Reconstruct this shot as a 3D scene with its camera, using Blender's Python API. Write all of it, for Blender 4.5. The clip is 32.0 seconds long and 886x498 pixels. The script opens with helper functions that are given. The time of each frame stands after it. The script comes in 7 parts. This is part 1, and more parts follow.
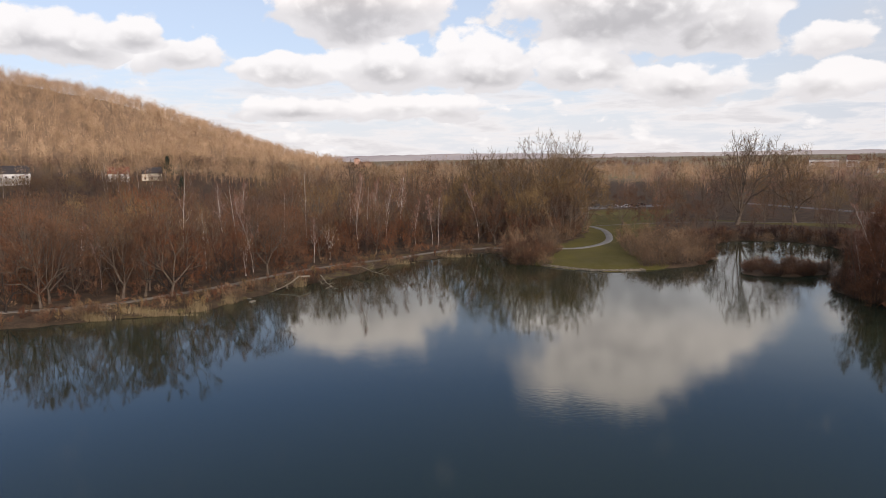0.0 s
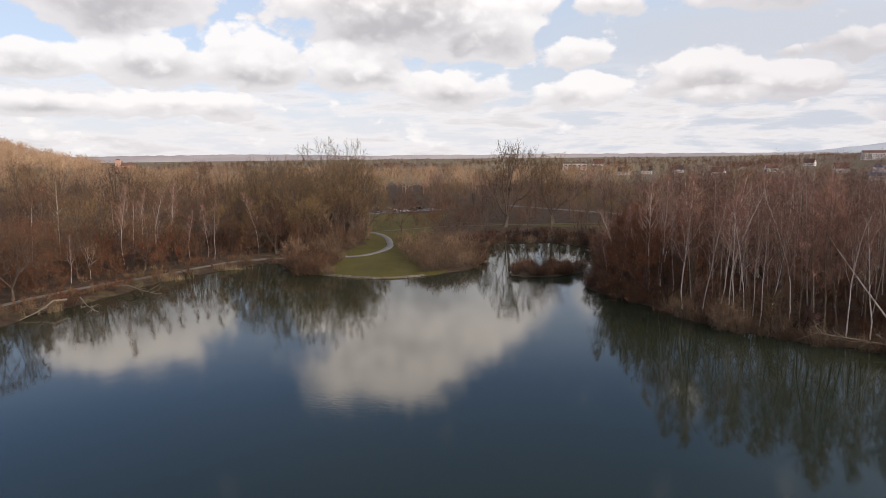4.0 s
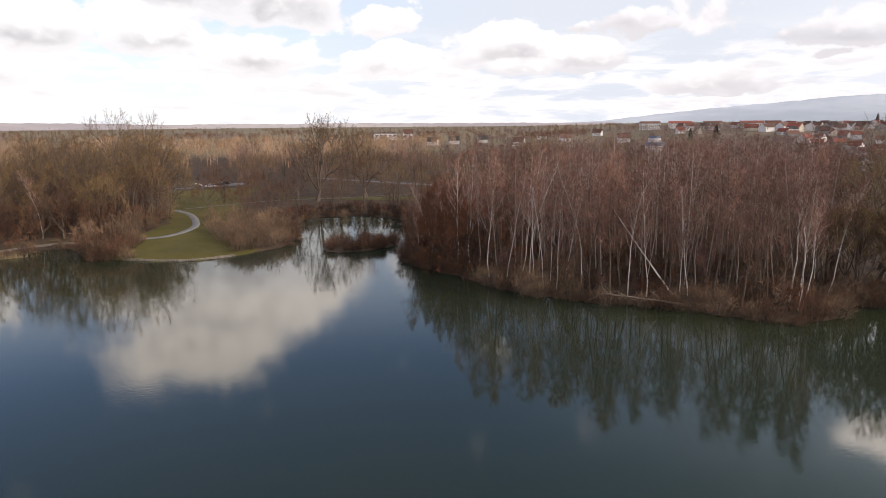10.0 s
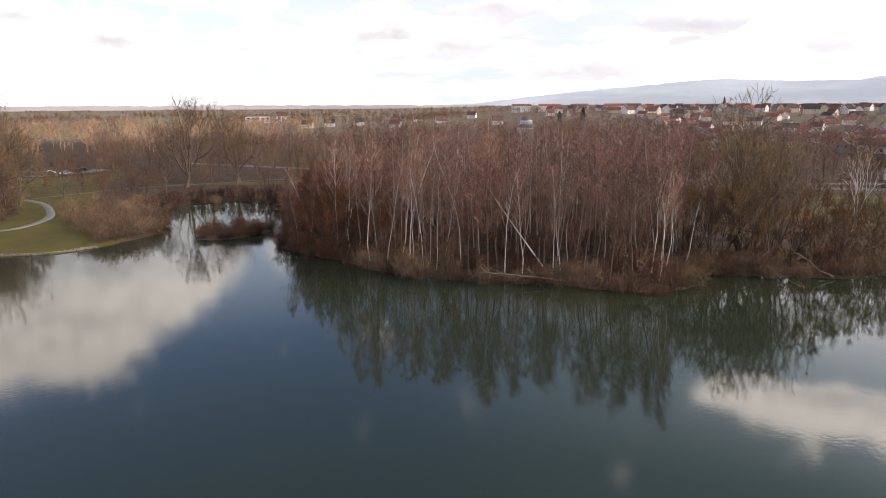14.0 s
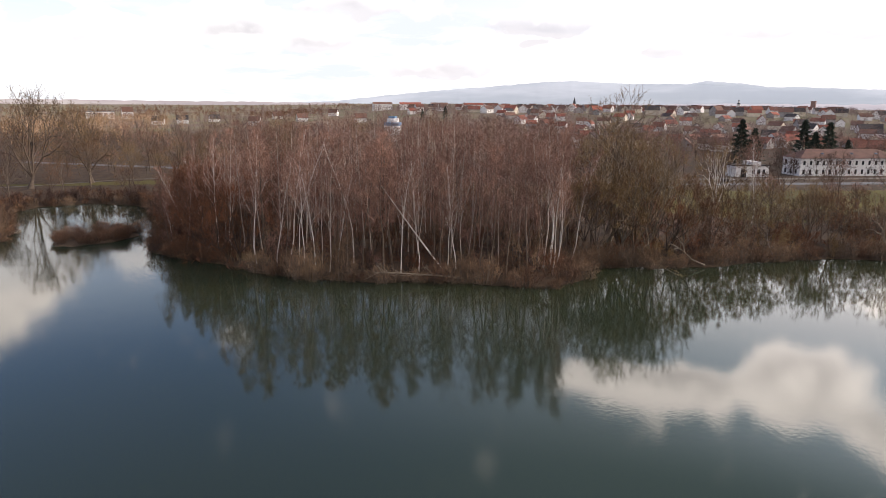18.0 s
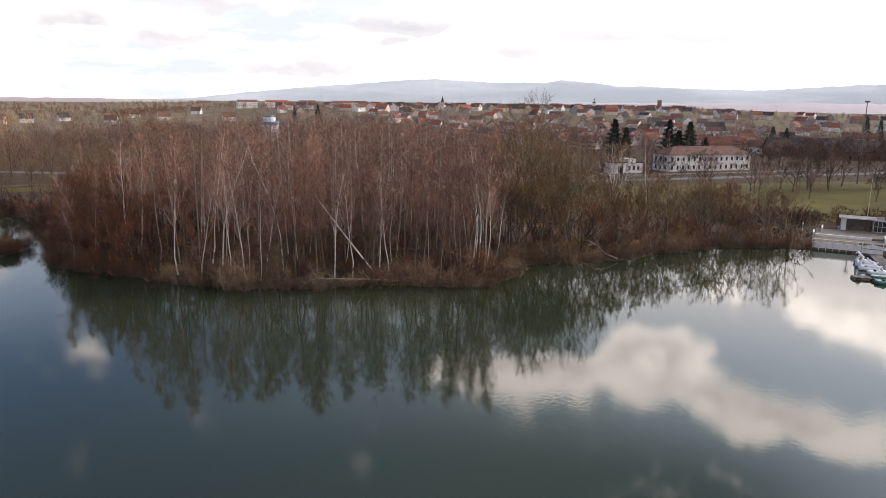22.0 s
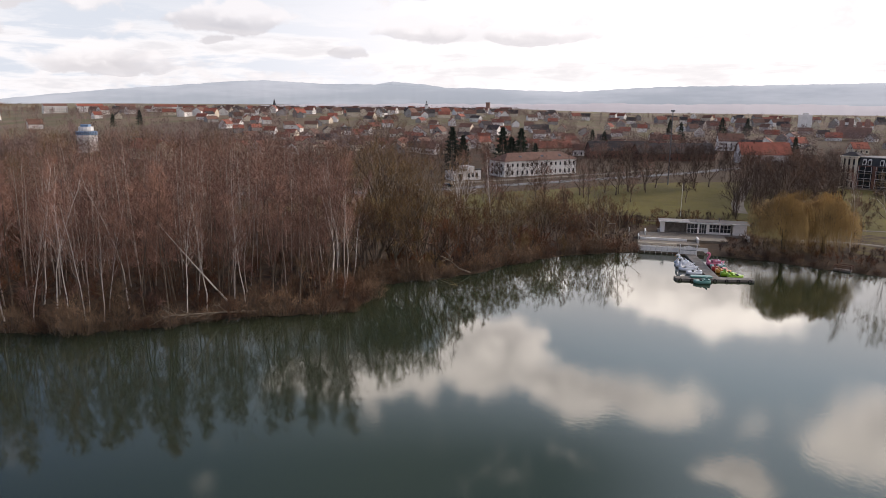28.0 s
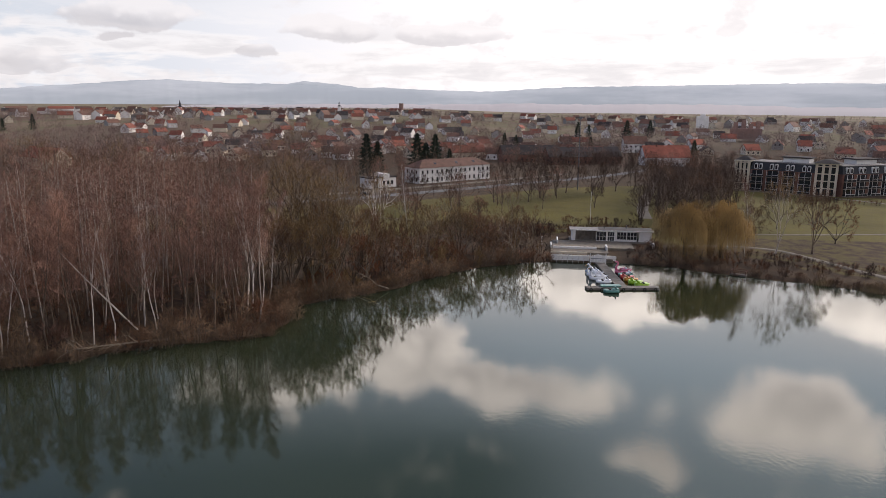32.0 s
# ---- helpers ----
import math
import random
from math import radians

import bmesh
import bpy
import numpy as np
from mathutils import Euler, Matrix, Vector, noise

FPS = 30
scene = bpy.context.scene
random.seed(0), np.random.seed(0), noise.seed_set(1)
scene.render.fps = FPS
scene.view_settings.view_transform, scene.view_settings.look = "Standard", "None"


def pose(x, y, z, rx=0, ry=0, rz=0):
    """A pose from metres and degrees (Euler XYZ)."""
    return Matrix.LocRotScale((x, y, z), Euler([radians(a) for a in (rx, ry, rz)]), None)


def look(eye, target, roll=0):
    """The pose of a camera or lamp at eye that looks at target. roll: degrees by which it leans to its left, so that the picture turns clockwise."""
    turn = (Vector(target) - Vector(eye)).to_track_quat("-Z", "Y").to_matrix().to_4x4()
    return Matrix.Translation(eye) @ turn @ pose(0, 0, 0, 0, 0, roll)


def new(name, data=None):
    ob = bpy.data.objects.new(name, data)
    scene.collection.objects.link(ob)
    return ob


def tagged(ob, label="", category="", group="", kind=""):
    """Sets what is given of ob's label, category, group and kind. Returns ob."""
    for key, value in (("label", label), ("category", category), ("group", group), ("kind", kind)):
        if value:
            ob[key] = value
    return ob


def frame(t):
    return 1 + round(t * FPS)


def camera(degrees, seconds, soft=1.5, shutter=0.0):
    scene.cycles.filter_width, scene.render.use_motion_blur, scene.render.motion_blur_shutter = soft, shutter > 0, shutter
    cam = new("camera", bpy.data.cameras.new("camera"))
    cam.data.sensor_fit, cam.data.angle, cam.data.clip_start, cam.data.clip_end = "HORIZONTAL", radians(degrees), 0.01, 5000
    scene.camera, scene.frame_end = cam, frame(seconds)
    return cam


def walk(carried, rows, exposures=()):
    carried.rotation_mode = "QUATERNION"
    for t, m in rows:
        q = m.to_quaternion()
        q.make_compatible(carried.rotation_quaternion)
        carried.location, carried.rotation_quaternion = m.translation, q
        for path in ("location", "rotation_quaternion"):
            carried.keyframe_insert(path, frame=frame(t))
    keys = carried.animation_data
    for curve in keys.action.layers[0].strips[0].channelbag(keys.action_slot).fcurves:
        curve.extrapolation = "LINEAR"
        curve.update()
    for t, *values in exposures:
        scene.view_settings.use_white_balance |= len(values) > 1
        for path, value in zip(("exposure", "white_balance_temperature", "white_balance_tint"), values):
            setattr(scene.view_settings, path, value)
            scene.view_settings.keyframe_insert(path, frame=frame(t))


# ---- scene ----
cam = camera(64.15, 32.0, soft=0.6)

# The drone's way: seconds, place, yaw, pitch and roll
PATH = [
    (0, -0.00, 0.00, 25.00, 2.53, -7.49, -1.01),
    (0.5, 0.10, 0.02, 25.08, -0.14, -7.50, -0.94),
    (1, 0.08, 0.03, 25.24, -4.34, -7.54, -0.80),
    (1.5, -0.05, 0.11, 25.45, -8.17, -7.61, -0.67),
    (2, -0.15, 0.21, 25.69, -10.00, -7.62, -0.64),
    (2.5, -0.15, 0.20, 25.96, -11.32, -7.61, -0.63),
    (3, -0.12, 0.10, 26.25, -12.57, -7.64, -0.61),
    (3.5, -0.10, 0.00, 26.53, -13.85, -7.63, -0.59),
    (5.5, -0.31, -0.18, 27.79, -19.00, -7.75, -0.61),
    (6, -0.33, -0.20, 27.90, -20.19, -7.76, -0.55),
    (6.5, -0.34, -0.22, 28.00, -21.45, -7.78, -0.46),
    (7, -0.31, -0.26, 28.07, -22.69, -7.81, -0.46),
    (7.5, -0.26, -0.26, 28.11, -23.97, -7.83, -0.43),
    (8, -0.20, -0.21, 28.11, -25.27, -8.07, -0.43),
    (8.5, -0.13, -0.19, 28.11, -26.55, -8.48, -0.43),
    (9, -0.10, -0.29, 28.11, -27.79, -9.05, -0.43),
    (9.5, -0.12, -0.52, 28.11, -29.01, -9.61, -0.42),
    (10, -0.16, -0.74, 28.10, -30.23, -10.21, -0.44),
    (10.5, -0.18, -0.84, 28.06, -31.44, -10.81, -0.45),
    (11, -0.17, -0.85, 27.99, -32.64, -11.40, -0.41),
    (11.5, -0.17, -0.84, 27.94, -33.86, -11.60, -0.47),
    (12, -0.18, -0.81, 27.96, -35.11, -11.61, -0.44),
    (12.5, -0.19, -0.74, 28.00, -36.34, -11.62, -0.41),
    (13, -0.21, -0.71, 28.04, -37.61, -11.64, -0.37),
    (13.5, -0.23, -0.78, 28.07, -38.83, -11.64, -0.35),
    (14, -0.27, -0.85, 28.08, -40.11, -11.65, -0.33),
    (14.5, -0.34, -0.80, 28.07, -41.42, -11.66, -0.26),
    (16.5, -1.28, 1.52, 27.82, -47.15, -11.72, 0.13),
    (17, -1.63, 2.37, 27.83, -48.59, -11.70, 0.18),
    (17.5, -2.09, 3.35, 27.83, -50.08, -11.76, 0.37),
    (18, -2.68, 4.44, 27.79, -51.52, -11.78, 0.46),
    (18.5, -3.42, 5.60, 27.76, -52.94, -11.81, 0.54),
    (19, -4.33, 6.71, 27.81, -54.31, -11.80, 0.51),
    (19.5, -5.34, 7.72, 27.95, -55.68, -11.82, 0.50),
    (20, -6.37, 8.69, 28.14, -57.04, -11.86, 0.64),
    (20.5, -7.31, 9.68, 28.34, -58.40, -11.89, 0.76),
    (21, -8.14, 10.70, 28.51, -59.73, -11.89, 0.78),
    (21.5, -8.81, 11.71, 28.65, -61.07, -11.89, 0.74),
    (22, -9.30, 12.61, 28.74, -62.40, -11.87, 0.67),
    (22.5, -9.63, 13.37, 28.79, -63.76, -11.87, 0.70),
    (23, -9.90, 14.03, 28.86, -65.14, -11.86, 0.67),
    (23.5, -10.13, 14.58, 29.00, -66.63, -11.85, 0.70),
    (24, -10.28, 14.98, 29.23, -68.09, -11.84, 0.63),
    (24.5, -10.36, 15.21, 29.51, -69.48, -11.81, 0.62),
    (25, -10.36, 15.30, 29.80, -70.79, -11.77, 0.60),
    (25.5, -10.35, 15.32, 30.09, -71.69, -11.78, 0.62),
    (26, -10.42, 15.34, 30.42, -72.51, -11.77, 0.61),
    (26.5, -10.55, 15.38, 30.81, -73.30, -11.74, 0.55),
    (28.5, -10.76, 15.35, 32.95, -76.38, -11.69, 0.47),
    (29, -10.71, 15.34, 33.42, -77.13, -11.69, 0.48),
    (29.5, -10.68, 15.34, 33.88, -77.89, -11.70, 0.48),
    (30, -10.66, 15.35, 34.29, -78.67, -11.67, 0.46),
    (30.5, -10.64, 15.37, 34.66, -79.52, -11.68, 0.45),
    (31, -10.69, 15.39, 35.03, -80.49, -11.68, 0.48),
    (31.5, -10.81, 15.40, 35.39, -81.49, -11.70, 0.44),
    (32, -10.95, 15.45, 35.71, -82.50, -11.70, 0.43),
]


def aimed(x, y, z, yaw, pitch, roll):
    return pose(x, y, z, 90 + pitch, 0, yaw) @ pose(0, 0, 0, 0, 0, roll)


walk(cam, [(r[0], aimed(*r[1:])) for r in PATH], exposures=[(0.0, 0.0, 6640, 17), (7.5, 0.05, 6640, 17), (11.0, 0.42, 6640, 17), (19.0, 0.54, 6640, 17), (22.0, 0.50, 6640, 17), (26.0, 0.32, 6640, 17), (32.0, 0.14, 6640, 17)])

# ---------------------------------------------------------------- light
SUN_AZ, SUN_EL = 135.0, 27.0     # degrees from +y towards +x, and above the horizon


def nodes_of(owner):
    owner.use_nodes = True
    tree = owner.node_tree
    tree.nodes.clear()
    return tree


class Net:
    """Short hand for node graphs."""

    def __init__(self, owner):
        self.t = nodes_of(owner)

    def node(self, kind, **settings):
        n = self.t.nodes.new(kind)
        for key, value in settings.items():
            if key in n.inputs:
                self.put(n.inputs[key], value)
        return n

    def put(self, socket, value):
        if isinstance(value, bpy.types.NodeSocket):
            self.t.links.new(value, socket)
        else:
            socket.default_value = value

    def math(self, op, a, b=0.0, c=0.0, clamp=False):
        n = self.t.nodes.new("ShaderNodeMath")
        n.operation, n.use_clamp = op, clamp
        for s, v in zip(n.inputs, (a, b, c)):
            self.put(s, v)
        return n.outputs[0]

    def vec(self, op, a, b=(0, 0, 0)):
        n = self.t.nodes.new("ShaderNodeVectorMath")
        n.operation = op
        self.put(n.inputs[0], a)
        if op == "SCALE":
            self.put(n.inputs["Scale"], b)
        else:
            self.put(n.inputs[1], b)
        return n.outputs["Value"] if op in ("LENGTH", "DOT_PRODUCT", "DISTANCE") else n.outputs[0]

    def noise(self, vector, scale, detail=4.0, rough=0.55, distort=0.0):
        n = self.t.nodes.new("ShaderNodeTexNoise")
        self.put(n.inputs["Vector"], vector)
        self.put(n.inputs["Scale"], scale)
        self.put(n.inputs["Detail"], detail)
        self.put(n.inputs["Roughness"], rough)
        self.put(n.inputs["Distortion"], distort)
        return n.outputs[0]

    def cells(self, vector, scale):
        n = self.t.nodes.new("ShaderNodeTexVoronoi")
        n.voronoi_dimensions, n.feature = "2D", "SMOOTH_F1"
        self.put(n.inputs["Vector"], vector)
        self.put(n.inputs["Scale"], scale)
        self.put(n.inputs["Smoothness"], 0.9)
        return n.outputs["Distance"]

    def ramp(self, value, stops):
        n = self.t.nodes.new("ShaderNodeValToRGB")
        e = n.color_ramp.elements
        while len(e) < len(stops):
            e.new(0.5)
        for el, (p, c) in zip(e, stops):
            el.position, el.color = p, (*c, 1) if len(c) == 3 else c
        self.put(n.inputs[0], value)
        return n.outputs[0]

    def span(self, value, a, b, c=0.0, d=1.0, smooth=True):
        n = self.t.nodes.new("ShaderNodeMapRange")
        n.interpolation_type = "SMOOTHSTEP" if smooth else "LINEAR"
        for s, v in zip(n.inputs, (value, a, b, c, d)):
            self.put(s, v)
        return n.outputs[0]

    def mix(self, fac, a, b, blend="MIX"):
        n = self.t.nodes.new("ShaderNodeMix")
        n.data_type, n.blend_type = "RGBA", blend
        self.put(n.inputs[0], fac)
        for s, v in ((n.inputs[6], a), (n.inputs[7], b)):
            self.put(s, (*v, 1) if isinstance(v, tuple) and len(v) == 3 else v)
        return n.outputs[2]


world = bpy.data.worlds.new("sky")
scene.world = world
w = Net(world)
sky = w.t.nodes.new("ShaderNodeTexSky")
sky.sky_type, sky.sun_disc = "NISHITA", False
sky.sun_elevation, sky.sun_rotation = radians(SUN_EL), radians(SUN_AZ)
sky.air_density, sky.dust_density, sky.ozone_density = 1.0, 0.6, 1.0
coord = w.t.nodes.new("ShaderNodeTexCoord").outputs["Generated"]
sep = w.t.nodes.new("ShaderNodeSeparateXYZ")
w.put(sep.inputs[0], coord)
dx, dy, dz = sep.outputs
azim = w.math("MULTIPLY", w.math("ARCTAN2", dx, dy), 57.2958)
elev = w.math("MULTIPLY", w.math("ARCSINE", dz), 57.2958)
flat = w.t.nodes.new("ShaderNodeCombineXYZ")
w.put(flat.inputs[0], azim), w.put(flat.inputs[1], elev)
# clouds: middle (azimuth, elevation), half width, half height, weight
CLOUDS = [
    (-31.6, 8.9, 6.5, 2.6, 1.0), (-25.5, 9.4, 2.8, 1.5, 0.8), (-21.0, 8.0, 4.4, 2.0, 0.9), (-14.0, 6.9, 4.6, 2.0, 1.0), (-9.0, 13.2, 8.5, 5.2, 1.15), (-7.4, 7.2, 5.6, 2.6, 1.0),
    (-13.5, 3.9, 8.0, 1.2, 0.8), (-4.0, 3.8, 8.0, 1.2, 0.8), (0.8, 7.3, 5.8, 3.0, 1.0), (8.6, 7.0, 5.6, 2.6, 1.0), (15.6, 5.4, 5.6, 2.2, 0.9), (13.0, 12.8, 13.0, 6.4, 1.25), (17.5, 9.4, 6.5, 3.0, 1.0),
    (25.7, 4.6, 4.8, 1.8, 0.9), (25.8, 7.7, 3.4, 1.6, 0.8), (28.0, 11.6, 3.0, 2.0, 0.7), (35.0, 5.9, 5.6, 2.8, 1.0), (41.5, 5.2, 4.4, 1.7, 0.9), (44.6, 7.7, 3.2, 1.7, 0.8), (38.9, 11.6, 9.0, 1.9, 0.8),
    (36.5, 4.2, 4.0, 0.9, 0.7), (41.6, 7.2, 1.3, 0.9, 0.7), (42.2, 5.2, 1.4, 0.8, 0.6),
    (58.5, 6.3, 6.0, 1.6, 1.0), (51.0, 3.2, 6.0, 1.8, 0.8), (57.5, 4.9, 2.6, 0.6, 0.7), (73.8, 5.5, 4.2, 1.3, 1.0), (83.2, 5.3, 4.4, 1.1, 0.9), (67.7, 4.2, 2.6, 0.9, 0.8), (74.6, 7.7, 1.6, 0.7, 0.7),
    (79.5, 20.8, 6.0, 4.6, 1.2), (67.0, 22.0, 8.0, 2.4, 1.1), (73.0, 21.8, 6.5, 2.8, 1.2), (85.0, 22.4, 6.5, 2.6, 1.2), (91.5, 23.4, 4.5, 2.2, 1.2), (89.0, 23.0, 7.0, 2.8, 1.1), (111.0, 23.0, 7.5, 4.5, 1.2), (100.3, 27.5, 4.0, 2.2, 0.9),
    (97.0, 15.4, 8.0, 3.6, 1.2), (114.5, 15.0, 4.0, 2.6, 1.0), (34.7, 18.8, 2.2, 2.2, 0.8), (130.0, 20.0, 12.0, 8.0, 1.0),
    (11.0, 17.6, 11.0, 5.0, 1.25),
]
up = w.math("MAXIMUM", elev, 0.0)
# noise coordinates: clouds shrink a little towards the horizon
lay = w.t.nodes.new("ShaderNodeCombineXYZ")
w.put(lay.inputs[0], w.math("MULTIPLY", azim, 0.17))
w.put(lay.inputs[1], w.math("ADD", w.math("MULTIPLY", up, 0.15), w.math("MULTIPLY", w.math("LOGARITHM", w.math("ADD", up, 3.0), 2.718), 0.9)))
big = w.noise(lay.outputs[0], 1.0, 8.0, 0.60, 0.15)
curl = w.t.nodes.new("ShaderNodeTexNoise")
w.put(curl.inputs["Vector"], lay.outputs[0]), w.put(curl.inputs["Scale"], 3.0), w.put(curl.inputs["Detail"], 5.0)
billow = w.vec("ADD", lay.outputs[0], w.vec("MULTIPLY", w.vec("SUBTRACT", curl.outputs["Color"], (0.5, 0.5, 0.5)), (0.45, 0.30, 0)))
heaps = w.math("ADD", w.math("MULTIPLY", w.cells(billow, 2.6), 0.7), w.math("MULTIPLY", w.cells(billow, 6.1), 0.3))
heaps = w.math("SUBTRACT", 0.42, heaps)
warp = w.t.nodes.new("ShaderNodeTexNoise")
w.put(warp.inputs["Vector"], w.vec("MULTIPLY", flat.outputs[0], (0.13, 0.24, 0)))
w.put(warp.inputs["Scale"], 1.0), w.put(warp.inputs["Detail"], 3.0)
bent = w.vec("ADD", flat.outputs[0], w.vec("MULTIPLY", w.vec("SUBTRACT", warp.outputs["Color"], (0.5, 0.5, 0.5)), (7.0, 2.6, 0)))
# each cloud is a heap with a flatter base; 'rise' says how far up in its cloud a place lies
field, rise_sum, rise_all = 0.0, 0.0, 0.01
for (ca, ce, sa, se, wt) in CLOUDS:
    off = w.vec("MULTIPLY", w.vec("SUBTRACT", bent, (ca, ce - 0.25 * se, 0)), (0.98 / sa, 0.90 / se, 0))
    off = w.vec("MAXIMUM", off, w.vec("MULTIPLY", off, (-1.0, -1.5, 0)))
    blob = w.math("SUBTRACT", 1.0, w.vec("LENGTH", off), clamp=True)
    above = w.math("DIVIDE", w.math("SUBTRACT", elev, ce - 0.25 * se), se)
    field = w.math("MAXIMUM", field, w.math("MULTIPLY", blob, wt))
    rise_sum, rise_all = w.math("MULTIPLY_ADD", blob, above, rise_sum), w.math("ADD", rise_all, blob)
rise = w.math("DIVIDE", rise_sum, rise_all)
wide = w.span(w.math("ABSOLUTE", w.math("SUBTRACT", azim, 40.0)), 85.0, 115.0, 0.0, 0.22)
sunward = w.span(azim, 30.0, 75.0, 0.0, 1.0)
high = w.math("MULTIPLY", w.span(up, 12.0, 18.0), w.span(azim, 45.0, 75.0, 1.0, 0.38))
dens = w.math("ADD", w.math("MULTIPLY", w.math("SUBTRACT", big, 0.5), 0.95), w.math("MULTIPLY", heaps, w.span(up, 13.0, 9.0, 0.05, 0.26)))
dens = w.math("ADD", w.math("MULTIPLY_ADD", field, 0.62, wide), w.math("MULTIPLY_ADD", high, -0.10, dens))
mask = w.span(dens, w.math("MULTIPLY_ADD", high, -0.06, 0.05), w.math("MULTIPLY_ADD", high, 0.20, 0.17))
thick = w.span(dens, 0.20, 0.50)
lit = w.span(w.math("ADD", w.math("MULTIPLY_ADD", w.math("SUBTRACT", big, 0.5), 1.2, rise), w.math("MULTIPLY", heaps, 0.9)), -0.35, 0.55)
grey = w.mix(thick, (0.76, 0.775, 0.775), (0.53, 0.54, 0.545))
cloud = w.mix(lit, grey, (0.965, 0.985, 0.965))
# high clouds on the sun's side shine strongly, low ones stand grey before the glare
shine = w.math("ADD", 1.0, w.math("MULTIPLY", w.span(up, 10.5, 16.0), w.span(azim, 10.0, 112.0, 0.75, 2.7)))
cloud = w.mix(w.span(up, 10.5, 14.0), cloud, w.vec("MULTIPLY", cloud, (1.05, 0.97, 0.89)))
cloud = w.vec("SCALE", cloud, w.math("ADD", shine, w.math("MULTIPLY", sunward, w.span(up, 9.0, 15.0, 0.05, 0.25))))
cloud = w.mix(w.math("MULTIPLY", w.span(azim, 22.0, 60.0, 0.0, 0.75), w.span(up, 13.0, 9.5)), cloud, w.mix(lit, (0.50, 0.50, 0.52), (0.77, 0.765, 0.765)))
clear = w.mix(w.span(up, 19.0, 11.0, 0.0, 0.62), w.vec("MULTIPLY", sky.outputs[0], (0.098, 0.116, 0.146)), (0.70, 0.82, 0.91))
clear = w.mix(w.span(up, 9.0, 0.0, 0.0, 0.85), clear, (0.78, 0.82, 0.845))
pale = w.mix(w.span(up, 9.0, 14.0), w.mix(w.span(azim, 50.0, 95.0), (0.61, 0.68, 0.74), (1.06, 1.05, 1.03)), w.mix(w.span(azim, 35.0, 62.0), (0.58, 0.74, 0.88), (1.50, 1.50, 1.50)))
pale = w.mix(w.span(up, 13.0, 21.0), pale, w.mix(w.span(azim, 60.0, 100.0), (0.66, 0.82, 0.94), (1.25, 1.55, 1.78)))
pale = w.mix(w.math("MULTIPLY", w.span(up, 22.0, 29.0), w.span(azim, 102.0, 84.0)), pale, (0.28, 0.40, 0.48))
clear = w.mix(w.math("MULTIPLY", w.math("MAXIMUM", sunward, w.math("MULTIPLY", w.span(azim, 12.0, 38.0), w.span(up, 13.0, 9.0))), w.span(up, 55.0, 35.0)), clear, pale)
# thin layers low over the horizon
sheet = w.noise(w.vec("MULTIPLY", flat.outputs[0], (0.11, 0.62, 0)), 1.0, 6.0, 0.6, 0.2)
clear = w.mix(w.math("MULTIPLY", w.span(sheet, 0.40, 0.56), w.span(up, 8.0, 3.5, 0.0, 0.85)), clear, w.mix(w.span(sheet, 0.50, 0.66), (0.89, 0.90, 0.885), (0.725, 0.735, 0.735)))
veil = w.math("SUBTRACT", 0.95, w.math("MULTIPLY", w.math("MULTIPLY", sunward, w.span(up, 15.0, 9.0)), 0.30))
final = w.mix(w.math("MULTIPLY", mask, veil), clear, cloud)
below = w.span(elev, -0.5, -3.0)
final = w.mix(below, final, (0.10, 0.09, 0.08))
bg = w.node("ShaderNodeBackground", Color=final, Strength=1.0)
w.put(w.t.nodes.new("ShaderNodeOutputWorld").inputs[0], bg.outputs[0])

lamp = bpy.data.lights.new("sun", "SUN")
lamp.energy, lamp.angle, lamp.color = 1.9, radians(4.0), (1.0, 0.90, 0.78)
sun = new("sun", lamp)
a, e = radians(SUN_AZ), radians(SUN_EL)
sun.matrix_world = look((0, 0, 300), (-300 * math.sin(a) * math.cos(e), -300 * math.cos(a) * math.cos(e), 300 - 300 * math.sin(e)))


# ---------------------------------------------------------------- materials
def material(name, colour, rough=0.85, vary=0.25, scale=2.0, fine=30.0, bump=0.0, metal=0.0, second=None, spec=0.3, tint=0.25):
    """A surface with variation at two scales, and a little from object to object."""
    m = bpy.data.materials.new(name)
    n = Net(m)
    place = n.t.nodes.new("ShaderNodeNewGeometry").outputs["Position"]
    coarse, grain = n.noise(place, scale, 4, 0.6), n.noise(place, fine, 3, 0.6)
    dark = tuple(c * (1 - vary) for c in colour)
    other = second or tuple(min(1.0, c * (1 + vary)) for c in colour)
    c = n.mix(n.span(coarse, 0.3, 0.7), dark, other)
    c = n.mix(n.span(grain, 0.3, 0.7, 0.0, 0.5), c, tuple(x * (1 - vary * 0.8) for x in colour))
    info = n.t.nodes.new("ShaderNodeObjectInfo").outputs["Random"]
    c = n.mix(1.0, c, n.ramp(info, [(0, (1 - tint,) * 3), (1, (1.0, 1.0, 1.0))]), "MULTIPLY")
    b = n.node("ShaderNodeBsdfPrincipled", **{"Base Color": c, "Roughness": rough, "Metallic": metal, "Specular IOR Level": spec})
    if bump:
        k = n.node("ShaderNodeBump", Strength=bump, Height=grain, Distance=0.05)
        n.put(b.inputs["Normal"], k.outputs[0])
    n.put(n.t.nodes.new("ShaderNodeOutputMaterial").inputs[0], b.outputs[0])
    return m


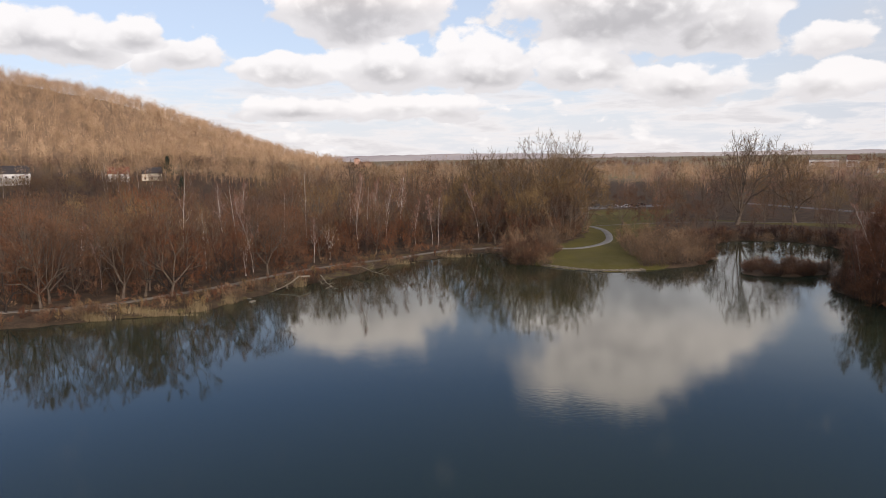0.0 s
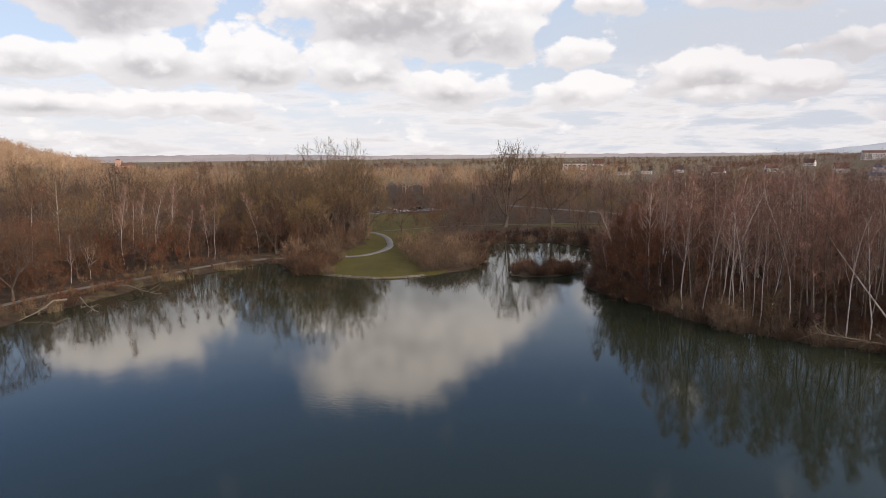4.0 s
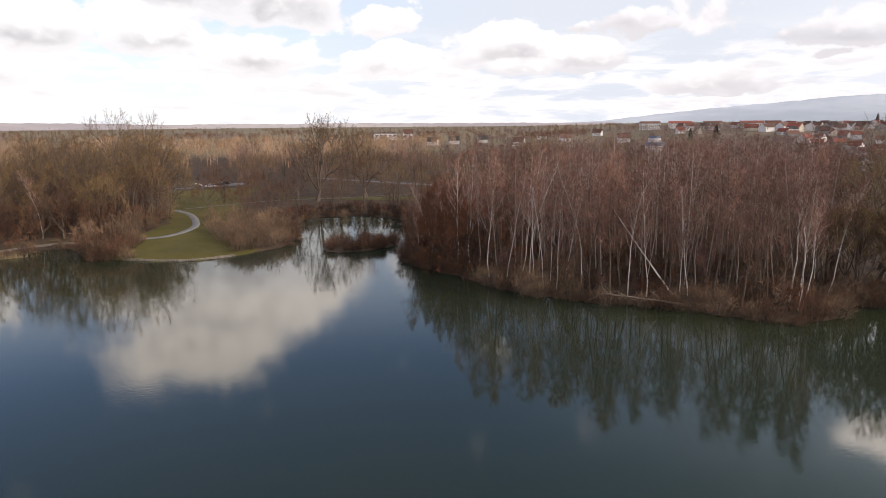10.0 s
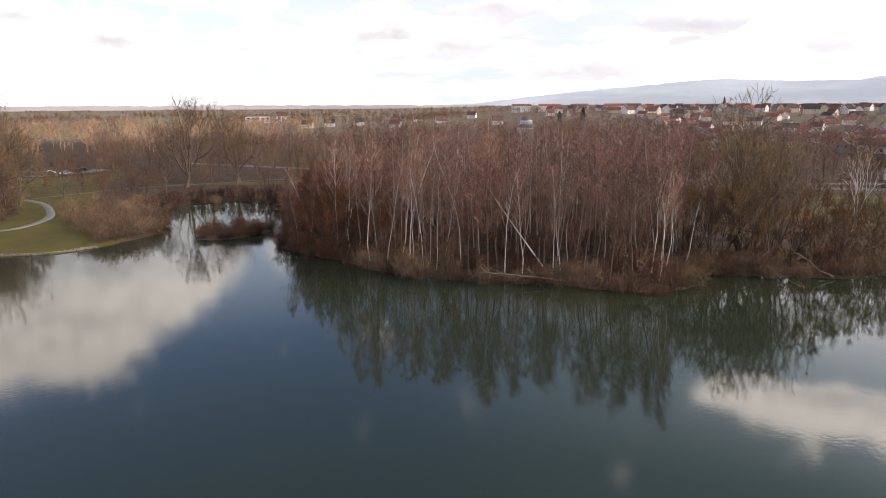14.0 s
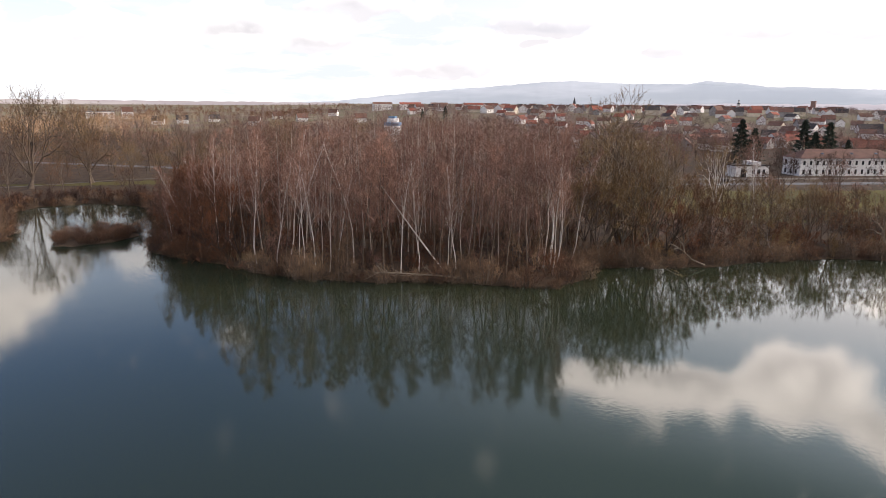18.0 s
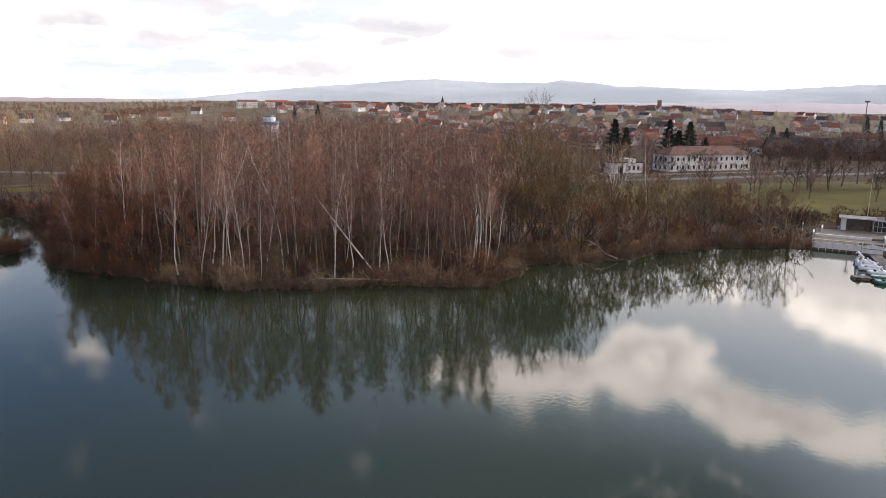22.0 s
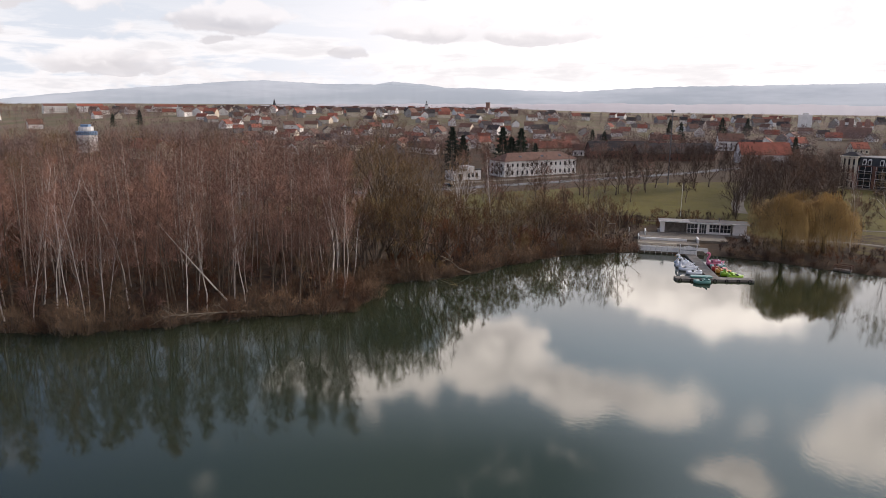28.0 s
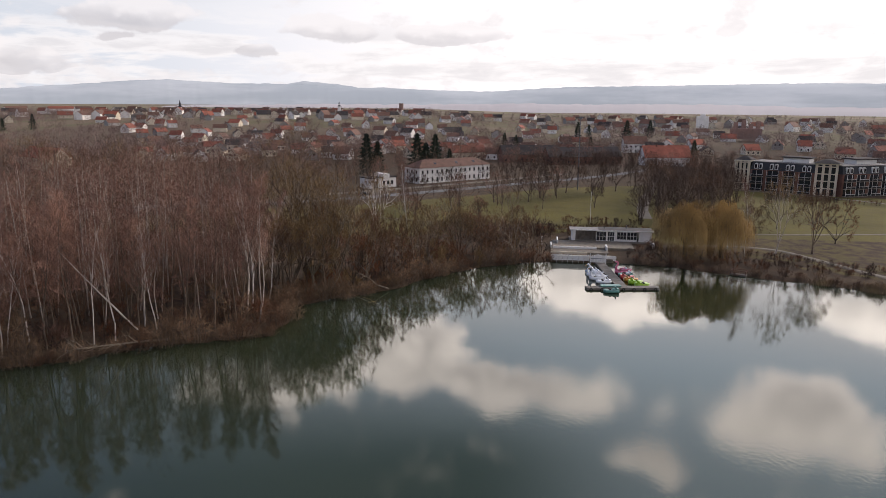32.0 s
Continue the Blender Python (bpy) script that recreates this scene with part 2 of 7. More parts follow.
M = {
    "bark": material("bark", (0.135, 0.095, 0.070), second=(0.19, 0.145, 0.105), scale=1.5, fine=14),
    "bark_dark": material("bark_dark", (0.065, 0.048, 0.038), scale=1.5, fine=14),
    "bark_grey": material("bark_grey", (0.25, 0.20, 0.145), scale=1.5, fine=14),
    "twig_red": material("twig_red", (0.385, 0.205, 0.145), scale=0.15, fine=1.5, vary=0.4, second=(0.490, 0.270, 0.192), tint=0.5),
    "twig_brown": material("twig_brown", (0.190, 0.092, 0.047), scale=0.15, fine=1.5, vary=0.4, second=(0.265, 0.135, 0.072), tint=0.45),
    "twig_rust": material("twig_rust", (0.195, 0.077, 0.034), scale=0.15, fine=1.5, vary=0.4, second=(0.280, 0.113, 0.051), tint=0.4),
    "twig_olive": material("twig_olive", (0.250, 0.155, 0.066), scale=0.15, fine=1.5, vary=0.35, second=(0.340, 0.215, 0.095), tint=0.4),
    "twig_willow": material("twig_willow", (0.400, 0.245, 0.086), scale=0.2, fine=2.0, vary=0.35, second=(0.510, 0.325, 0.118), tint=0.15),
    # tan hillside twigs, lightened further to stand for sunlight on the hill
    "twig_tan_sunlit": material("twig_tan_sunlit", (0.620, 0.390, 0.225), scale=0.10, fine=0.02, vary=0.45, second=(0.880, 0.600, 0.370)),
    "shrub_tan": material("shrub_tan", (0.300, 0.182, 0.102), scale=0.3, fine=2.0, vary=0.4, second=(0.420, 0.265, 0.152), tint=0.5),
    "reed": material("reed", (0.36, 0.25, 0.13), scale=0.6, fine=4.0, second=(0.44, 0.33, 0.18)),
    "hedge": material("hedge", (0.080, 0.044, 0.031), scale=0.3, fine=2.0, vary=0.35, tint=0.4),
    "needles": material("needles", (0.030, 0.044, 0.026), scale=0.5, fine=4, tint=0.4),
    "path": material("path", (0.150, 0.125, 0.098), scale=0.5, fine=9.0, bump=0.1),
    "asphalt": material("asphalt", (0.16, 0.155, 0.155), scale=0.3, fine=9.0),
    "stone": material("stone", (0.215, 0.180, 0.138), scale=1.2, fine=9.0, bump=0.3, tint=0.35),
    "white_wall": material("white_wall", (0.74, 0.71, 0.67), scale=0.3, fine=4.0, vary=0.10, tint=0.12),
    "cream_wall": material("cream_wall", (0.62, 0.54, 0.42), scale=0.3, fine=4.0, vary=0.12, tint=0.2),
    "grey_wall": material("grey_wall", (0.34, 0.32, 0.30), scale=0.3, fine=4.0, vary=0.15, tint=0.3),
    "brick": material("brick", (0.16, 0.075, 0.055), scale=0.6, fine=6.0, vary=0.2),
    "paving": material("paving", (0.215, 0.200, 0.182), scale=0.5, fine=9.0, vary=0.2, bump=0.1),
    # brown twigs with a patch of sunlight put into the colour
    "twig_fawn_sunlit": material("twig_fawn_sunlit", (0.430, 0.270, 0.155), scale=0.06, fine=0.4, vary=0.45, second=(0.560, 0.360, 0.215)),
    "brick_dull": material("brick_dull", (0.300, 0.185, 0.150), scale=0.6, fine=6.0, vary=0.2),
    "brick_pale": material("brick_pale", (0.600, 0.370, 0.275), scale=0.6, fine=6.0, vary=0.2),
    "roof_red": material("roof_red", (0.300, 0.097, 0.061), scale=0.4, fine=4.0, vary=0.25, tint=0.5),
    "roof_brown": material("roof_brown", (0.170, 0.088, 0.061), scale=0.4, fine=4.0, vary=0.25, tint=0.4),
    "roof_dark": material("roof_dark", (0.060, 0.052, 0.050), scale=0.4, fine=4.0, vary=0.25, tint=0.3, rough=0.9, spec=0.15),
    "roof_felt": material("roof_felt", (0.220, 0.205, 0.195), scale=0.5, fine=5.0, vary=0.25),
    "roof_old": material("roof_old", (0.078, 0.069, 0.066), scale=0.5, fine=5.0, vary=0.3),
    "slate": material("slate", (0.060, 0.062, 0.068), scale=0.4, fine=4.0, rough=0.85, spec=0.15),
    # grey brown town twigs, paled to stand in for haze
    "twig_grey_hazy": material("twig_grey_hazy", (0.245, 0.165, 0.140), scale=0.05, fine=0.01, vary=0.4, second=(0.345, 0.240, 0.205)),
    "paint": material("paint", (0.66, 0.64, 0.61), scale=1.0, fine=8.0, vary=0.10, rough=0.5, tint=0.1),
    "wood": material("wood", (0.19, 0.165, 0.14), scale=1.0, fine=11.0, vary=0.3),
    "pane": material("pane", (0.025, 0.028, 0.032), rough=0.08, vary=0.2, spec=0.6, tint=0.3),
    "concrete": material("concrete", (0.22, 0.19, 0.155), scale=0.5, fine=6.0, vary=0.2, bump=0.1),
    "metal": material("metal", (0.20, 0.20, 0.21), rough=0.45, metal=0.6, vary=0.15),
    "rubber": material("rubber", (0.02, 0.02, 0.02), rough=0.8, vary=0.2),
    "plastic_white": material("plastic_white", (0.76, 0.76, 0.77), rough=0.3, vary=0.05, spec=0.5, tint=0.1),
    "plastic_pink": material("plastic_pink", (0.62, 0.16, 0.24), rough=0.3, vary=0.08, spec=0.5),
    "plastic_red": material("plastic_red", (0.50, 0.045, 0.035), rough=0.3, vary=0.08, spec=0.5),
    "plastic_orange": material("plastic_orange", (0.62, 0.26, 0.03), rough=0.3, vary=0.08, spec=0.5),
    "plastic_green": material("plastic_green", (0.30, 0.52, 0.02), rough=0.3, vary=0.08, spec=0.5),
    "plastic_teal": material("plastic_teal", (0.10, 0.26, 0.22), rough=0.4, vary=0.1, spec=0.5),
    "plastic_blue": material("plastic_blue", (0.16, 0.26, 0.42), rough=0.3, vary=0.08, spec=0.5),
    "car_silver": material("car_silver", (0.45, 0.46, 0.47), rough=0.25, metal=0.5, vary=0.05),
    "car_black": material("car_black", (0.02, 0.02, 0.024), rough=0.2, vary=0.1, spec=0.6),
    "car_white": material("car_white", (0.74, 0.75, 0.76), rough=0.25, vary=0.05, spec=0.6),
    "metal_blue": material("metal_blue", (0.13, 0.23, 0.36), rough=0.5, vary=0.1),
}


def birch_bark():
    m = bpy.data.materials.new("birch_bark")
    n = Net(m)
    place = n.t.nodes.new("ShaderNodeNewGeometry").outputs["Position"]
    stretched = n.vec("MULTIPLY", place, (1.5, 1.5, 6.0))
    marks = n.noise(stretched, 1.0, 3, 0.6)
    blotch = n.noise(place, 0.35, 3, 0.6)
    c = n.mix(n.span(blotch, 0.3, 0.75), (0.80, 0.745, 0.68), (0.60, 0.53, 0.46))
    c = n.mix(n.span(marks, 0.60, 0.68), c, (0.10, 0.08, 0.07))
    info = n.t.nodes.new("ShaderNodeObjectInfo").outputs["Random"]
    c = n.mix(1.0, c, n.ramp(info, [(0, (0.34, 0.29, 0.27)), (0.45, (0.74, 0.71, 0.68)), (1, (1.0, 1.0, 1.0))]), "MULTIPLY")
    b = n.node("ShaderNodeBsdfPrincipled", **{"Base Color": c, "Roughness": 0.7})
    n.put(n.t.nodes.new("ShaderNodeOutputMaterial").inputs[0], b.outputs[0])
    return m


M["birch"] = birch_bark()


def water_surface():
    m = bpy.data.materials.new("lake_water")
    n = Net(m)
    place = n.t.nodes.new("ShaderNodeNewGeometry").outputs["Position"]
    ripples = n.noise(n.vec("MULTIPLY", place, (1.0, 1.35, 1.0)), 1.5, 3, 0.6)
    swell = n.noise(place, 0.16, 2, 0.5)
    calm = n.span(n.noise(place, 0.022, 2, 0.5), 0.42, 0.66, 0.25, 1.0)
    h = n.math("ADD", n.math("MULTIPLY", n.math("MULTIPLY", ripples, calm), 0.030), n.math("MULTIPLY", swell, 0.025))
    k = n.node("ShaderNodeBump", Strength=1.0, Distance=0.24, Height=h)
    tone = n.mix(n.span(n.noise(place, 0.012, 3, 0.5), 0.35, 0.65), (0.016, 0.0245, 0.015), (0.021, 0.027, 0.013))
    b = n.node("ShaderNodeBsdfPrincipled", **{"Base Color": tone, "Roughness": 0.04, "IOR": 1.333, "Specular IOR Level": 0.5, "Normal": k.outputs[0]})
    n.put(n.t.nodes.new("ShaderNodeOutputMaterial").inputs[0], b.outputs[0])
    return m


M["water"] = water_surface()


def ground_surface():
    m = bpy.data.materials.new("ground")
    n = Net(m)
    place = n.t.nodes.new("ShaderNodeNewGeometry").outputs["Position"]
    def mask(name):
        a = n.t.nodes.new("ShaderNodeAttribute")
        a.attribute_name = name
        return a.outputs["Fac"]
    wide, mid, fine = n.noise(place, 0.04, 4, 0.6), n.noise(place, 0.4, 4, 0.6), n.noise(place, 5.0, 3, 0.6)
    litter = n.mix(n.span(mid, 0.3, 0.7), (0.055, 0.037, 0.024), (0.100, 0.067, 0.042))
    litter = n.mix(n.span(fine, 0.35, 0.7, 0, 0.6), litter, (0.036, 0.024, 0.017))
    grass = n.mix(n.span(wide, 0.35, 0.65), (0.076, 0.065, 0.017), (0.128, 0.106, 0.028))
    grass = n.mix(n.span(mid, 0.35, 0.7, 0, 0.7), grass, (0.105, 0.085, 0.036))
    grass = n.mix(n.span(fine, 0.4, 0.7, 0, 0.5), grass, (0.060, 0.052, 0.014))
    edge = n.math("ADD", mask("grass"), n.math("MULTIPLY", n.math("SUBTRACT", mid, 0.5), 0.7))
    c = n.mix(n.span(edge, 0.4, 0.6), litter, grass)
    far = n.noise(n.vec("MULTIPLY", place, (0.004, 0.009, 0)), 1.0, 1, 0.4)
    field = n.ramp(far, [(0.36, (0.15, 0.108, 0.078)), (0.47, (0.19, 0.150, 0.100)), (0.53, (0.150, 0.145, 0.070)), (0.62, (0.23, 0.175, 0.120))])
    c = n.mix(mask("field"), c, field)
    c = n.mix(mask("beech"), c, n.mix(n.span(mid, 0.3, 0.7), (0.16, 0.105, 0.066), (0.25, 0.165, 0.10)))
    b = n.node("ShaderNodeBsdfPrincipled", **{"Base Color": c, "Roughness": 0.95, "Specular IOR Level": 0.1})
    k = n.node("ShaderNodeBump", Strength=0.5, Distance=0.15, Height=fine)
    n.put(b.inputs["Normal"], k.outputs[0])
    n.put(n.t.nodes.new("ShaderNodeOutputMaterial").inputs[0], b.outputs[0])
    return m


M["ground"] = ground_surface()


def haze_surface(name, low, high):
    """Dull far hills, the haze of kilometres of air put into colour and glow."""
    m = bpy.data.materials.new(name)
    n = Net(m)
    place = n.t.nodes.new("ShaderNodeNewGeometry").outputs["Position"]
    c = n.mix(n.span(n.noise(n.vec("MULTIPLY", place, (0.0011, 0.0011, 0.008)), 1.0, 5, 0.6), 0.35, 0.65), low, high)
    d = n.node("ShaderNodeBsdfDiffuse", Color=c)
    # glow that stands in for light scattered by the air
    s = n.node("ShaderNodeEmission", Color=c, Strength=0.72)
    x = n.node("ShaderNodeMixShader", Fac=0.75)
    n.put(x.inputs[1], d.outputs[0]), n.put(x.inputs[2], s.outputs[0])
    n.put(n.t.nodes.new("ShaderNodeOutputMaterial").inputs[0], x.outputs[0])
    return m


M["haze_blue"] = haze_surface("haze_blue", (0.50, 0.55, 0.60), (0.66, 0.70, 0.745))
M["haze_brown"] = haze_surface("haze_brown", (0.47, 0.42, 0.42), (0.61, 0.545, 0.51))
M["haze_wooded"] = haze_surface("haze_wooded", (0.52, 0.49, 0.52), (0.63, 0.60, 0.62))

# ---------------------------------------------------------------- making things
def mesh_of(name, verts, faces, mat=None, smooth=False):
    me = bpy.data.meshes.new(name)
    me.from_pydata([tuple(v) for v in verts], [], faces)
    if mat:
        me.materials.append(mat)
    if smooth:
        me.polygons.foreach_set("use_smooth", [True] * len(me.polygons))
    me.update()
    return me


def part(name, data, mat, parent, label="", m=None):
    """Links a mesh, or a bmesh, as one part under a thing or a part."""
    if isinstance(data, bmesh.types.BMesh):
        me = bpy.data.meshes.new(name)
        data.to_mesh(me)
        data.free()
    else:
        me = data
    if mat and not me.materials:
        me.materials.append(mat)
    ob = new(name, me)
    ob.parent = parent
    if m is not None:
        ob.matrix_basis = m
    return tagged(ob, label)


def thing(name, m, label, category, group="", kind=""):
    ob = new(name)
    ob.empty_display_size = 0.3
    ob.matrix_basis = m
    return tagged(ob, label, category, group, kind)


def box(bm, x0, x1, y0, y1, z0, z1, bevel=0.0):
    made = bmesh.ops.create_cube(bm, size=1.0, matrix=Matrix.Translation(((x0 + x1) / 2, (y0 + y1) / 2, (z0 + z1) / 2)) @ Matrix.Diagonal((x1 - x0, y1 - y0, z1 - z0, 1)))
    if bevel:
        edges = list({e for v in made["verts"] for e in v.link_edges})
        bmesh.ops.bevel(bm, geom=edges, offset=bevel, segments=1, affect="EDGES")
    return bm


def boxed(x0, x1, y0, y1, z0, z1, bevel=0.0):
    return box(bmesh.new(), x0, x1, y0, y1, z0, z1, bevel)


def tube(V, F, points, radii, sides=4):
    """Appends a tapered tube through the points."""
    start = len(V)
    for i, (p, r) in enumerate(zip(points, radii)):
        ahead = (points[min(i + 1, len(points) - 1)] - points[max(i - 1, 0)]).normalized()
        side = ahead.cross(Vector((0.31, 0.95, 0.1)))
        side = side.normalized() if side.length > 1e-3 else Vector((1, 0, 0))
        other = ahead.cross(side)
        for k in range(sides):
            a = 2 * math.pi * k / sides
            V.append(p + side * (math.cos(a) * r) + other * (math.sin(a) * r))
    for i in range(len(points) - 1):
        for k in range(sides):
            a, b = start + i * sides + k, start + i * sides + (k + 1) % sides
            F.append((a, b, b + sides, a + sides))
    return V, F


# ---------------------------------------------------------------- the plan
LAKE = [(-80, 97), (-71, 102), (-62, 107), (-51, 111), (-46, 114), (-41, 125), (-37, 134), (-32, 140), (-25, 152), (-16, 167), (-4, 175),
        (2, 182), (7, 179), (9, 166), (18, 156), (26, 150), (36, 151), (44, 154), (50, 157), (57, 168), (62, 192), (74, 201), (87, 197), (93, 180),
        (84, 160), (73, 139), (64.5, 126.5), (66.5, 113), (67, 99), (70, 88), (75, 79), (82, 72), (86, 63), (90, 56), (98, 56), (105, 60), (110, 54), (114, 48),
        (121, 42), (132, 36), (144, 25), (150, 12), (151, -4), (149, -14), (145, -22), (141, -31), (138, -41), (131, -53),
        (115, -80), (75, -105), (15, -115), (-50, -105), (-105, -55), (-120, 25), (-100, 85)]
ISLET = (64.3, 147.4, 9.0, 5.6, 0.35)    # middle, half axes, turn


def lake_distance(X, Y):
    """Metres to the shore, below nought on the water."""
    X, Y = np.asarray(X, float), np.asarray(Y, float)
    best, inside = np.full(X.shape, 1e9), np.zeros(X.shape, bool)
    for (x0, y0), (x1, y1) in zip(LAKE, LAKE[1:] + LAKE[:1]):
        ex, ey = x1 - x0, y1 - y0
        u = np.clip(((X - x0) * ex + (Y - y0) * ey) / (ex * ex + ey * ey), 0, 1)
        best = np.minimum(best, np.hypot(X - x0 - u * ex, Y - y0 - u * ey))
        if y0 != y1:
            inside ^= ((y0 > Y) != (y1 > Y)) & (X < ex * (Y - y0) / ey + x0)
    d = np.where(inside, -best, best)
    cx, cy, ax, ay, tn = ISLET
    c, s = math.cos(tn), math.sin(tn)
    u, v = (X - cx) * c + (Y - cy) * s, -(X - cx) * s + (Y - cy) * c
    islet = (1 - np.hypot(u / ax, v / ay)) * min(ax, ay)
    d = np.maximum(d, islet)
    wobble = 0.9 * np.sin(X * 0.55 + 1.3 * np.sin(Y * 0.31)) * np.sin(Y * 0.47 + X * 0.13)
    return d + wobble


def step(v, a, b):
    u = np.clip((v - a) / (b - a), 0, 1)
    return u * u * (3 - 2 * u)


HILL_A, HILL_B = (-620.0, 640.0), (-320.0, 1150.0)


def ground_z(X, Y):
    X, Y = np.asarray(X, float), np.asarray(Y, float)
    d = lake_distance(X, Y)
    z = np.where(d < 0, np.maximum(d * 0.35, -2.5), 0.45 * (1 - np.exp(-np.maximum(d, 0) / 0.7)) + 1.05 * (1 - np.exp(-np.maximum(d, 0) / 11)))
    r, az = np.hypot(X, Y), np.degrees(np.arctan2(X, Y))
    z = z + 13.0 * step(r, 520, 980) * step(az, 34, 52) * (1 - step(az, 78, 92))
    z = z + 3.0 * step(r, 300, 900) * step(az, 84, 96)
    z = z + 11.0 * step(r, 330, 510) * (1 - step(az, -22, -10)) * step(az, -80, -50)
    ex, ey = HILL_B[0] - HILL_A[0], HILL_B[1] - HILL_A[1]
    L = math.hypot(ex, ey)
    u = ((X - HILL_A[0]) * ex + (Y - HILL_A[1]) * ey) / (L * L)
    v = ((X - HILL_A[0]) * ey - (Y - HILL_A[1]) * ex) / L
    crest = np.interp(u, [-1.5, -0.6, 0.0, 0.25, 0.5, 0.75, 1.0, 1.25], [40, 100, 112, 106, 88, 44, 6, 0])
    z = z + crest * np.exp(-(v / 190.0) ** 2)
    return z


def gz(x, y):
    """Height of the ground sheet, between its corners."""
    i = min(max(int(np.searchsorted(gx, x)) - 1, 0), nx - 2)
    j = min(max(int(np.searchsorted(gy, y)) - 1, 0), ny - 2)
    u, v = (x - gx[i]) / (gx[i + 1] - gx[i]), (y - gy[j]) / (gy[j + 1] - gy[j])
    return float((GZ[j, i] * (1 - u) + GZ[j, i + 1] * u) * (1 - v) + (GZ[j + 1, i] * (1 - u) + GZ[j + 1, i + 1] * u) * v)


def in_poly(x, y, poly):
    hit = False
    for (x0, y0), (x1, y1) in zip(poly, poly[1:] + poly[:1]):
        if (y0 > y) != (y1 > y) and x < (x1 - x0) * (y - y0) / (y1 - y0) + x0:
            hit = not hit
    return hit


LAWN_WEST = [(10, 160), (26, 148), (38, 148), (46, 162), (49, 188), (54, 215), (64, 250), (84, 296), (48, 300), (42, 260), (36, 232), (31, 200), (20, 183), (8, 178)]
LAWN_NORTH = [(66, 262), (96, 238), (128, 222), (160, 190), (186, 130), (205, 118), (212, 88), (224, 70), (250, 42), (285, 5), (300, -30), (296, -62), (276, -88), (270, -130),
              (220, -170), (150, -120), (134, -62), (146, -42), (160, -30), (174, -14), (181, 0), (178, 25), (168, 50), (166, 90), (156, 130), (138, 176), (118, 212), (90, 234)]

# ground: one sheet, finer near the lake
def spaced(lo, a, b, hi, fine, far):
    near = np.arange(a, b + 0.1, fine)
    left = a - np.geomspace(fine, a - lo, far)[::-1]
    right = b + np.geomspace(fine, hi - b, far)
    return np.r_[left, near, right]


gx, gy = spaced(-4700, -135, 320, 4700, 2.1, 66), spaced(-4700, -150, 330, 4700, 2.1, 66)
GX, GY = np.meshgrid(gx, gy)
GZ = ground_z(GX, GY)
nx, ny = len(gx), len(gy)
gverts = np.stack([GX, GY, GZ], -1).reshape(-1, 3)
idx = np.arange(nx * ny).reshape(ny, nx)
gfaces = np.stack([idx[:-1, :-1], idx[:-1, 1:], idx[1:, 1:], idx[1:, :-1]], -1).reshape(-1, 4)
gmesh = mesh_of("ground", gverts.tolist(), gfaces.tolist(), M["ground"], True)
flatx, flaty = GX.ravel(), GY.ravel()


def poly_mask(poly):
    inside = np.zeros(flatx.shape, bool)
    for (x0, y0), (x1, y1) in zip(poly, poly[1:] + poly[:1]):
        if y0 != y1:
            inside ^= ((y0 > flaty) != (y1 > flaty)) & (flatx < (x1 - x0) * (flaty - y0) / (y1 - y0) + x0)
    return inside


gdist = lake_distance(flatx, flaty)
grass = poly_mask(LAWN_WEST) | poly_mask(LAWN_NORTH) 
grad = np.hypot(flatx, flaty)
gaz = np.degrees(np.arctan2(flatx, flaty))
beech = step(GZ.ravel(), 14, 26) * (gaz < -8)
for key, values in (("beech", beech), ("grass", np.where(grass, np.where((flatx < 180) & (flaty < -22), 0.46, 1.0), np.where((gdist < 9) & (flatx < 12) & (flatx > -62) & (flaty > 90), 0.42, 0.0))), ("field", step(grad, 520, 760) * (1 - step(GZ.ravel(), 20, 30)) * (1 - 0.45 * step(gaz, 36, 46) * (1 - step(grad, 1500, 2200))))):
    at = gmesh.attributes.new(key, "FLOAT", "POINT")
    at.data.foreach_set("value", values.astype(np.float32))
tagged(new("ground", gmesh), "lake banks, winter lawns, leaf litter and fields reaching the horizon", "ground", kind="structure")

wv, wf = [], []
wx, wy = np.linspace(-150, 175, 14), np.linspace(-140, 215, 14)
for j in range(14):
    for i in range(14):
        wv.append((wx[i], wy[j], 0.0))
        if i and j:
            wf.append((14 * (j - 1) + i - 1, 14 * (j - 1) + i, 14 * j + i, 14 * j + i - 1))
tagged(new("water", mesh_of("water", wv, wf, M["water"], True)), "calm dark lake water mirroring clouds and bare trees", "water", kind="structure")


def smooth_line(points, n=8):
    out = []
    P = [points[0]] + list(points) + [points[-1]]
    for i in range(1, len(P) - 2):
        for k in range(n):
            t = k / n
            out.append(tuple(0.5 * (2 * P[i][c] + (P[i + 1][c] - P[i - 1][c]) * t + (2 * P[i - 1][c] - 5 * P[i][c] + 4 * P[i + 1][c] - P[i + 2][c]) * t * t
                                    + (3 * P[i][c] - P[i - 1][c] - 3 * P[i + 1][c] + P[i + 2][c]) * t ** 3) for c in (0, 1)))
    return out + [tuple(points[-1])]


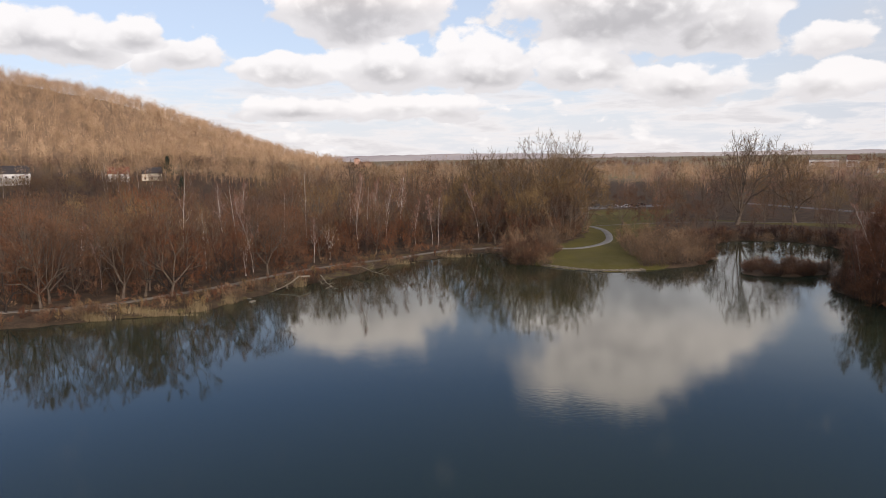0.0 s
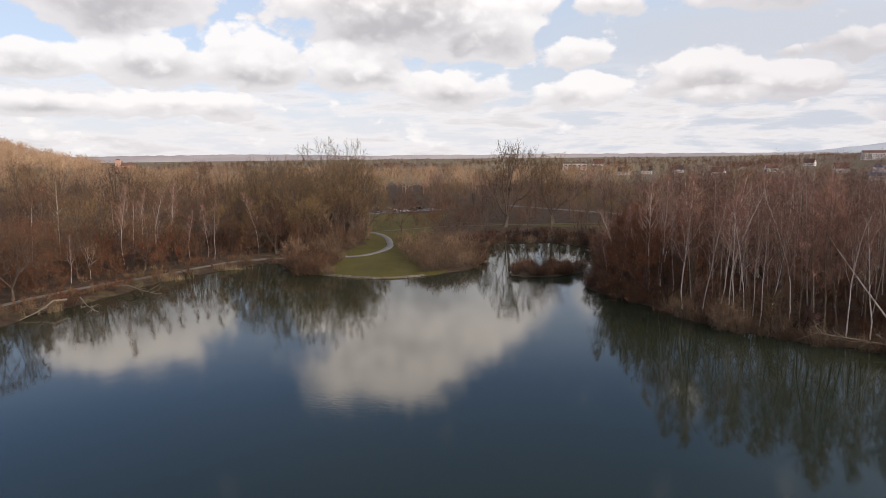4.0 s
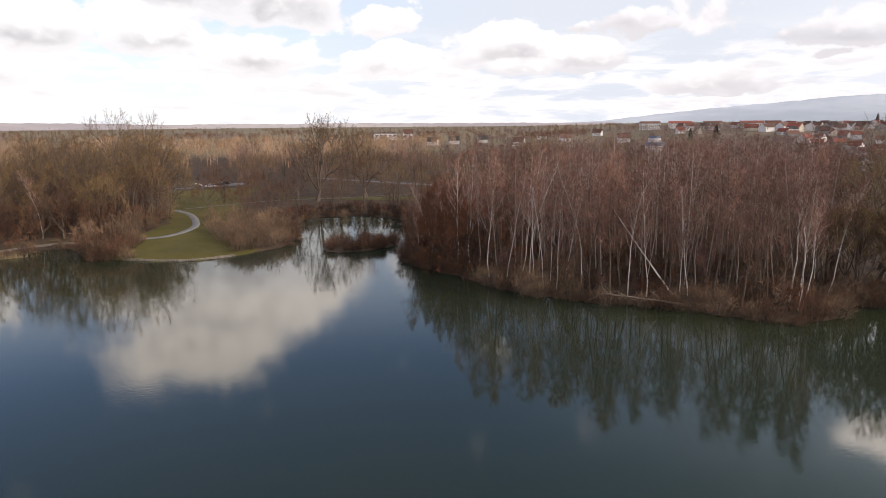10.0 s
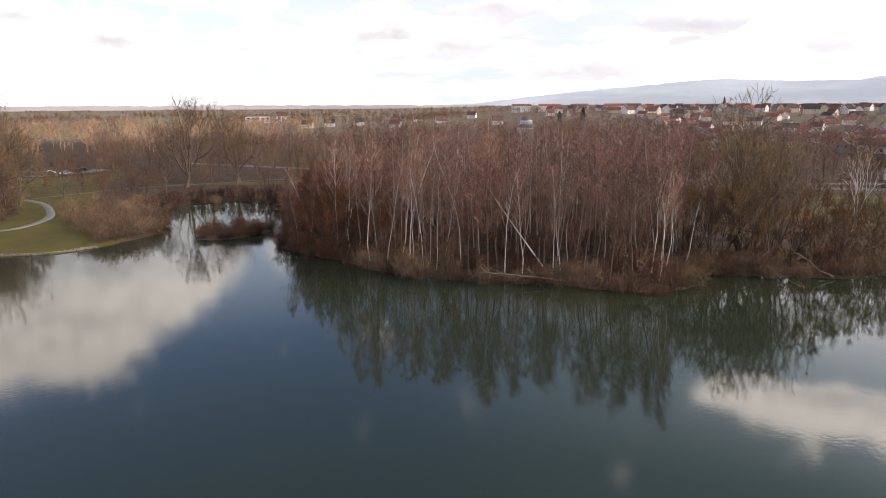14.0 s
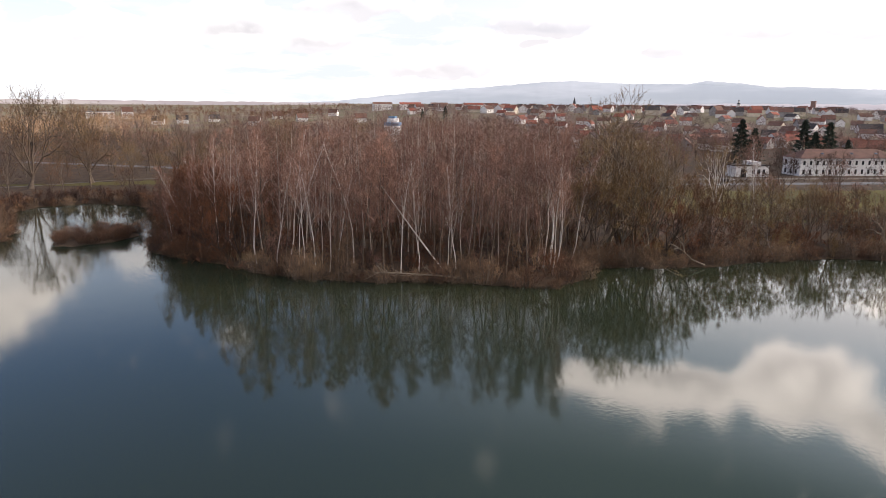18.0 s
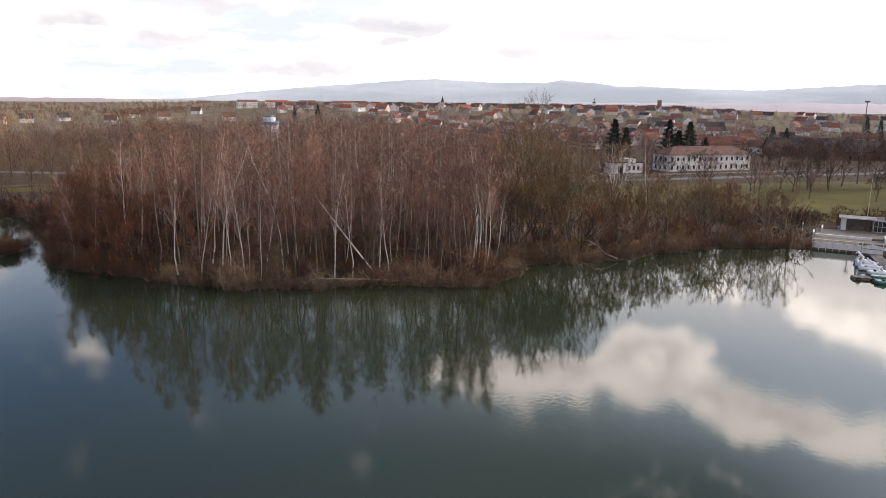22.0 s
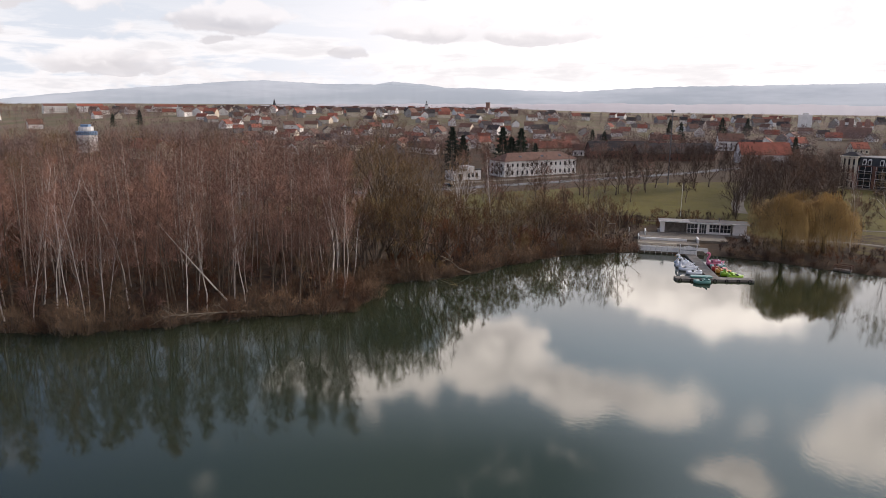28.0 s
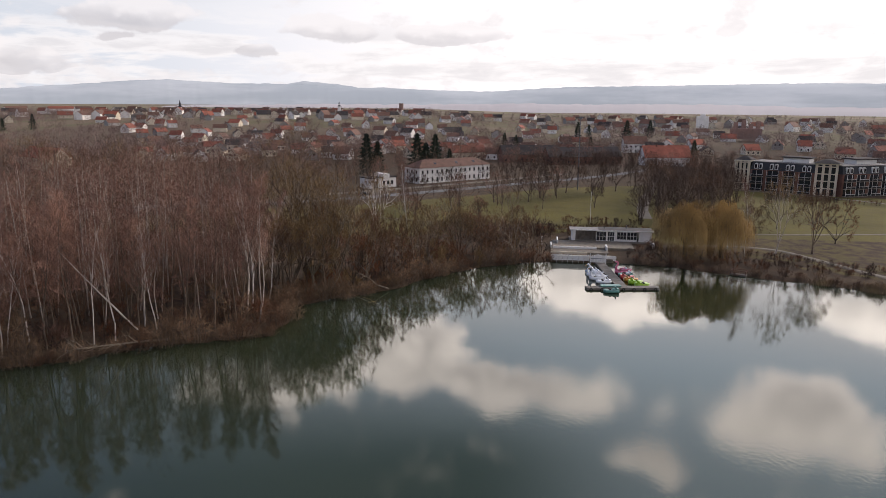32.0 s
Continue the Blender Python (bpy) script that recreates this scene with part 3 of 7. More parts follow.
def ribbon(name, points, width, mat, label, category, lift=0.09):
    line = smooth_line(points)
    V, F = [], []
    for i, (x, y) in enumerate(line):
        (xa, ya), (xb, yb) = line[max(i - 1, 0)], line[min(i + 1, len(line) - 1)]
        L = math.hypot(xb - xa, yb - ya) or 1
        sx, sy = -(yb - ya) / L, (xb - xa) / L
        wob = 0.12 * math.sin(i * 1.7) + 0.08 * math.sin(i * 0.6)
        for k, u in enumerate((-0.5, -0.42, 0, 0.42, 0.5)):
            px, py = x + sx * u * (width + wob), y + sy * u * (width + wob)
            V.append((px, py, max(gz(px, py), 0.35) + (lift if k in (1, 2, 3) else -0.05)))
        if i:
            for k in range(4):
                a = 5 * (i - 1) + k
                F.append((a, a + 1, a + 6, a + 5))
    me = mesh_of(name, V, F, mat, True)
    return tagged(new(name, me), label, category, kind="structure")


SHORE_PATH = [(-92, 106), (-74, 110), (-61, 116), (-54, 123), (-48, 131), (-42, 142), (-32, 155), (-20, 167), (-9, 178), (2, 185), (10, 182), (23, 178), (30, 181), (36, 191), (39, 205), (40, 219), (38, 231)]
ribbon("path_shore", SHORE_PATH[:11], 1.6, M["path"], "pale gravel footpath along the wooded shore", "path")
ribbon("path_point", SHORE_PATH[10:], 2.1, M["paving"], "pale curved footpath over the lawn of the point", "path")
ribbon("path_pond", [(40, 232), (70, 240), (95, 236), (118, 232), (140, 215), (160, 175), (176, 135), (190, 105), (196, 70), (190, 40), (186, 15), (190, -10)], 1.2, M["path"], "pale footpath behind the pond", "path")
ribbon("path_east", [(166, -16), (168, -30), (165, -42), (154, -49), (139, -58), (122, -78)], 2.0, M["path"], "pale gravel footpath across the lawn", "path")
ribbon("path_lawn", [(186, -20), (186, -45), (190, -70), (196, -100), (200, -140)], 1.6, M["path"], "narrow pale footpath over the lawn", "path")
ribbon("path_houses", [(300, -40), (288, -70), (266, -100), (252, -115), (246, -150)], 2.2, M["path"], "pale footpath below the apartment house", "path")
ribbon("driveway", [(208, -18), (230, -20), (262, -26), (300, -34), (330, -38)], 4.0, M["path"], "pale gravel drive between trees", "drive")
ribbon("road", [(120, 330), (175, 200), (205, 140), (224, 98), (258, 60), (294, 25), (340, -18), (400, -60)], 6.5, M["asphalt"], "grey asphalt road beside the lawn", "road")
ribbon("side_road", [(232, 108), (268, 71), (302, 38), (345, 0)], 4.5, M["path"], "pale strip of pavement along the road", "pavement")
ribbon("car_park", [(44, 306), (60, 311), (84, 318)], 13.0, M["asphalt"], "asphalt car park behind the lawn", "car park")


# far hills, their haze put into colour and glow
def far_ridge(name, points, far, mat, label, seed, low=1.0):
    """points: azimuth and height in metres at that distance."""
    V, F = [], []
    az = np.arange(points[0][0], points[-1][0] + 0.01, 0.12)
    tops = np.interp(az, *zip(*points))
    for i, (a, h) in enumerate(zip(az, tops)):
        h = h * low + 2.2 * noise.noise((a * 0.9, seed, 0)) + 0.9 * noise.noise((a * 4.0, seed, 3))
        for back, lift in ((0, -12), (60, 0.45 * h), (140, 0.8 * h), (230, h), (340, 0.7 * h)):
            r = far + back
            V.append((r * math.sin(radians(a)), r * math.cos(radians(a)), lift + (0 if back in (0, 340) else 3.0 * noise.noise((a * 1.7, back * 0.02, seed)))))
        if i:
            F += [(5 * (i - 1) + k, 5 * i + k, 5 * i + k + 1, 5 * (i - 1) + k + 1) for k in range(4)]
    tagged(new(name, mesh_of(name, V, F, mat, True)), label, "hills", kind="structure")


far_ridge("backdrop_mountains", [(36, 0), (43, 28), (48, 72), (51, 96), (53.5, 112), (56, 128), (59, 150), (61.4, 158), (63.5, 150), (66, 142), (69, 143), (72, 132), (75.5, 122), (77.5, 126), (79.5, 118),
                                (82, 112), (86, 106), (89, 122), (92, 136), (95, 140), (100, 146), (105, 154), (110, 160), (116, 150), (124, 120)], 4350, M["haze_blue"], "long blue hazy mountain ridge", 1.0)
far_ridge("backdrop_peak", [(66, 90), (69, 132), (71.3, 166), (74, 150), (77, 110)], 4600, M["haze_blue"], "farther mountain behind the ridge, paled by painted haze", 7.0)
far_ridge("backdrop_woods", [(58, 4), (62, 20), (68, 24), (76, 28), (82, 30), (88, 34), (94, 33), (100, 36), (104, 35), (108, 30), (116, 30), (124, 24)], 2450, M["haze_wooded"], "brown wooded rise behind the town in painted haze", 9.0)
far_ridge("backdrop_hills", [(-24, 36), (-14, 38), (-8, 42), (-2, 46), (2, 44), (6, 36), (9, 27), (13, 30), (18, 27), (24, 29), (30, 25), (36, 23), (44, 21)], 3900, M["haze_brown"], "low hazy wooded hills on the horizon", 4.0, 0.8)


# ---------------------------------------------------------------- trees
def rand_dir(rng, up=0.0):
    a, z = rng.uniform(0, 2 * math.pi), rng.uniform(-1, 1)
    s = math.sqrt(1 - z * z)
    return Vector((s * math.cos(a), s * math.sin(a), z + up)).normalized()


def grow(seed, h, r, base=0.35, limbs=20, spread=0.22, rise=50, curve=0.35, subs=3, twigs=800, tw=1.1, width=0.05, stems=1, lean=0.05, fall=0.0, top=0.25, sides=5, slow=0.9, wander=0.05):
    """The wood and the twigs of one bare tree, h metres high."""
    rng = random.Random(seed)
    V, F, TV, TF = [], [], [], []
    seats = []
    for s in range(stems):
        a0 = rng.uniform(0, 6.28)
        tilt = lean * (1 if stems == 1 else rng.uniform(1.5, 3.5))
        sh = h * (1 if s == 0 else rng.uniform(0.75, 0.97))
        line, p = [], Vector((0, 0, -0.3)) if stems == 1 else Vector((0.35 * math.cos(a0), 0.35 * math.sin(a0), -0.3))
        d = Vector((tilt * math.cos(a0), tilt * math.sin(a0), 1)).normalized()
        n = 7
        for i in range(n + 1):
            line.append(p.copy())
            p = p + d * ((sh + 0.3) / n)
            d = (d + Vector((rng.gauss(0, wander), rng.gauss(0, wander), 0.03))).normalized()
        rr = r * (1 if stems == 1 else 0.7)
        tube(V, F, line, [rr * (1.25 if i == 0 else (1 - slow * i / n)) for i in range(n + 1)], sides)
        count = max(3, limbs // stems)
        for i in range(count):
            t = base + (0.97 - base) * (i + rng.random()) / count
            k = min(n - 1, int(t * n))
            q = line[k].lerp(line[k + 1], t * n - k)
            az = i * 2.4 + rng.uniform(-0.5, 0.5) + a0
            prof = (1 - ((t - base) / (1 - base)) ** 1.6) * (1 - top) + top
            length = spread * h * prof * rng.uniform(0.75, 1.2)
            el = radians(rise + rng.uniform(-12, 12) + 20 * t)
            d = Vector((math.cos(az) * math.cos(el), math.sin(az) * math.cos(el), math.sin(el)))
            pts, m = [q.copy()], 4
            for _ in range(m):
                q = q + d * (length / m)
                pts.append(q.copy())
                d = (d + Vector((rng.gauss(0, 0.13), rng.gauss(0, 0.13), curve * 0.3 + rng.gauss(0, 0.08)))).normalized()
            r0 = max(0.016, rr * 0.30 * (1 - 0.75 * t))
            tube(V, F, pts, [r0 * (1 - 0.85 * j / m) + 0.006 for j in range(m + 1)], 3)
            seats += [(pts[j], pts[j + 1], length * 0.5) for j in range(1, m)]
            for _ in range(subs):
                j = rng.randint(1, m - 1)
                q2 = pts[j].lerp(pts[j + 1], rng.random())
                d2 = ((pts[j + 1] - pts[j]).normalized() + 0.8 * rand_dir(rng, 0.25)).normalized()
                l2 = length * rng.uniform(0.3, 0.55)
                e1 = q2 + d2 * l2 * 0.5
                e2 = e1 + (d2 + 0.35 * rand_dir(rng, 0.3 - fall)).normalized() * l2 * 0.5
                tube(V, F, [q2, e1, e2], [r0 * 0.45, r0 * 0.3, 0.008], 3)
                seats += [(q2, e1, l2), (e1, e2, l2), (e1, e2, l2)]
    for _ in range(twigs):
        p0, p1, l = rng.choice(seats)
        q = p0.lerp(p1, rng.random())
        d = ((p1 - p0).normalized() * 0.7 + rand_dir(rng, 0.35 - 1.6 * fall)).normalized()
        L = tw * rng.uniform(0.5, 1.3)
        side = d.cross(rand_dir(rng)).normalized() * width * rng.uniform(0.6, 1.3)
        b = len(TV)
        if fall > 0.3:
            mid = q + d * L * 0.3
            end = mid + Vector((d.x * 0.12, d.y * 0.12, -1)).normalized() * L
            TV += [q, mid + side, mid - side, end]
            TF += [(b, b + 1, b + 2), (b + 1, b + 3, b + 2)]
        else:
            TV += [q + side, q - side, q + d * L]
            TF.append((b, b + 1, b + 2))
    return V, F, TV, TF


def spread_tree(seed, h, r, trunk=0.18, mains=4, depth=4, wide=0.42, open_angle=38, twigs=1600, tw=1.0, width=0.017, sides=5, simple=False):
    """A bare broadleaf tree whose limbs fork again and again into a round crown."""
    rng = random.Random(seed)
    V, F, TV, TF, tips = [], [], [], [], []
    top = Vector((rng.gauss(0, 0.03) * h, rng.gauss(0, 0.03) * h, trunk * h))
    tube(V, F, [Vector((0, 0, -0.3)), top * 0.5, top], [r * 1.25, r, r * 0.85], sides)
    ratio = 0.80
    reach = sum(ratio ** k for k in range(depth + 1))
    first = (h * (1 - trunk)) / reach * 1.06

    def fork(p, d, l, rad, n):
        bend = (d + 0.22 * rand_dir(rng, 0.25)).normalized()
        mid = p + d * l * 0.5
        end = mid + bend * l * 0.5
        if n > 1 and not simple:
            tube(V, F, [p, mid, end], [rad, rad * 0.88, rad * 0.76], 3)
        else:
            tube(V, F, [p, end], [rad, rad * 0.55], 3)
        tips.append((p, end, n))
        if n == 0:
            tips.append((p, end, 0))
            return
        turn = rng.uniform(0, 6.28)
        count = 3 if rng.random() < 0.3 else 2
        side = bend.orthogonal().normalized()
        for k in range(count):
            a = turn + k * 6.283 / count + rng.uniform(-0.4, 0.4)
            ang = radians(rng.uniform(18, 46))
            lateral = side * math.cos(a) + bend.cross(side) * math.sin(a)
            nd = bend * math.cos(ang) + lateral * math.sin(ang)
            nd.z += 0.03
            fork(end, nd.normalized(), l * ratio * rng.uniform(0.85, 1.12), max(0.016, rad * 0.63), n - 1)

    for k in range(mains):
        a = k * 6.283 / mains + rng.uniform(-0.4, 0.4)
        el = radians(90 - min(58, open_angle * rng.uniform(0.55, 1.35)) if k else 82)
        d = Vector((math.cos(a) * math.cos(el), math.sin(a) * math.cos(el), math.sin(el)))
        fork(top * rng.uniform(0.75, 1.0), d, first * rng.uniform(0.8, 1.05), r * 0.6, depth)
    ends = [t for t in tips if t[2] <= (2 if depth > 4 else 1)]
    for _ in range(twigs):
        p0, p1, n = rng.choice(ends)
        q = p0.lerp(p1, rng.uniform(0.2, 1.0))
        d = ((p1 - p0).normalized() + 1.15 * rand_dir(rng, 0.1)).normalized()
        side = d.cross(rand_dir(rng)).normalized() * width * rng.uniform(0.6, 1.3)
        b = len(TV)
        TV += [q + side, q - side, q + d * tw * rng.uniform(0.5, 1.3)]
        TF.append((b, b + 1, b + 2))
    # keep the crown's height and breadth as asked
    top_z = max(p.z for p in TV)
    breadth = sorted(math.hypot(p.x, p.y) for p in TV)[int(len(TV) * 0.97)]
    fz, fx = h / top_z, min(1.6, wide * h / breadth)
    for p in V + TV:
        p.z *= fz
        if p.z > 0:
            p.x, p.y = p.x * fx, p.y * fx
    return V, F, TV, TF


def bush(seed, h, wide, stems=34, twigs=650, width=0.035, tw=0.7):
    rng = random.Random(seed)
    V, F, TV, TF, seats = [], [], [], [], []
    for _ in range(stems):
        a, out = rng.uniform(0, 6.28), rng.random() ** 0.7
        p = Vector((math.cos(a) * out * wide * 0.25, math.sin(a) * out * wide * 0.25, -0.25))
        hh = h * rng.uniform(0.6, 1.05) * (1 - 0.45 * out * out)
        e = Vector((math.cos(a) * out * wide * rng.uniform(0.35, 0.6), math.sin(a) * out * wide * rng.uniform(0.35, 0.6), hh))
        mid = p.lerp(e, 0.5) + Vector((0, 0, 0.12 * h)) + rand_dir(rng) * 0.1 * h
        tube(V, F, [p, mid, e], [0.035, 0.022, 0.006], 3)
        seats += [(p, mid), (mid, e), (mid, e)]
    for _ in range(twigs):
        p0, p1 = rng.choice(seats)
        q = p0.lerp(p1, rng.random())
        d = ((p1 - p0).normalized() * 0.6 + rand_dir(rng, 0.2)).normalized()
        L, side = tw * rng.uniform(0.5, 1.3), d.cross(rand_dir(rng)).normalized() * width * rng.uniform(0.6, 1.3)
        b = len(TV)
        TV += [q + side, q - side, q + d * L]
        TF.append((b, b + 1, b + 2))
    return V, F, TV, TF


KINDS = {}


def fast_mesh(name, verts, faces, mats, index):
    """A mesh of many triangles, from arrays."""
    me = bpy.data.meshes.new(name)
    me.vertices.add(len(verts))
    me.vertices.foreach_set("co", np.asarray(verts, np.float32).ravel())
    me.loops.add(len(faces) * 3)
    me.loops.foreach_set("vertex_index", np.asarray(faces, np.int32).ravel())
    me.polygons.add(len(faces))
    me.polygons.foreach_set("loop_start", np.arange(0, len(faces) * 3, 3, dtype=np.int32))
    for m in mats:
        me.materials.append(M[m])
    me.polygons.foreach_set("material_index", np.asarray(index, np.int32))
    me.update(calc_edges=True)
    me.validate()
    return me


def tris(F):
    out = []
    for f in F:
        out.append((f[0], f[1], f[2]))
        if len(f) == 4:
            out.append((f[0], f[2], f[3]))
    return out


def kind_of_tree(key, variants, bark, twig, category, label, make):
    KINDS[key] = (category, label, [])
    for v in range(variants):
        V, F, TV, TF = make(v)
        if category == "shrub":
            faces = tris(F) + [tuple(i + len(V) for i in f) for f in TF]
            me = fast_mesh("shrub", [tuple(p) for p in V + TV], faces, [bark, twig], [0] * (len(faces) - len(TF)) + [1] * len(TF))
            KINDS[key][2].append((me,))
        else:
            KINDS[key][2].append((mesh_of("trunk", V, F, M[bark], True), mesh_of("crown", TV, TF, M[twig])))


kind_of_tree("birch", 7, "birch", "twig_red", "tree", "tall bare birch with pale trunk and reddish twigs",
             lambda v: grow(100 + v, 21.5, 0.112, base=0.34, limbs=22, spread=0.20, rise=52, curve=0.35, subs=4, twigs=1350, tw=1.2, width=0.018, lean=0.11, slow=0.80, wander=0.085))
kind_of_tree("pole", 4, "bark", "twig_red", "tree", "slender bare tree with brown bark and reddish twigs",
             lambda v: grow(200 + v, 20.5, 0.14, base=0.25, limbs=24, spread=0.22, rise=45, subs=4, twigs=1600, tw=1.2, width=0.019, wander=0.07))
kind_of_tree("round", 5, "bark", "twig_brown", "tree", "bare broadleaf tree with spreading brown crown",
             lambda v: spread_tree(300 + v, 13.5, 0.26, 0.14, 4, 4, 0.48, 64, 3400, 0.95, 0.021))
kind_of_tree("rust", 4, "bark_dark", "twig_rust", "tree", "bare alder with rust brown twigs",
             lambda v: spread_tree(400 + v, 11.5, 0.20, 0.08, 5, 4, 0.48, 64, 3400, 0.9, 0.021))
kind_of_tree("olive", 4, "bark_grey", "twig_olive", "tree", "bare tree with olive brown twigs",
             lambda v: spread_tree(500 + v, 15, 0.29, 0.10, 4, 4, 0.40, 40, 1700, 1.1, 0.018))
kind_of_tree("giant", 3, "bark", "twig_olive", "tree", "huge old bare tree with heavy limbs",
             lambda v: spread_tree(600 + v, 29, 0.85, 0.13, 5, 6, 0.46, 50, 15000, 0.85, 0.022))
kind_of_tree("shrub", 5, "bark", "shrub_tan", "shrub", "bare tan shrub on the bank", lambda v: bush(800 + v, 3.0 + 0.4 * v, 5.0 + 0.6 * v, stems=52, twigs=760, width=0.020, tw=1.1))
kind_of_tree("shrub_red", 3, "bark_dark", "twig_brown", "shrub", "bare dark brown shrub", lambda v: bush(850 + v, 3.4, 5.0, stems=42, twigs=800, width=0.020, tw=1.0))
kind_of_tree("white_tree", 4, "birch", "twig_olive", "tree", "pale forked bare tree with white limbs",
             lambda v: spread_tree(560 + v, 17, 0.24, 0.16, 4, 4, 0.28, 28, 3000, 1.1, 0.020))
def weeping(seed, h, wide, longest):
    """A willow: dark arching limbs under a lumpy dome of hanging twigs."""
    rng = random.Random(seed)
    V, F, TV, TF = [], [], [], []
    fork = Vector((rng.gauss(0, 0.2), rng.gauss(0, 0.2), h * 0.22))
    tube(V, F, [Vector((0, 0, -0.3)), fork * 0.5, fork], [0.55, 0.45, 0.42], 6)
    heart = h * 0.45

    def dome(d, u):
        lump = u * (0.86 + 0.36 * noise.noise((d.x * 2.0 + seed * 1.7, d.y * 2.0, d.z * 2.0)) + 0.16 * noise.noise((d.x * 5.0 + seed, d.y * 5.0, d.z * 5.0)))
        return Vector((d.x * wide * lump, d.y * wide * lump, heart + d.z * (h - heart) * lump))

    for k in range(16):
        a, el = k * 2.4 + rng.uniform(-0.3, 0.3), radians(rng.uniform(8, 75))
        d = Vector((math.cos(a) * math.cos(el), math.sin(a) * math.cos(el), math.sin(el)))
        end = dome(d, 0.9)
        pts = [fork.lerp(end, u) + Vector((0, 0, 0.16 * h * math.sin(math.pi * u) * (1 - d.z))) for u in (0, 0.25, 0.5, 0.75, 1.0)]
        tube(V, F, pts, [0.24, 0.19, 0.14, 0.09, 0.03], 4)
        for _ in range(7):
            n = rng.randint(1, 3)
            q = pts[n].lerp(pts[n + 1], rng.random())
            e = dome((d + 0.5 * rand_dir(rng, 0.3)).normalized(), 0.95)
            tube(V, F, [q, q.lerp(e, 0.5) + Vector((0, 0, 0.4)), e], [0.06, 0.04, 0.012], 3)
    for _ in range(8500):
        a, z = rng.uniform(0, 6.283), rng.random() ** 0.8
        d = Vector((math.cos(a) * math.sqrt(1 - z * z), math.sin(a) * math.sqrt(1 - z * z), z))
        q = dome(d, rng.uniform(0.62, 1.0) if rng.random() < 0.5 else rng.uniform(0.9, 1.02))
        L = rng.uniform(0.7, 1.9) + (1 - z) ** 1.6 * longest * rng.random()
        side = Vector((d.y + 0.1, -d.x, 0)).normalized() * 0.020 * rng.uniform(0.6, 1.3)
        mid = q + Vector((d.x * 0.5, d.y * 0.5, 0.25 * z))
        end = mid + Vector((d.x * 0.4 + rng.gauss(0, 0.15), d.y * 0.4 + rng.gauss(0, 0.15), -L))
        end.z = max(end.z, 0.3)
        n = len(TV)
        TV += [q, mid + side, mid - side, end]
        TF += [(n, n + 1, n + 2), (n + 1, n + 3, n + 2)]
    return V, F, TV, TF


kind_of_tree("willow", 2, "bark_dark", "twig_willow", "tree", "weeping willow with hanging yellow twigs",
             lambda v: weeping(900 + v, 13.6 - 0.8 * v, 7.6, 9.5 - 2.0 * v))


def tuft(seed, h, r, wide, lumps=11, blades=430, length=1.1, width=0.05, base=0.3):
    """A light round-headed tree: trunk, limbs that fan out, and twigs that follow them to the crown's rim."""
    rng = random.Random(seed)
    V, F, TV, TF = [], [], [], []
    lean = Vector((rng.gauss(0, 0.04), rng.gauss(0, 0.04), 1))
    tube(V, F, [lean * (h * t) - Vector((0, 0, 0.3)) for t in (0, 0.3, 0.6, 0.9)], [r, r * 0.75, r * 0.4, 0.02], 3)
    heart, limbs = h * (0.5 + 0.3 * base), []
    for i in range(lumps):
        a, el = i * 2.4 + rng.uniform(-0.4, 0.4), radians(-28 + 112 * ((i + rng.random()) / lumps) ** 0.9)
        out = rng.uniform(0.62, 1.0)
        e = Vector((math.cos(a) * math.cos(el) * wide * out, math.sin(a) * math.cos(el) * wide * out, heart + math.sin(el) * (h - heart) * rng.uniform(0.8, 1.0)))
        e += Vector((lean.x, lean.y, 0)) * e.z
        q = lean * min(e.z * 0.8, h * (base + 0.34 * rng.random()))
        mid = q.lerp(e, 0.5) + Vector((0, 0, 0.03 * h))
        tube(V, F, [q, mid, e], [r * 0.45, r * 0.28, 0.03], 3)
        limbs.append((mid, e))
    core = Vector((0, 0, heart - 0.25 * h))
    for _ in range(blades):
        p, e = rng.choice(limbs)
        q = p.lerp(e, rng.random() ** 0.6) + rand_dir(rng) * wide * 0.30 * rng.random() ** 0.5
        q.z = max(q.z, 0.3)
        d = ((q - core).normalized() + 1.1 * rand_dir(rng, 0.1)).normalized()
        side = d.cross(rand_dir(rng)).normalized() * width * rng.uniform(0.6, 1.3)
        n = len(TV)
        TV += [q + side, q - side, q + d * length * rng.uniform(0.4, 1.2)]
        TF.append((n, n + 1, n + 2))
    return V, F, TV, TF


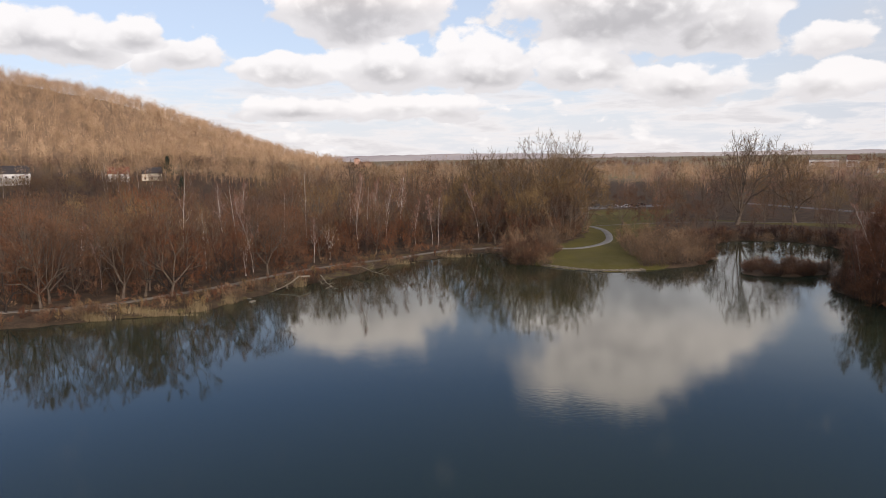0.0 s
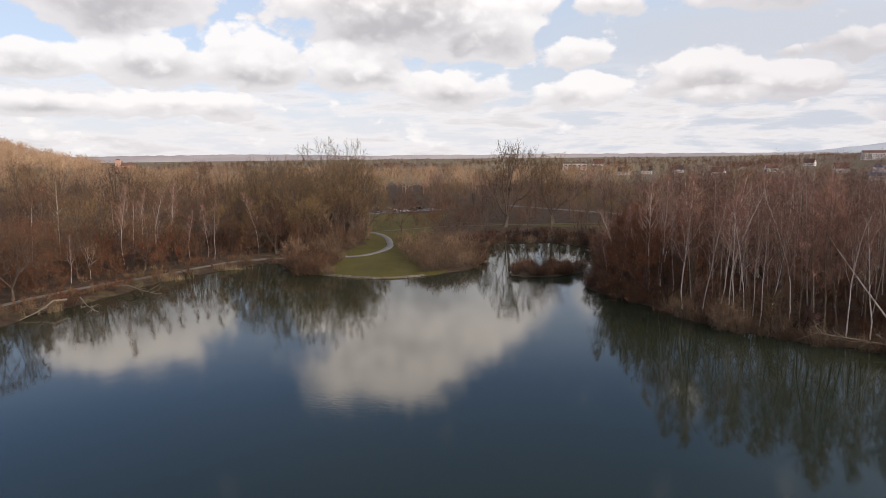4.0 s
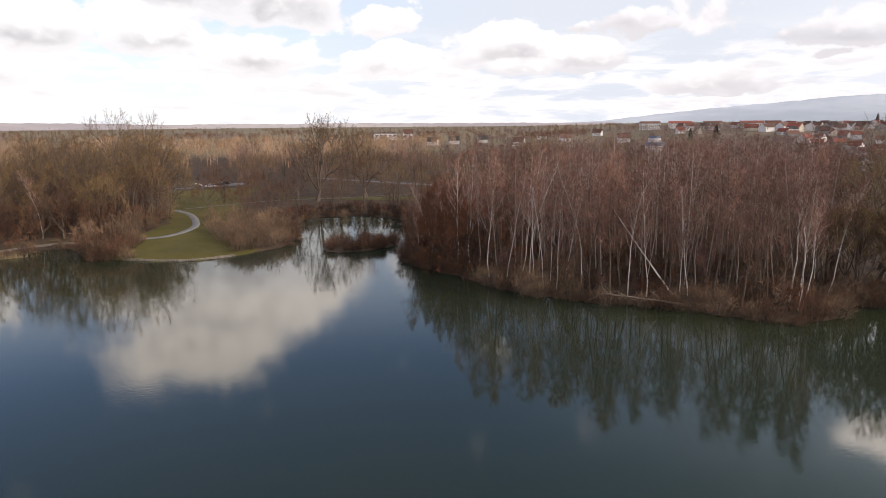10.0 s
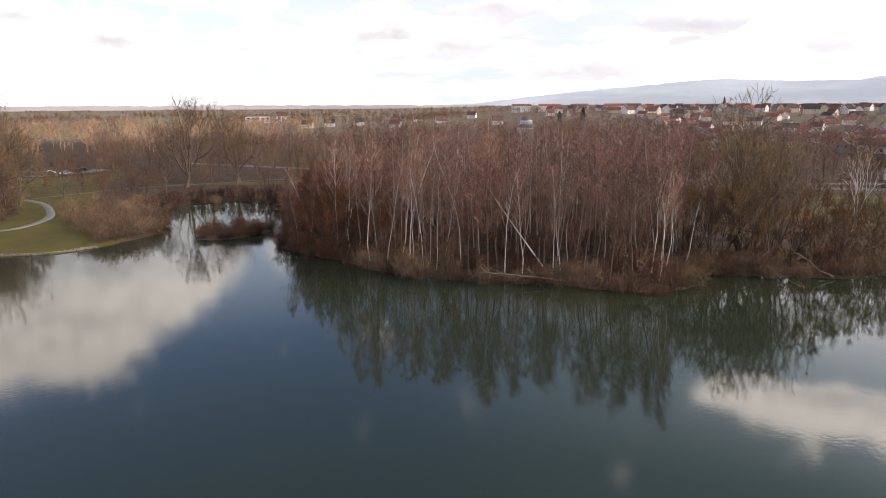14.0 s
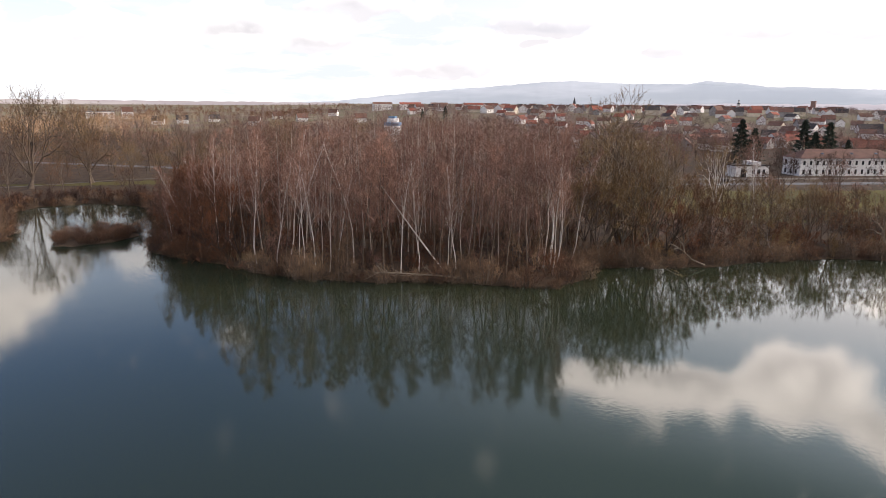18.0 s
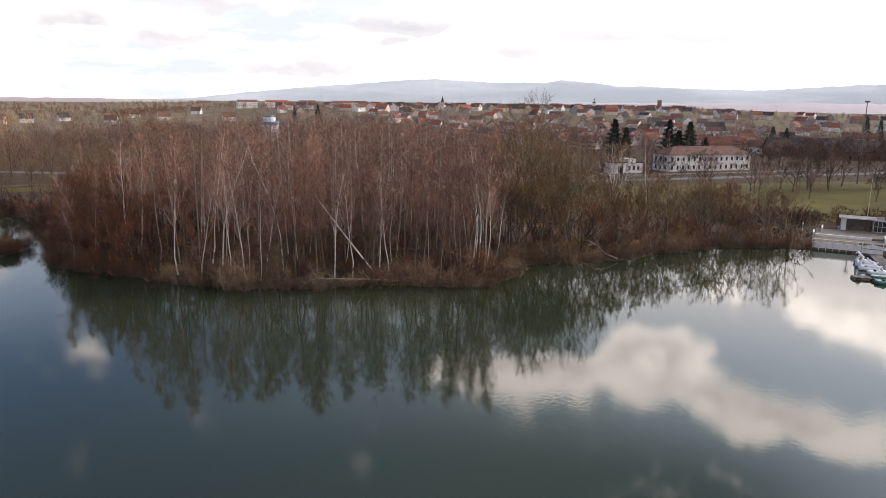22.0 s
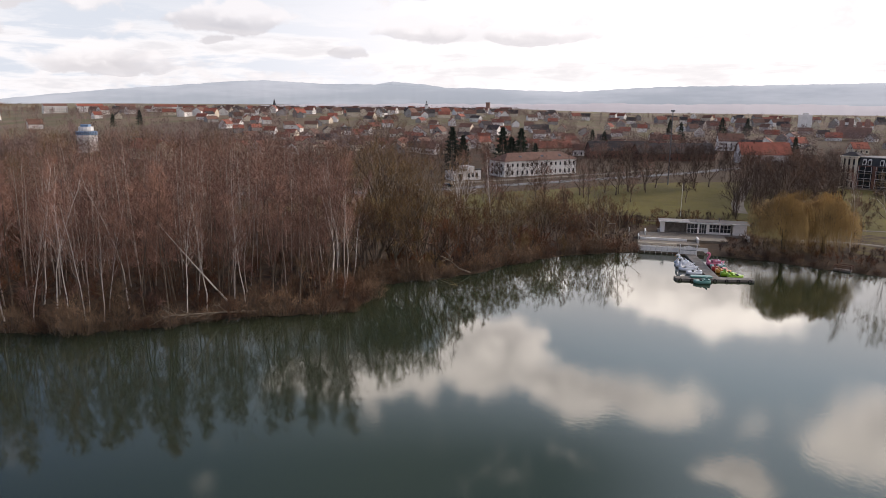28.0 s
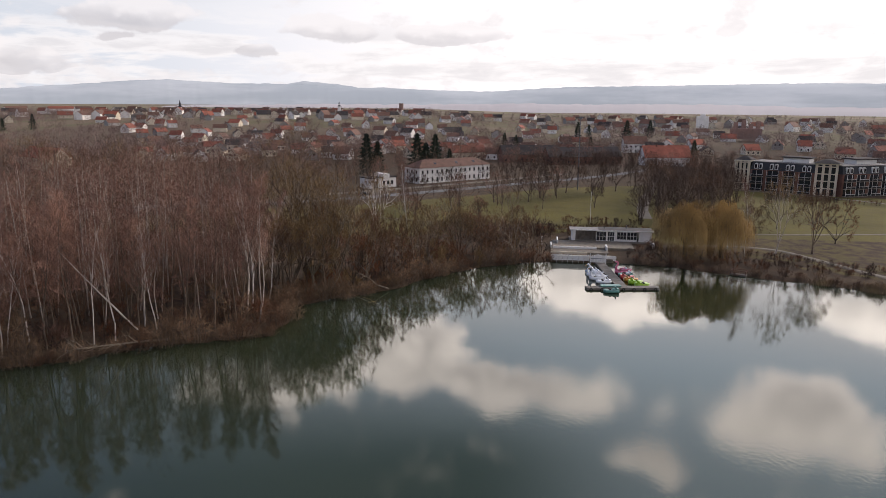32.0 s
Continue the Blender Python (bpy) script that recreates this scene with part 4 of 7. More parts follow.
def puff(seed, h, r, wide, base=0.06, limbs=8, blades=420, length=1.6, width=0.045, slim=False):
    """A light tree: trunk, a few limbs, and twigs that fill the crown."""
    rng = random.Random(seed)
    V, F, TV, TF = [], [], [], []
    lean = Vector((rng.gauss(0, 0.04), rng.gauss(0, 0.04), 1))
    tube(V, F, [lean * (h * t) - Vector((0, 0, 0.3)) for t in (0, 0.4, 0.75, 0.97)], [r, r * 0.7, r * 0.4, 0.01], 3)
    lumps = []
    for i in range(limbs):
        t, a = base + (0.85 - base) * (i + rng.random()) / limbs, i * 2.4 + rng.uniform(-0.5, 0.5)
        q = lean * (h * t)
        bulge = math.sin(math.pi * min(1.0, 0.12 + 0.88 * t) ** (1.3 if slim else 0.8)) ** 0.7
        e = q + Vector((math.cos(a) * wide * bulge, math.sin(a) * wide * bulge, h * (0.16 if slim else 0.12))) * rng.uniform(0.75, 1.1)
        mid = q.lerp(e, 0.5) + Vector((0, 0, -0.03 * h))
        tube(V, F, [q, mid, e], [r * 0.35 * (1.1 - t), r * 0.2 * (1.1 - t), 0.01], 3)
        lumps += [(q, e), (q, e), (mid, e)]
    top = lean * h
    lumps += [(lean * (h * 0.7), top)] * 3
    spread = wide * 0.34
    for _ in range(blades):
        p, e = rng.choice(lumps)
        d = rand_dir(rng, 0.3)
        q = p.lerp(e, rng.random() ** 0.6) + rand_dir(rng) * spread * rng.random() ** 0.5
        if q.z < 0.3:
            q.z = rng.uniform(0.3, 2.0)
        out = Vector((q.x, q.y, 0)) * (0.6 / max(wide, 0.1))
        d = (d + out + Vector((0, 0, 0.1))).normalized()
        side = d.cross(rand_dir(rng)).normalized() * width * rng.uniform(0.6, 1.3)
        b = len(TV)
        TV += [q + side, q - side, q + d * length * rng.uniform(0.5, 1.3)]
        TF.append((b, b + 1, b + 2))
    return V, F, TV, TF


# light copies for woods that stand farther off
LIGHT = {}
for key, bark, make in (("far", "bark", lambda v: tuft(700 + v, 13.5, 0.20, 6.6, 17, 600, 1.0, 0.048, 0.12)),
                        ("mid", "bark", lambda v: tuft(740 + v, 12.5, 0.22, 4.8, 17, 900, 0.72, 0.040, 0.22)),
                        ("slim", "bark", lambda v: puff(760 + v, 20.5, 0.13, 2.8, base=0.22, limbs=13, blades=560, length=1.0, width=0.027, slim=True)),
                        ("slim_birch", "birch", lambda v: puff(780 + v, 21.5, 0.14, 2.8, base=0.32, limbs=13, blades=480, length=1.0, width=0.026, slim=True)),
                        ("brush", "bark_dark", lambda v: bush(880 + v, 3.2, 4.8, stems=8, twigs=260, width=0.030, tw=1.0))):
    LIGHT[key] = (bark, [])
    for v in range(6):
        V, F, TV, TF = make(v)
        LIGHT[key][1].append((np.array([tuple(p) for p in V + TV]), np.array(tris(F) + [tuple(i + len(V) for i in f) for f in TF]), len(tris(F))))


def wood(name, label, spots):
    """Trees that nobody could count, as one mesh. spots: kind, twig colour, place, scale."""
    rng = random.Random(len(spots))
    mats, VV, FF, II, base = [], [], [], [], 0
    for key, twig, x, y, s in spots:
        bark, shapes = LIGHT[key]
        V, F, nwood = shapes[rng.randrange(len(shapes))]
        for m in (bark, twig):
            if m not in mats:
                mats.append(m)
        a, st = rng.uniform(0, 6.28), s * rng.uniform(0.9, 1.12)
        c, n = math.cos(a) * s, math.sin(a) * s
        VV.append(np.stack([V[:, 0] * c - V[:, 1] * n + x, V[:, 0] * n + V[:, 1] * c + y, V[:, 2] * st + gz(x, y)], 1))
        FF.append(F + base)
        idx = np.full(len(F), mats.index(twig))
        idx[:nwood] = mats.index(bark)
        II.append(idx)
        base += len(V)
    return tagged(new(name, fast_mesh(name, np.concatenate(VV), np.concatenate(FF), mats, np.concatenate(II))), label, "wood", kind="stuff")


def plant(key, x, y, scale=1.0, seed=None, group="", label="", twig=None, z=None, tall=1.0, tip=0.0, turn=None):
    category, text, meshes = KINDS[key]
    rng = random.Random(seed if seed is not None else int(x * 131 + y * 977))
    shape = meshes[rng.randrange(len(meshes))]
    z = gz(x, y) if z is None else z
    m = pose(x, y, z, rng.uniform(-2, 2), tip + rng.uniform(-2, 2), 0) @ pose(0, 0, 0, 0, 0, rng.uniform(0, 360) if turn is None else turn) @ Matrix.Diagonal((scale, scale, scale * tall, 1))
    if category == "shrub":
        ob = new("shrub", shape[0])
        ob.matrix_basis = m
        return tagged(ob, label or text, category, group)
    t = thing("tree", m, label or text, category, group)
    part("trunk", shape[0], None, t)
    c = part("crown", shape[1], None, t)
    if twig:
        c.material_slots[0].link = "OBJECT"
        c.material_slots[0].material = M[twig]
    return t


def scatter(poly, gap, rng, tries=4000, keep=None, avoid=()):
    xs, ys = [p[0] for p in poly], [p[1] for p in poly]
    out, cells = [], {}
    for _ in range(tries):
        x, y = rng.uniform(min(xs), max(xs)), rng.uniform(min(ys), max(ys))
        c = (int(x // gap), int(y // gap))
        if not in_poly(x, y, poly) or any((x - a) ** 2 + (y - b) ** 2 < gap * gap for i in (-1, 0, 1) for j in (-1, 0, 1) for a, b in cells.get((c[0] + i, c[1] + j), ())):
            continue
        if lake_distance(np.array([x]), np.array([y]))[0] < 0.8 or any(math.hypot(x - a, y - b) < r for a, b, r in avoid):
            continue
        if keep and not keep(x, y):
            continue
        cells.setdefault(c, []).append((x, y))
        out.append((x, y))
    return out


def shore_points(start, end, step_m, inland, rng, jitter=1.0):
    """Places along the shore between two corners of the lake's outline."""
    out = []
    for (x0, y0), (x1, y1) in zip(LAKE[start:end], LAKE[start + 1:end + 1]):
        L = math.hypot(x1 - x0, y1 - y0)
        for k in range(max(1, int(L / step_m))):
            t = (k + rng.random()) / max(1, int(L / step_m))
            d = inland + rng.uniform(-jitter, jitter)
            out.append((x0 + (x1 - x0) * t - (y1 - y0) / L * d, y0 + (y1 - y0) * t + (x1 - x0) / L * d))
    return out


rng = random.Random(7)


def shore_gap(x, y):
    return float(lake_distance(np.array([x]), np.array([y]))[0])


# ---- the birch grove on the right bank
GROVE = [(64, 121), (68, 112), (69, 99), (72, 89), (77, 81), (84, 74), (88, 65), (92, 59), (98, 59), (105, 64), (118, 66), (136, 80), (150, 104), (140, 140), (122, 160), (100, 168), (86, 150), (74, 134)]
back = []


def grove_height(x, y):
    """The grove falls off towards its tip."""
    return float(np.interp(math.degrees(math.atan2(x + 8, y - 10)), [29, 33, 35.5, 41], [8, 11.5, 15, 26]))


for x, y in scatter(GROVE, 2.55, rng, 14000):
    d, u = shore_gap(x, y), rng.random()
    tall = grove_height(x, y)
    if tall < 24 and d < 11:
        key = "birch" if u < 0.24 else "pole" if u < 0.34 else "rust"
        plant(key, x, y, min(rng.uniform(0.75, 1.3) * tall / (22 if key != "rust" else 12), 1.1 if key != "rust" else 1.45), group="trees of the grove", tip=rng.uniform(-8, 3))
    elif y < 104 and d < 11.5:
        plant("birch" if u < 0.58 else "pole", x, y, rng.uniform(0.72, 1.12), group="birches of the grove", tip=rng.gauss(0, 3))
    elif u < (0.55 if y < 112 else 0.75):
        v = rng.random()
        if y > 125 or tall < 16:
            back.append(("mid", rng.choice(["twig_rust", "twig_brown", "twig_red"]), x, y, min(rng.uniform(0.7, 1.05), tall / 12.5)))
        else:
            back.append(("slim_birch" if v < 0.55 else "slim", "twig_red" if v < 0.85 else "twig_rust", x, y, min(rng.uniform(0.85, 1.12), tall / 20.5)))
for x, y in scatter(GROVE, 3.3, rng, 6000):
    # darker twigs past y 112 stand in for shade at the far end
    back.append(("brush", rng.choice(["twig_red", "twig_rust", "hedge", "hedge"] if y > 112 else ["twig_red", "twig_rust", "twig_brown", "shrub_tan"]), x, y, rng.choice([0.6, 1.0, 1.5, 2.1]) * rng.uniform(0.9, 1.1)))
wood("grove_wood", "dense reddish birch wood and brushwood behind the bank", back)
for x, y in shore_points(25, 36, 1.6, 0.0, rng, 0.7):
    # from y 100 on only the dark shrub, to deepen that shade
    plant(rng.choice(["shrub", "shrub", "shrub_red"]) if y < 100 else "shrub_red", x, y, rng.choice([0.3, 0.5, 0.7, 1.1]) * rng.uniform(0.85, 1.15), group="shrubs on the grove's bank")
for x, y in shore_points(26, 36, 4.5, 4.5, rng, 2.0):
    plant(rng.choice(["shrub", "shrub_red", "shrub_red"]), x, y, rng.uniform(0.7, 1.1), group="shrubs on the grove's bank")
# the leaning birches of the bank
plant("birch", 107, 62.5, 0.9, 41, tip=14, label="bare birch with a pale trunk leaning over the bank")

# ---- bank between the grove and the boat hire
for x, y in shore_points(35, 41, 2.2, 0.4, rng, 0.7):
    plant(rng.choice(["shrub", "shrub", "shrub_red"]), x, y, rng.uniform(0.6, 1.1), group="shrubs on the east bank")
for x, y in shore_points(35, 41, 2.9, 6.0, rng, 3.5):
    plant(rng.choice(["olive", "round", "rust", "olive"]), x, y, rng.uniform(0.95, 1.4) if x < 124 else rng.uniform(0.6, 0.95), group="trees on the east bank")
bank = []
for x, y in shore_points(35, 41, 0.9, 7.0, rng, 6.5):
    bank.append(("brush", rng.choice(["twig_olive", "twig_rust", "hedge", "twig_brown"]), x, y, rng.uniform(0.7, 1.3)))
for x, y in shore_points(35, 41, 2.4, 12.0, rng, 3.0):
    bank.append(("mid", rng.choice(["twig_red", "twig_brown", "twig_olive"]), x, y, rng.uniform(0.9, 1.2) if x < 122 else rng.uniform(0.4, 0.6)))
wood("bank_brushwood", "tangled brown brushwood on the east bank", bank)
plant("giant", 131, 67, 1.06, 3, label="huge old bare tree above the grove")
plant("olive", 116, 57, 1.6, 4), plant("olive", 123, 54, 1.6, 5), plant("olive", 122, 63, 1.75, 6), plant("olive", 129, 50, 1.05, 7), plant("round", 137, 44, 0.8, 8), plant("olive", 143, 38, 0.85, 9), plant("round", 150, 31, 0.85, 10), plant("olive", 157, 27, 0.7, 11)
for x, y, s in ((110, 59, 1.3), (115, 54.5, 1.25), (119, 59, 1.55), (124, 51, 1.2), (127, 56, 1.3), (131, 46.5, 1.05), (136, 42, 0.95), (141, 39, 1.0), (147, 33, 0.9), (152, 25, 0.8), (155, 33, 0.9)):
    plant("round", x, y, s, group="bushy trees on the east bank", twig="twig_olive", label="bushy bare tree with olive brown twigs on the bank")
plant("white_tree", 158, 55, 1.15, 7, label="tall bare birch with a white trunk by the lawn")
plant("birch", 164, 48, 0.9, 8, label="slim bare birch with a white trunk by the lawn")

for x, y in scatter([(152, 50), (172, 22), (192, 18), (215, 52), (200, 85), (165, 92)], 9.5, rng, 300):
    plant(rng.choice(["olive", "round"]), x, y, rng.uniform(0.5, 0.8), group="young trees on the lawn")

# ---- west wood along the shore path
WOOD_NEAR = [(-110, 112), (-92, 114), (-76, 116), (-64, 121), (-57, 128), (-51, 136), (-45, 148), (-34, 161), (-22, 174), (-10, 186), (2, 192), (12, 188), (24, 190), (30, 205), (30, 225), (-30, 225), (-70, 190), (-110, 150)]
near, west = 0, []
for x, y in sorted(scatter(WOOD_NEAR, 4.9, rng, 9000), key=lambda p: shore_gap(*p)):
    u = rng.random()
    if near < 56:
        near += 1
        key = "round" if u < 0.44 else "rust" if u < 0.82 else "olive" if u < 0.93 else "birch"
        plant(key, x, y, rng.uniform(0.55, 1.10) * (0.75 if key == "birch" else 1), group="trees of the west wood")
    else:
        west.append(("slim_birch" if u > 0.92 else "mid", rng.choice(["twig_rust", "twig_brown", "twig_brown", "hedge", "twig_olive"]), x, y, rng.choice([0.65, 0.85, 1.0, 1.3]) * rng.uniform(0.9, 1.1) * (0.7 if u > 0.92 else 1)))
for x, y in scatter(WOOD_NEAR, 3.8, rng, 8000):
    if min(math.hypot(x - p, y - q) for p, q in smooth_line(SHORE_PATH, 4)) > 3.0:
        west.append(("brush", rng.choice(["twig_brown", "twig_rust", "hedge", "twig_brown"]), x, y, rng.choice([0.6, 1.0, 1.5, 2.1]) * rng.uniform(0.9, 1.1)))
for (x0, y0), (x1, y1) in zip(SHORE_PATH, SHORE_PATH[1:-5]):
    L = math.hypot(x1 - x0, y1 - y0)
    for k in range(int(L / 1.6)):
        t, side = rng.random(), rng.choice([-1, 1, 1])
        d = side * rng.uniform(2.2, 6.0)
        x, y = x0 + (x1 - x0) * t - (y1 - y0) / L * d, y0 + (y1 - y0) * t + (x1 - x0) / L * d
        if shore_gap(x, y) > 0.4:
            west.append(("brush", rng.choice(["twig_brown", "twig_rust", "twig_brown", "shrub_tan"]), x, y, rng.uniform(0.35, 0.8)))
for x, y in shore_points(0, 9, 0.8, 3.6, rng, 2.6):
    west.append(("brush", rng.choice(["twig_rust", "twig_brown", "shrub_tan", "twig_olive"]), x, y, rng.uniform(0.3, 0.75)))
wood("west_wood", "brown winter wood behind the shore path", west)
WOOD_BACK = [(-120, 155), (-70, 193), (-32, 228), (32, 228), (42, 250), (44, 300), (44, 420), (-40, 520), (-190, 480), (-300, 400), (-260, 230)]
deep = []
for x, y in scatter(WOOD_BACK, 10.6, rng, 12000):
    a, r = math.degrees(math.atan2(x, y)), math.hypot(x, y)
    open_side = -38 < a < -16
    s = rng.choice([0.5, 0.75, 0.9, 1.1, 1.5]) * rng.uniform(0.9, 1.1)
    # beyond 330 m fawn twigs stand in for a sunlit strip
    deep.append(("far", rng.choice(["twig_brown", "twig_rust", "hedge", "twig_olive", "twig_brown"] if r < 330 or a < -22 else ["twig_fawn_sunlit", "twig_fawn_sunlit", "twig_brown", "twig_olive"]), x, y, (0.42 if r > 365 else min(s, 0.85)) if open_side and r > 230 else s))
for _ in range(95):
    a, r = rng.uniform(-40, -15), rng.uniform(508, 600)
    deep.append(("far", rng.choice(["twig_brown", "hedge", "twig_olive"]), r * math.sin(radians(a)), r * math.cos(radians(a)), rng.uniform(0.8, 1.25)))
for _ in range(60):
    a, r = rng.uniform(-38, -19), rng.uniform(455, 485)
    deep.append(("far", rng.choice(["twig_brown", "hedge"]), r * math.sin(radians(a)), r * math.cos(radians(a)), rng.uniform(0.35, 0.6)))
for a, r, s in [(rng.uniform(-40, -23), rng.uniform(405, 425), rng.uniform(0.75, 1.0)) for _ in range(34)]:
    deep.append(("far", rng.choice(["twig_brown", "twig_olive", "hedge"]), r * math.sin(radians(a)), r * math.cos(radians(a)), s))
for a, r in ((-28.6, 492), (-25.9, 490), (-23.6, 488), (-34.8, 480), (-31.5, 495), (-30.2, 490), (-22.3, 492), (-26.9, 470)):
    deep.append(("far", "twig_olive", r * math.sin(radians(a)), r * math.cos(radians(a)), 0.95))
for _ in range(46):
    a, r = rng.uniform(-34.5, -22.0), rng.uniform(414, 436)
    deep.append((rng.choice(["slim_birch", "far", "far"]), rng.choice(["twig_brown", "twig_olive", "hedge"]), r * math.sin(radians(a)), r * math.cos(radians(a)), rng.uniform(0.55, 0.85)))
wood("west_wood_back", "deep brown winter wood towards the hill", deep)
for x, y in shore_points(0, 12, 3.0, 0.5, rng, 0.7):
    if rng.random() < 0.75 and not (-60 < x < -42 and y < 118):
        plant(rng.choice(["shrub", "shrub", "shrub_red"]), x, y, rng.uniform(0.4, 0.85), group="shrubs on the west bank")
for x, y, s in ((-56.3, 157, 0.86), (-62, 188, 0.8), (-30, 182, 0.9), (-21.5, 204, 0.85), (-70, 128, 0.6), (-9.6, 186, 0.7), (-27, 190, 0.8), (-24, 194, 0.8)):
    plant("birch", x, y, s, group="pale birches of the west wood")
for x, y, s in ((-47, 142, 0.5), (-34, 164, 0.55), (36, 226, 1.0)):
    plant("white_tree", x, y, s, group="pale trees of the west wood")
for x, y, s in ((12, 200, 0.92), (20, 211, 1.1), (29, 220, 1.08), (3, 214, 0.9), (33, 236, 0.95)):
    plant("giant", x, y, s, group="giant trees behind the bay")
for x, y, s in ((6, 196, 1.45), (14, 192, 1.25), (22, 199, 1.5), (30, 212, 1.6), (36, 226, 1.5), (-3, 205, 1.4), (10, 208, 1.75), (20, 223, 1.7), (0, 222, 1.5), (28, 234, 1.6)):
    plant("round", x, y, s, group="broad trees behind the bay", twig="twig_olive", label="broad bare tree with a dense olive brown crown")
for x, y, s in ((9, 171, 1.5), (12, 168, 1.3), (10, 176, 1.6), (14, 174, 1.5), (17, 184, 1.5), (22, 190, 1.6), (26, 196, 1.5), (18, 178, 1.3), (12, 162.5, 1.0), (9.5, 167, 1.2), (13.5, 166, 1.1), (15, 171, 1.0), (28, 204, 1.6), (32, 212, 1.5), (10.5, 161, 1.1), (13.5, 160.5, 1.2), (16, 158.5, 0.9), (14.5, 163.5, 1.3), (17.5, 167, 1.1), (11, 164.5, 1.3), (19, 172, 1.2)):
    plant("shrub" if int(x * 3 + y) % 3 else "shrub_red", x, y, s, group="bushes by the bay")

for x, y in shore_points(0, 7, 4.2, 9.5, rng, 3.5):
    plant(rng.choice(["round", "rust"]), x, y, rng.uniform(1.1, 1.4), group="tall trees of the west bank")

# ---- the point with its lawn, the pond and the trees behind
for x, y, s in ((42, 160, 1.2), (46, 158, 1.3), (50, 161, 1.2), (47, 165, 1.5), (52, 168, 1.4), (43, 167, 1.1), (55, 174, 1.2), (50, 175, 1.5), (54, 183, 1.3), (45, 173, 1.3), (57, 190, 1.2), (49, 183, 1.3), (40, 163, 0.9), (41, 171, 1.1), (44, 178, 1.3), (46, 188, 1.3), (39.5, 157, 0.8), (47, 196, 1.1), (37.5, 153.5, 0.8), (40, 154.5, 1.0), (43, 156.5, 1.1), (38.5, 160, 1.0), (37.5, 166, 1.0), (39, 179, 1.2), (41, 192, 1.2), (38, 172, 1.0)):
    plant("shrub", x, y, s, group="bushes on the point")
for x, y, s in ((50, 202, 0.75), (54, 208, 0.85), (58, 218, 0.8), (52, 190, 0.6), (60, 200, 0.8), (47, 226, 0.85), (50, 238, 0.95), (56, 244, 0.9), (66, 236, 0.9), (72, 224, 0.7), (34, 252, 1.0), (30, 262, 1.0)):
    plant("round", x, y, s, group="trees on the point")
plant("giant", 85, 231, 1.08, 11, label="old spreading bare tree holding a dark nest")
plant("giant", 104, 233, 0.92, 12, label="old bare tree with ivy on its trunk")
for x, y in shore_points(18, 25, 2.6, 0.4, rng):
    plant(rng.choice(["shrub_red", "shrub"]), x, y, rng.uniform(0.4, 0.75), group="shrubs round the pond")
for k in range(44):
    a, q = rng.uniform(0, 6.28), rng.random() ** 0.35 * 1.08
    plant("shrub_red", ISLET[0] + math.cos(a + 0.35) * q * 8.5, ISLET[1] + math.sin(a + 0.35) * q * 5.5, rng.uniform(0.45, 0.8), group="shrubs on the islet", z=0.3)
pond = []
BACK_POND = [(62, 262), (100, 252), (140, 232), (172, 200), (196, 150), (212, 140), (300, 160), (330, 330), (200, 420), (84, 400), (86, 328), (66, 326)]
for x, y in scatter(BACK_POND, 10.2, rng, 9000, keep=lambda x, y: not in_poly(x, y, LAWN_NORTH)):
    pond.append(("far", rng.choice(["twig_brown", "twig_red", "hedge", "twig_olive"]), x, y, rng.choice([0.35, 0.55, 0.8, 1.0, 1.3]) * rng.uniform(0.9, 1.1)))
for x, y in scatter([(90, 245), (125, 230), (150, 209), (168, 184), (150, 165), (120, 200), (98, 222)], 8.0, rng, 400):
    pond.append(("mid", rng.choice(["twig_olive", "twig_brown"]), x, y, rng.uniform(0.8, 1.15)))
for x, y in scatter([(150, 104), (140, 140), (150, 170), (165, 130), (168, 95), (162, 60), (150, 45), (138, 60), (140, 80)], 9.0, rng, 500):
    pond.append(("mid", rng.choice(["twig_olive", "twig_brown", "twig_rust"]), x, y, rng.uniform(0.35, 0.6)))
for x, y in scatter([(94, 182), (88, 200), (76, 204), (64, 200), (70, 212), (90, 212), (112, 200), (128, 172), (112, 166), (92, 172)], 3.2, rng, 900):
    pond.append(("brush", rng.choice(["hedge", "twig_brown"]), x, y, rng.uniform(0.5, 0.9)))
for x, y in shore_points(19, 25, 1.1, 3.0, rng, 2.4):
    pond.append(("brush", rng.choice(["hedge", "hedge", "twig_brown"]), x, y, rng.uniform(0.8, 1.5)))
for x, y in shore_points(20, 24, 5.0, 7.0, rng, 3.0):
    pond.append(("mid", rng.choice(["hedge", "twig_brown"]), x, y, rng.uniform(0.6, 1.0)))
wood("pond_wood", "bare brown trees behind the pond", pond)

# ---- east: willows, the tall birch, park trees
plant("willow", 153.5, -18.8, 1.05, 1, group="weeping willows")
plant("willow", 155.0, -27.2, 1.0, 2, group="weeping willows")
plant("white_tree", 161, -41, 1.2, 5, label="tall bare birch with a white trunk on the lawn")
plant("round", 162, -49.5, 1.1, 6, label="bare bushy tree on the lawn", tall=1.2)
plant("rust", 176, -60, 1.2, 3, label="dark bare tree on the lawn"), plant("round", 196, -52, 0.9, 4, label="dark bare tree on the lawn", twig="hedge")
plant("round", 173, -38, 0.85, 7, label="bare tree on the lawn")
plant("shrub_red", 163.5, -13.5, 0.9, 4, label="dark brown bush at the pavilion's end")
plant("birch", 157, -33, 0.8, 9, label="slim bare birch beside the willows")
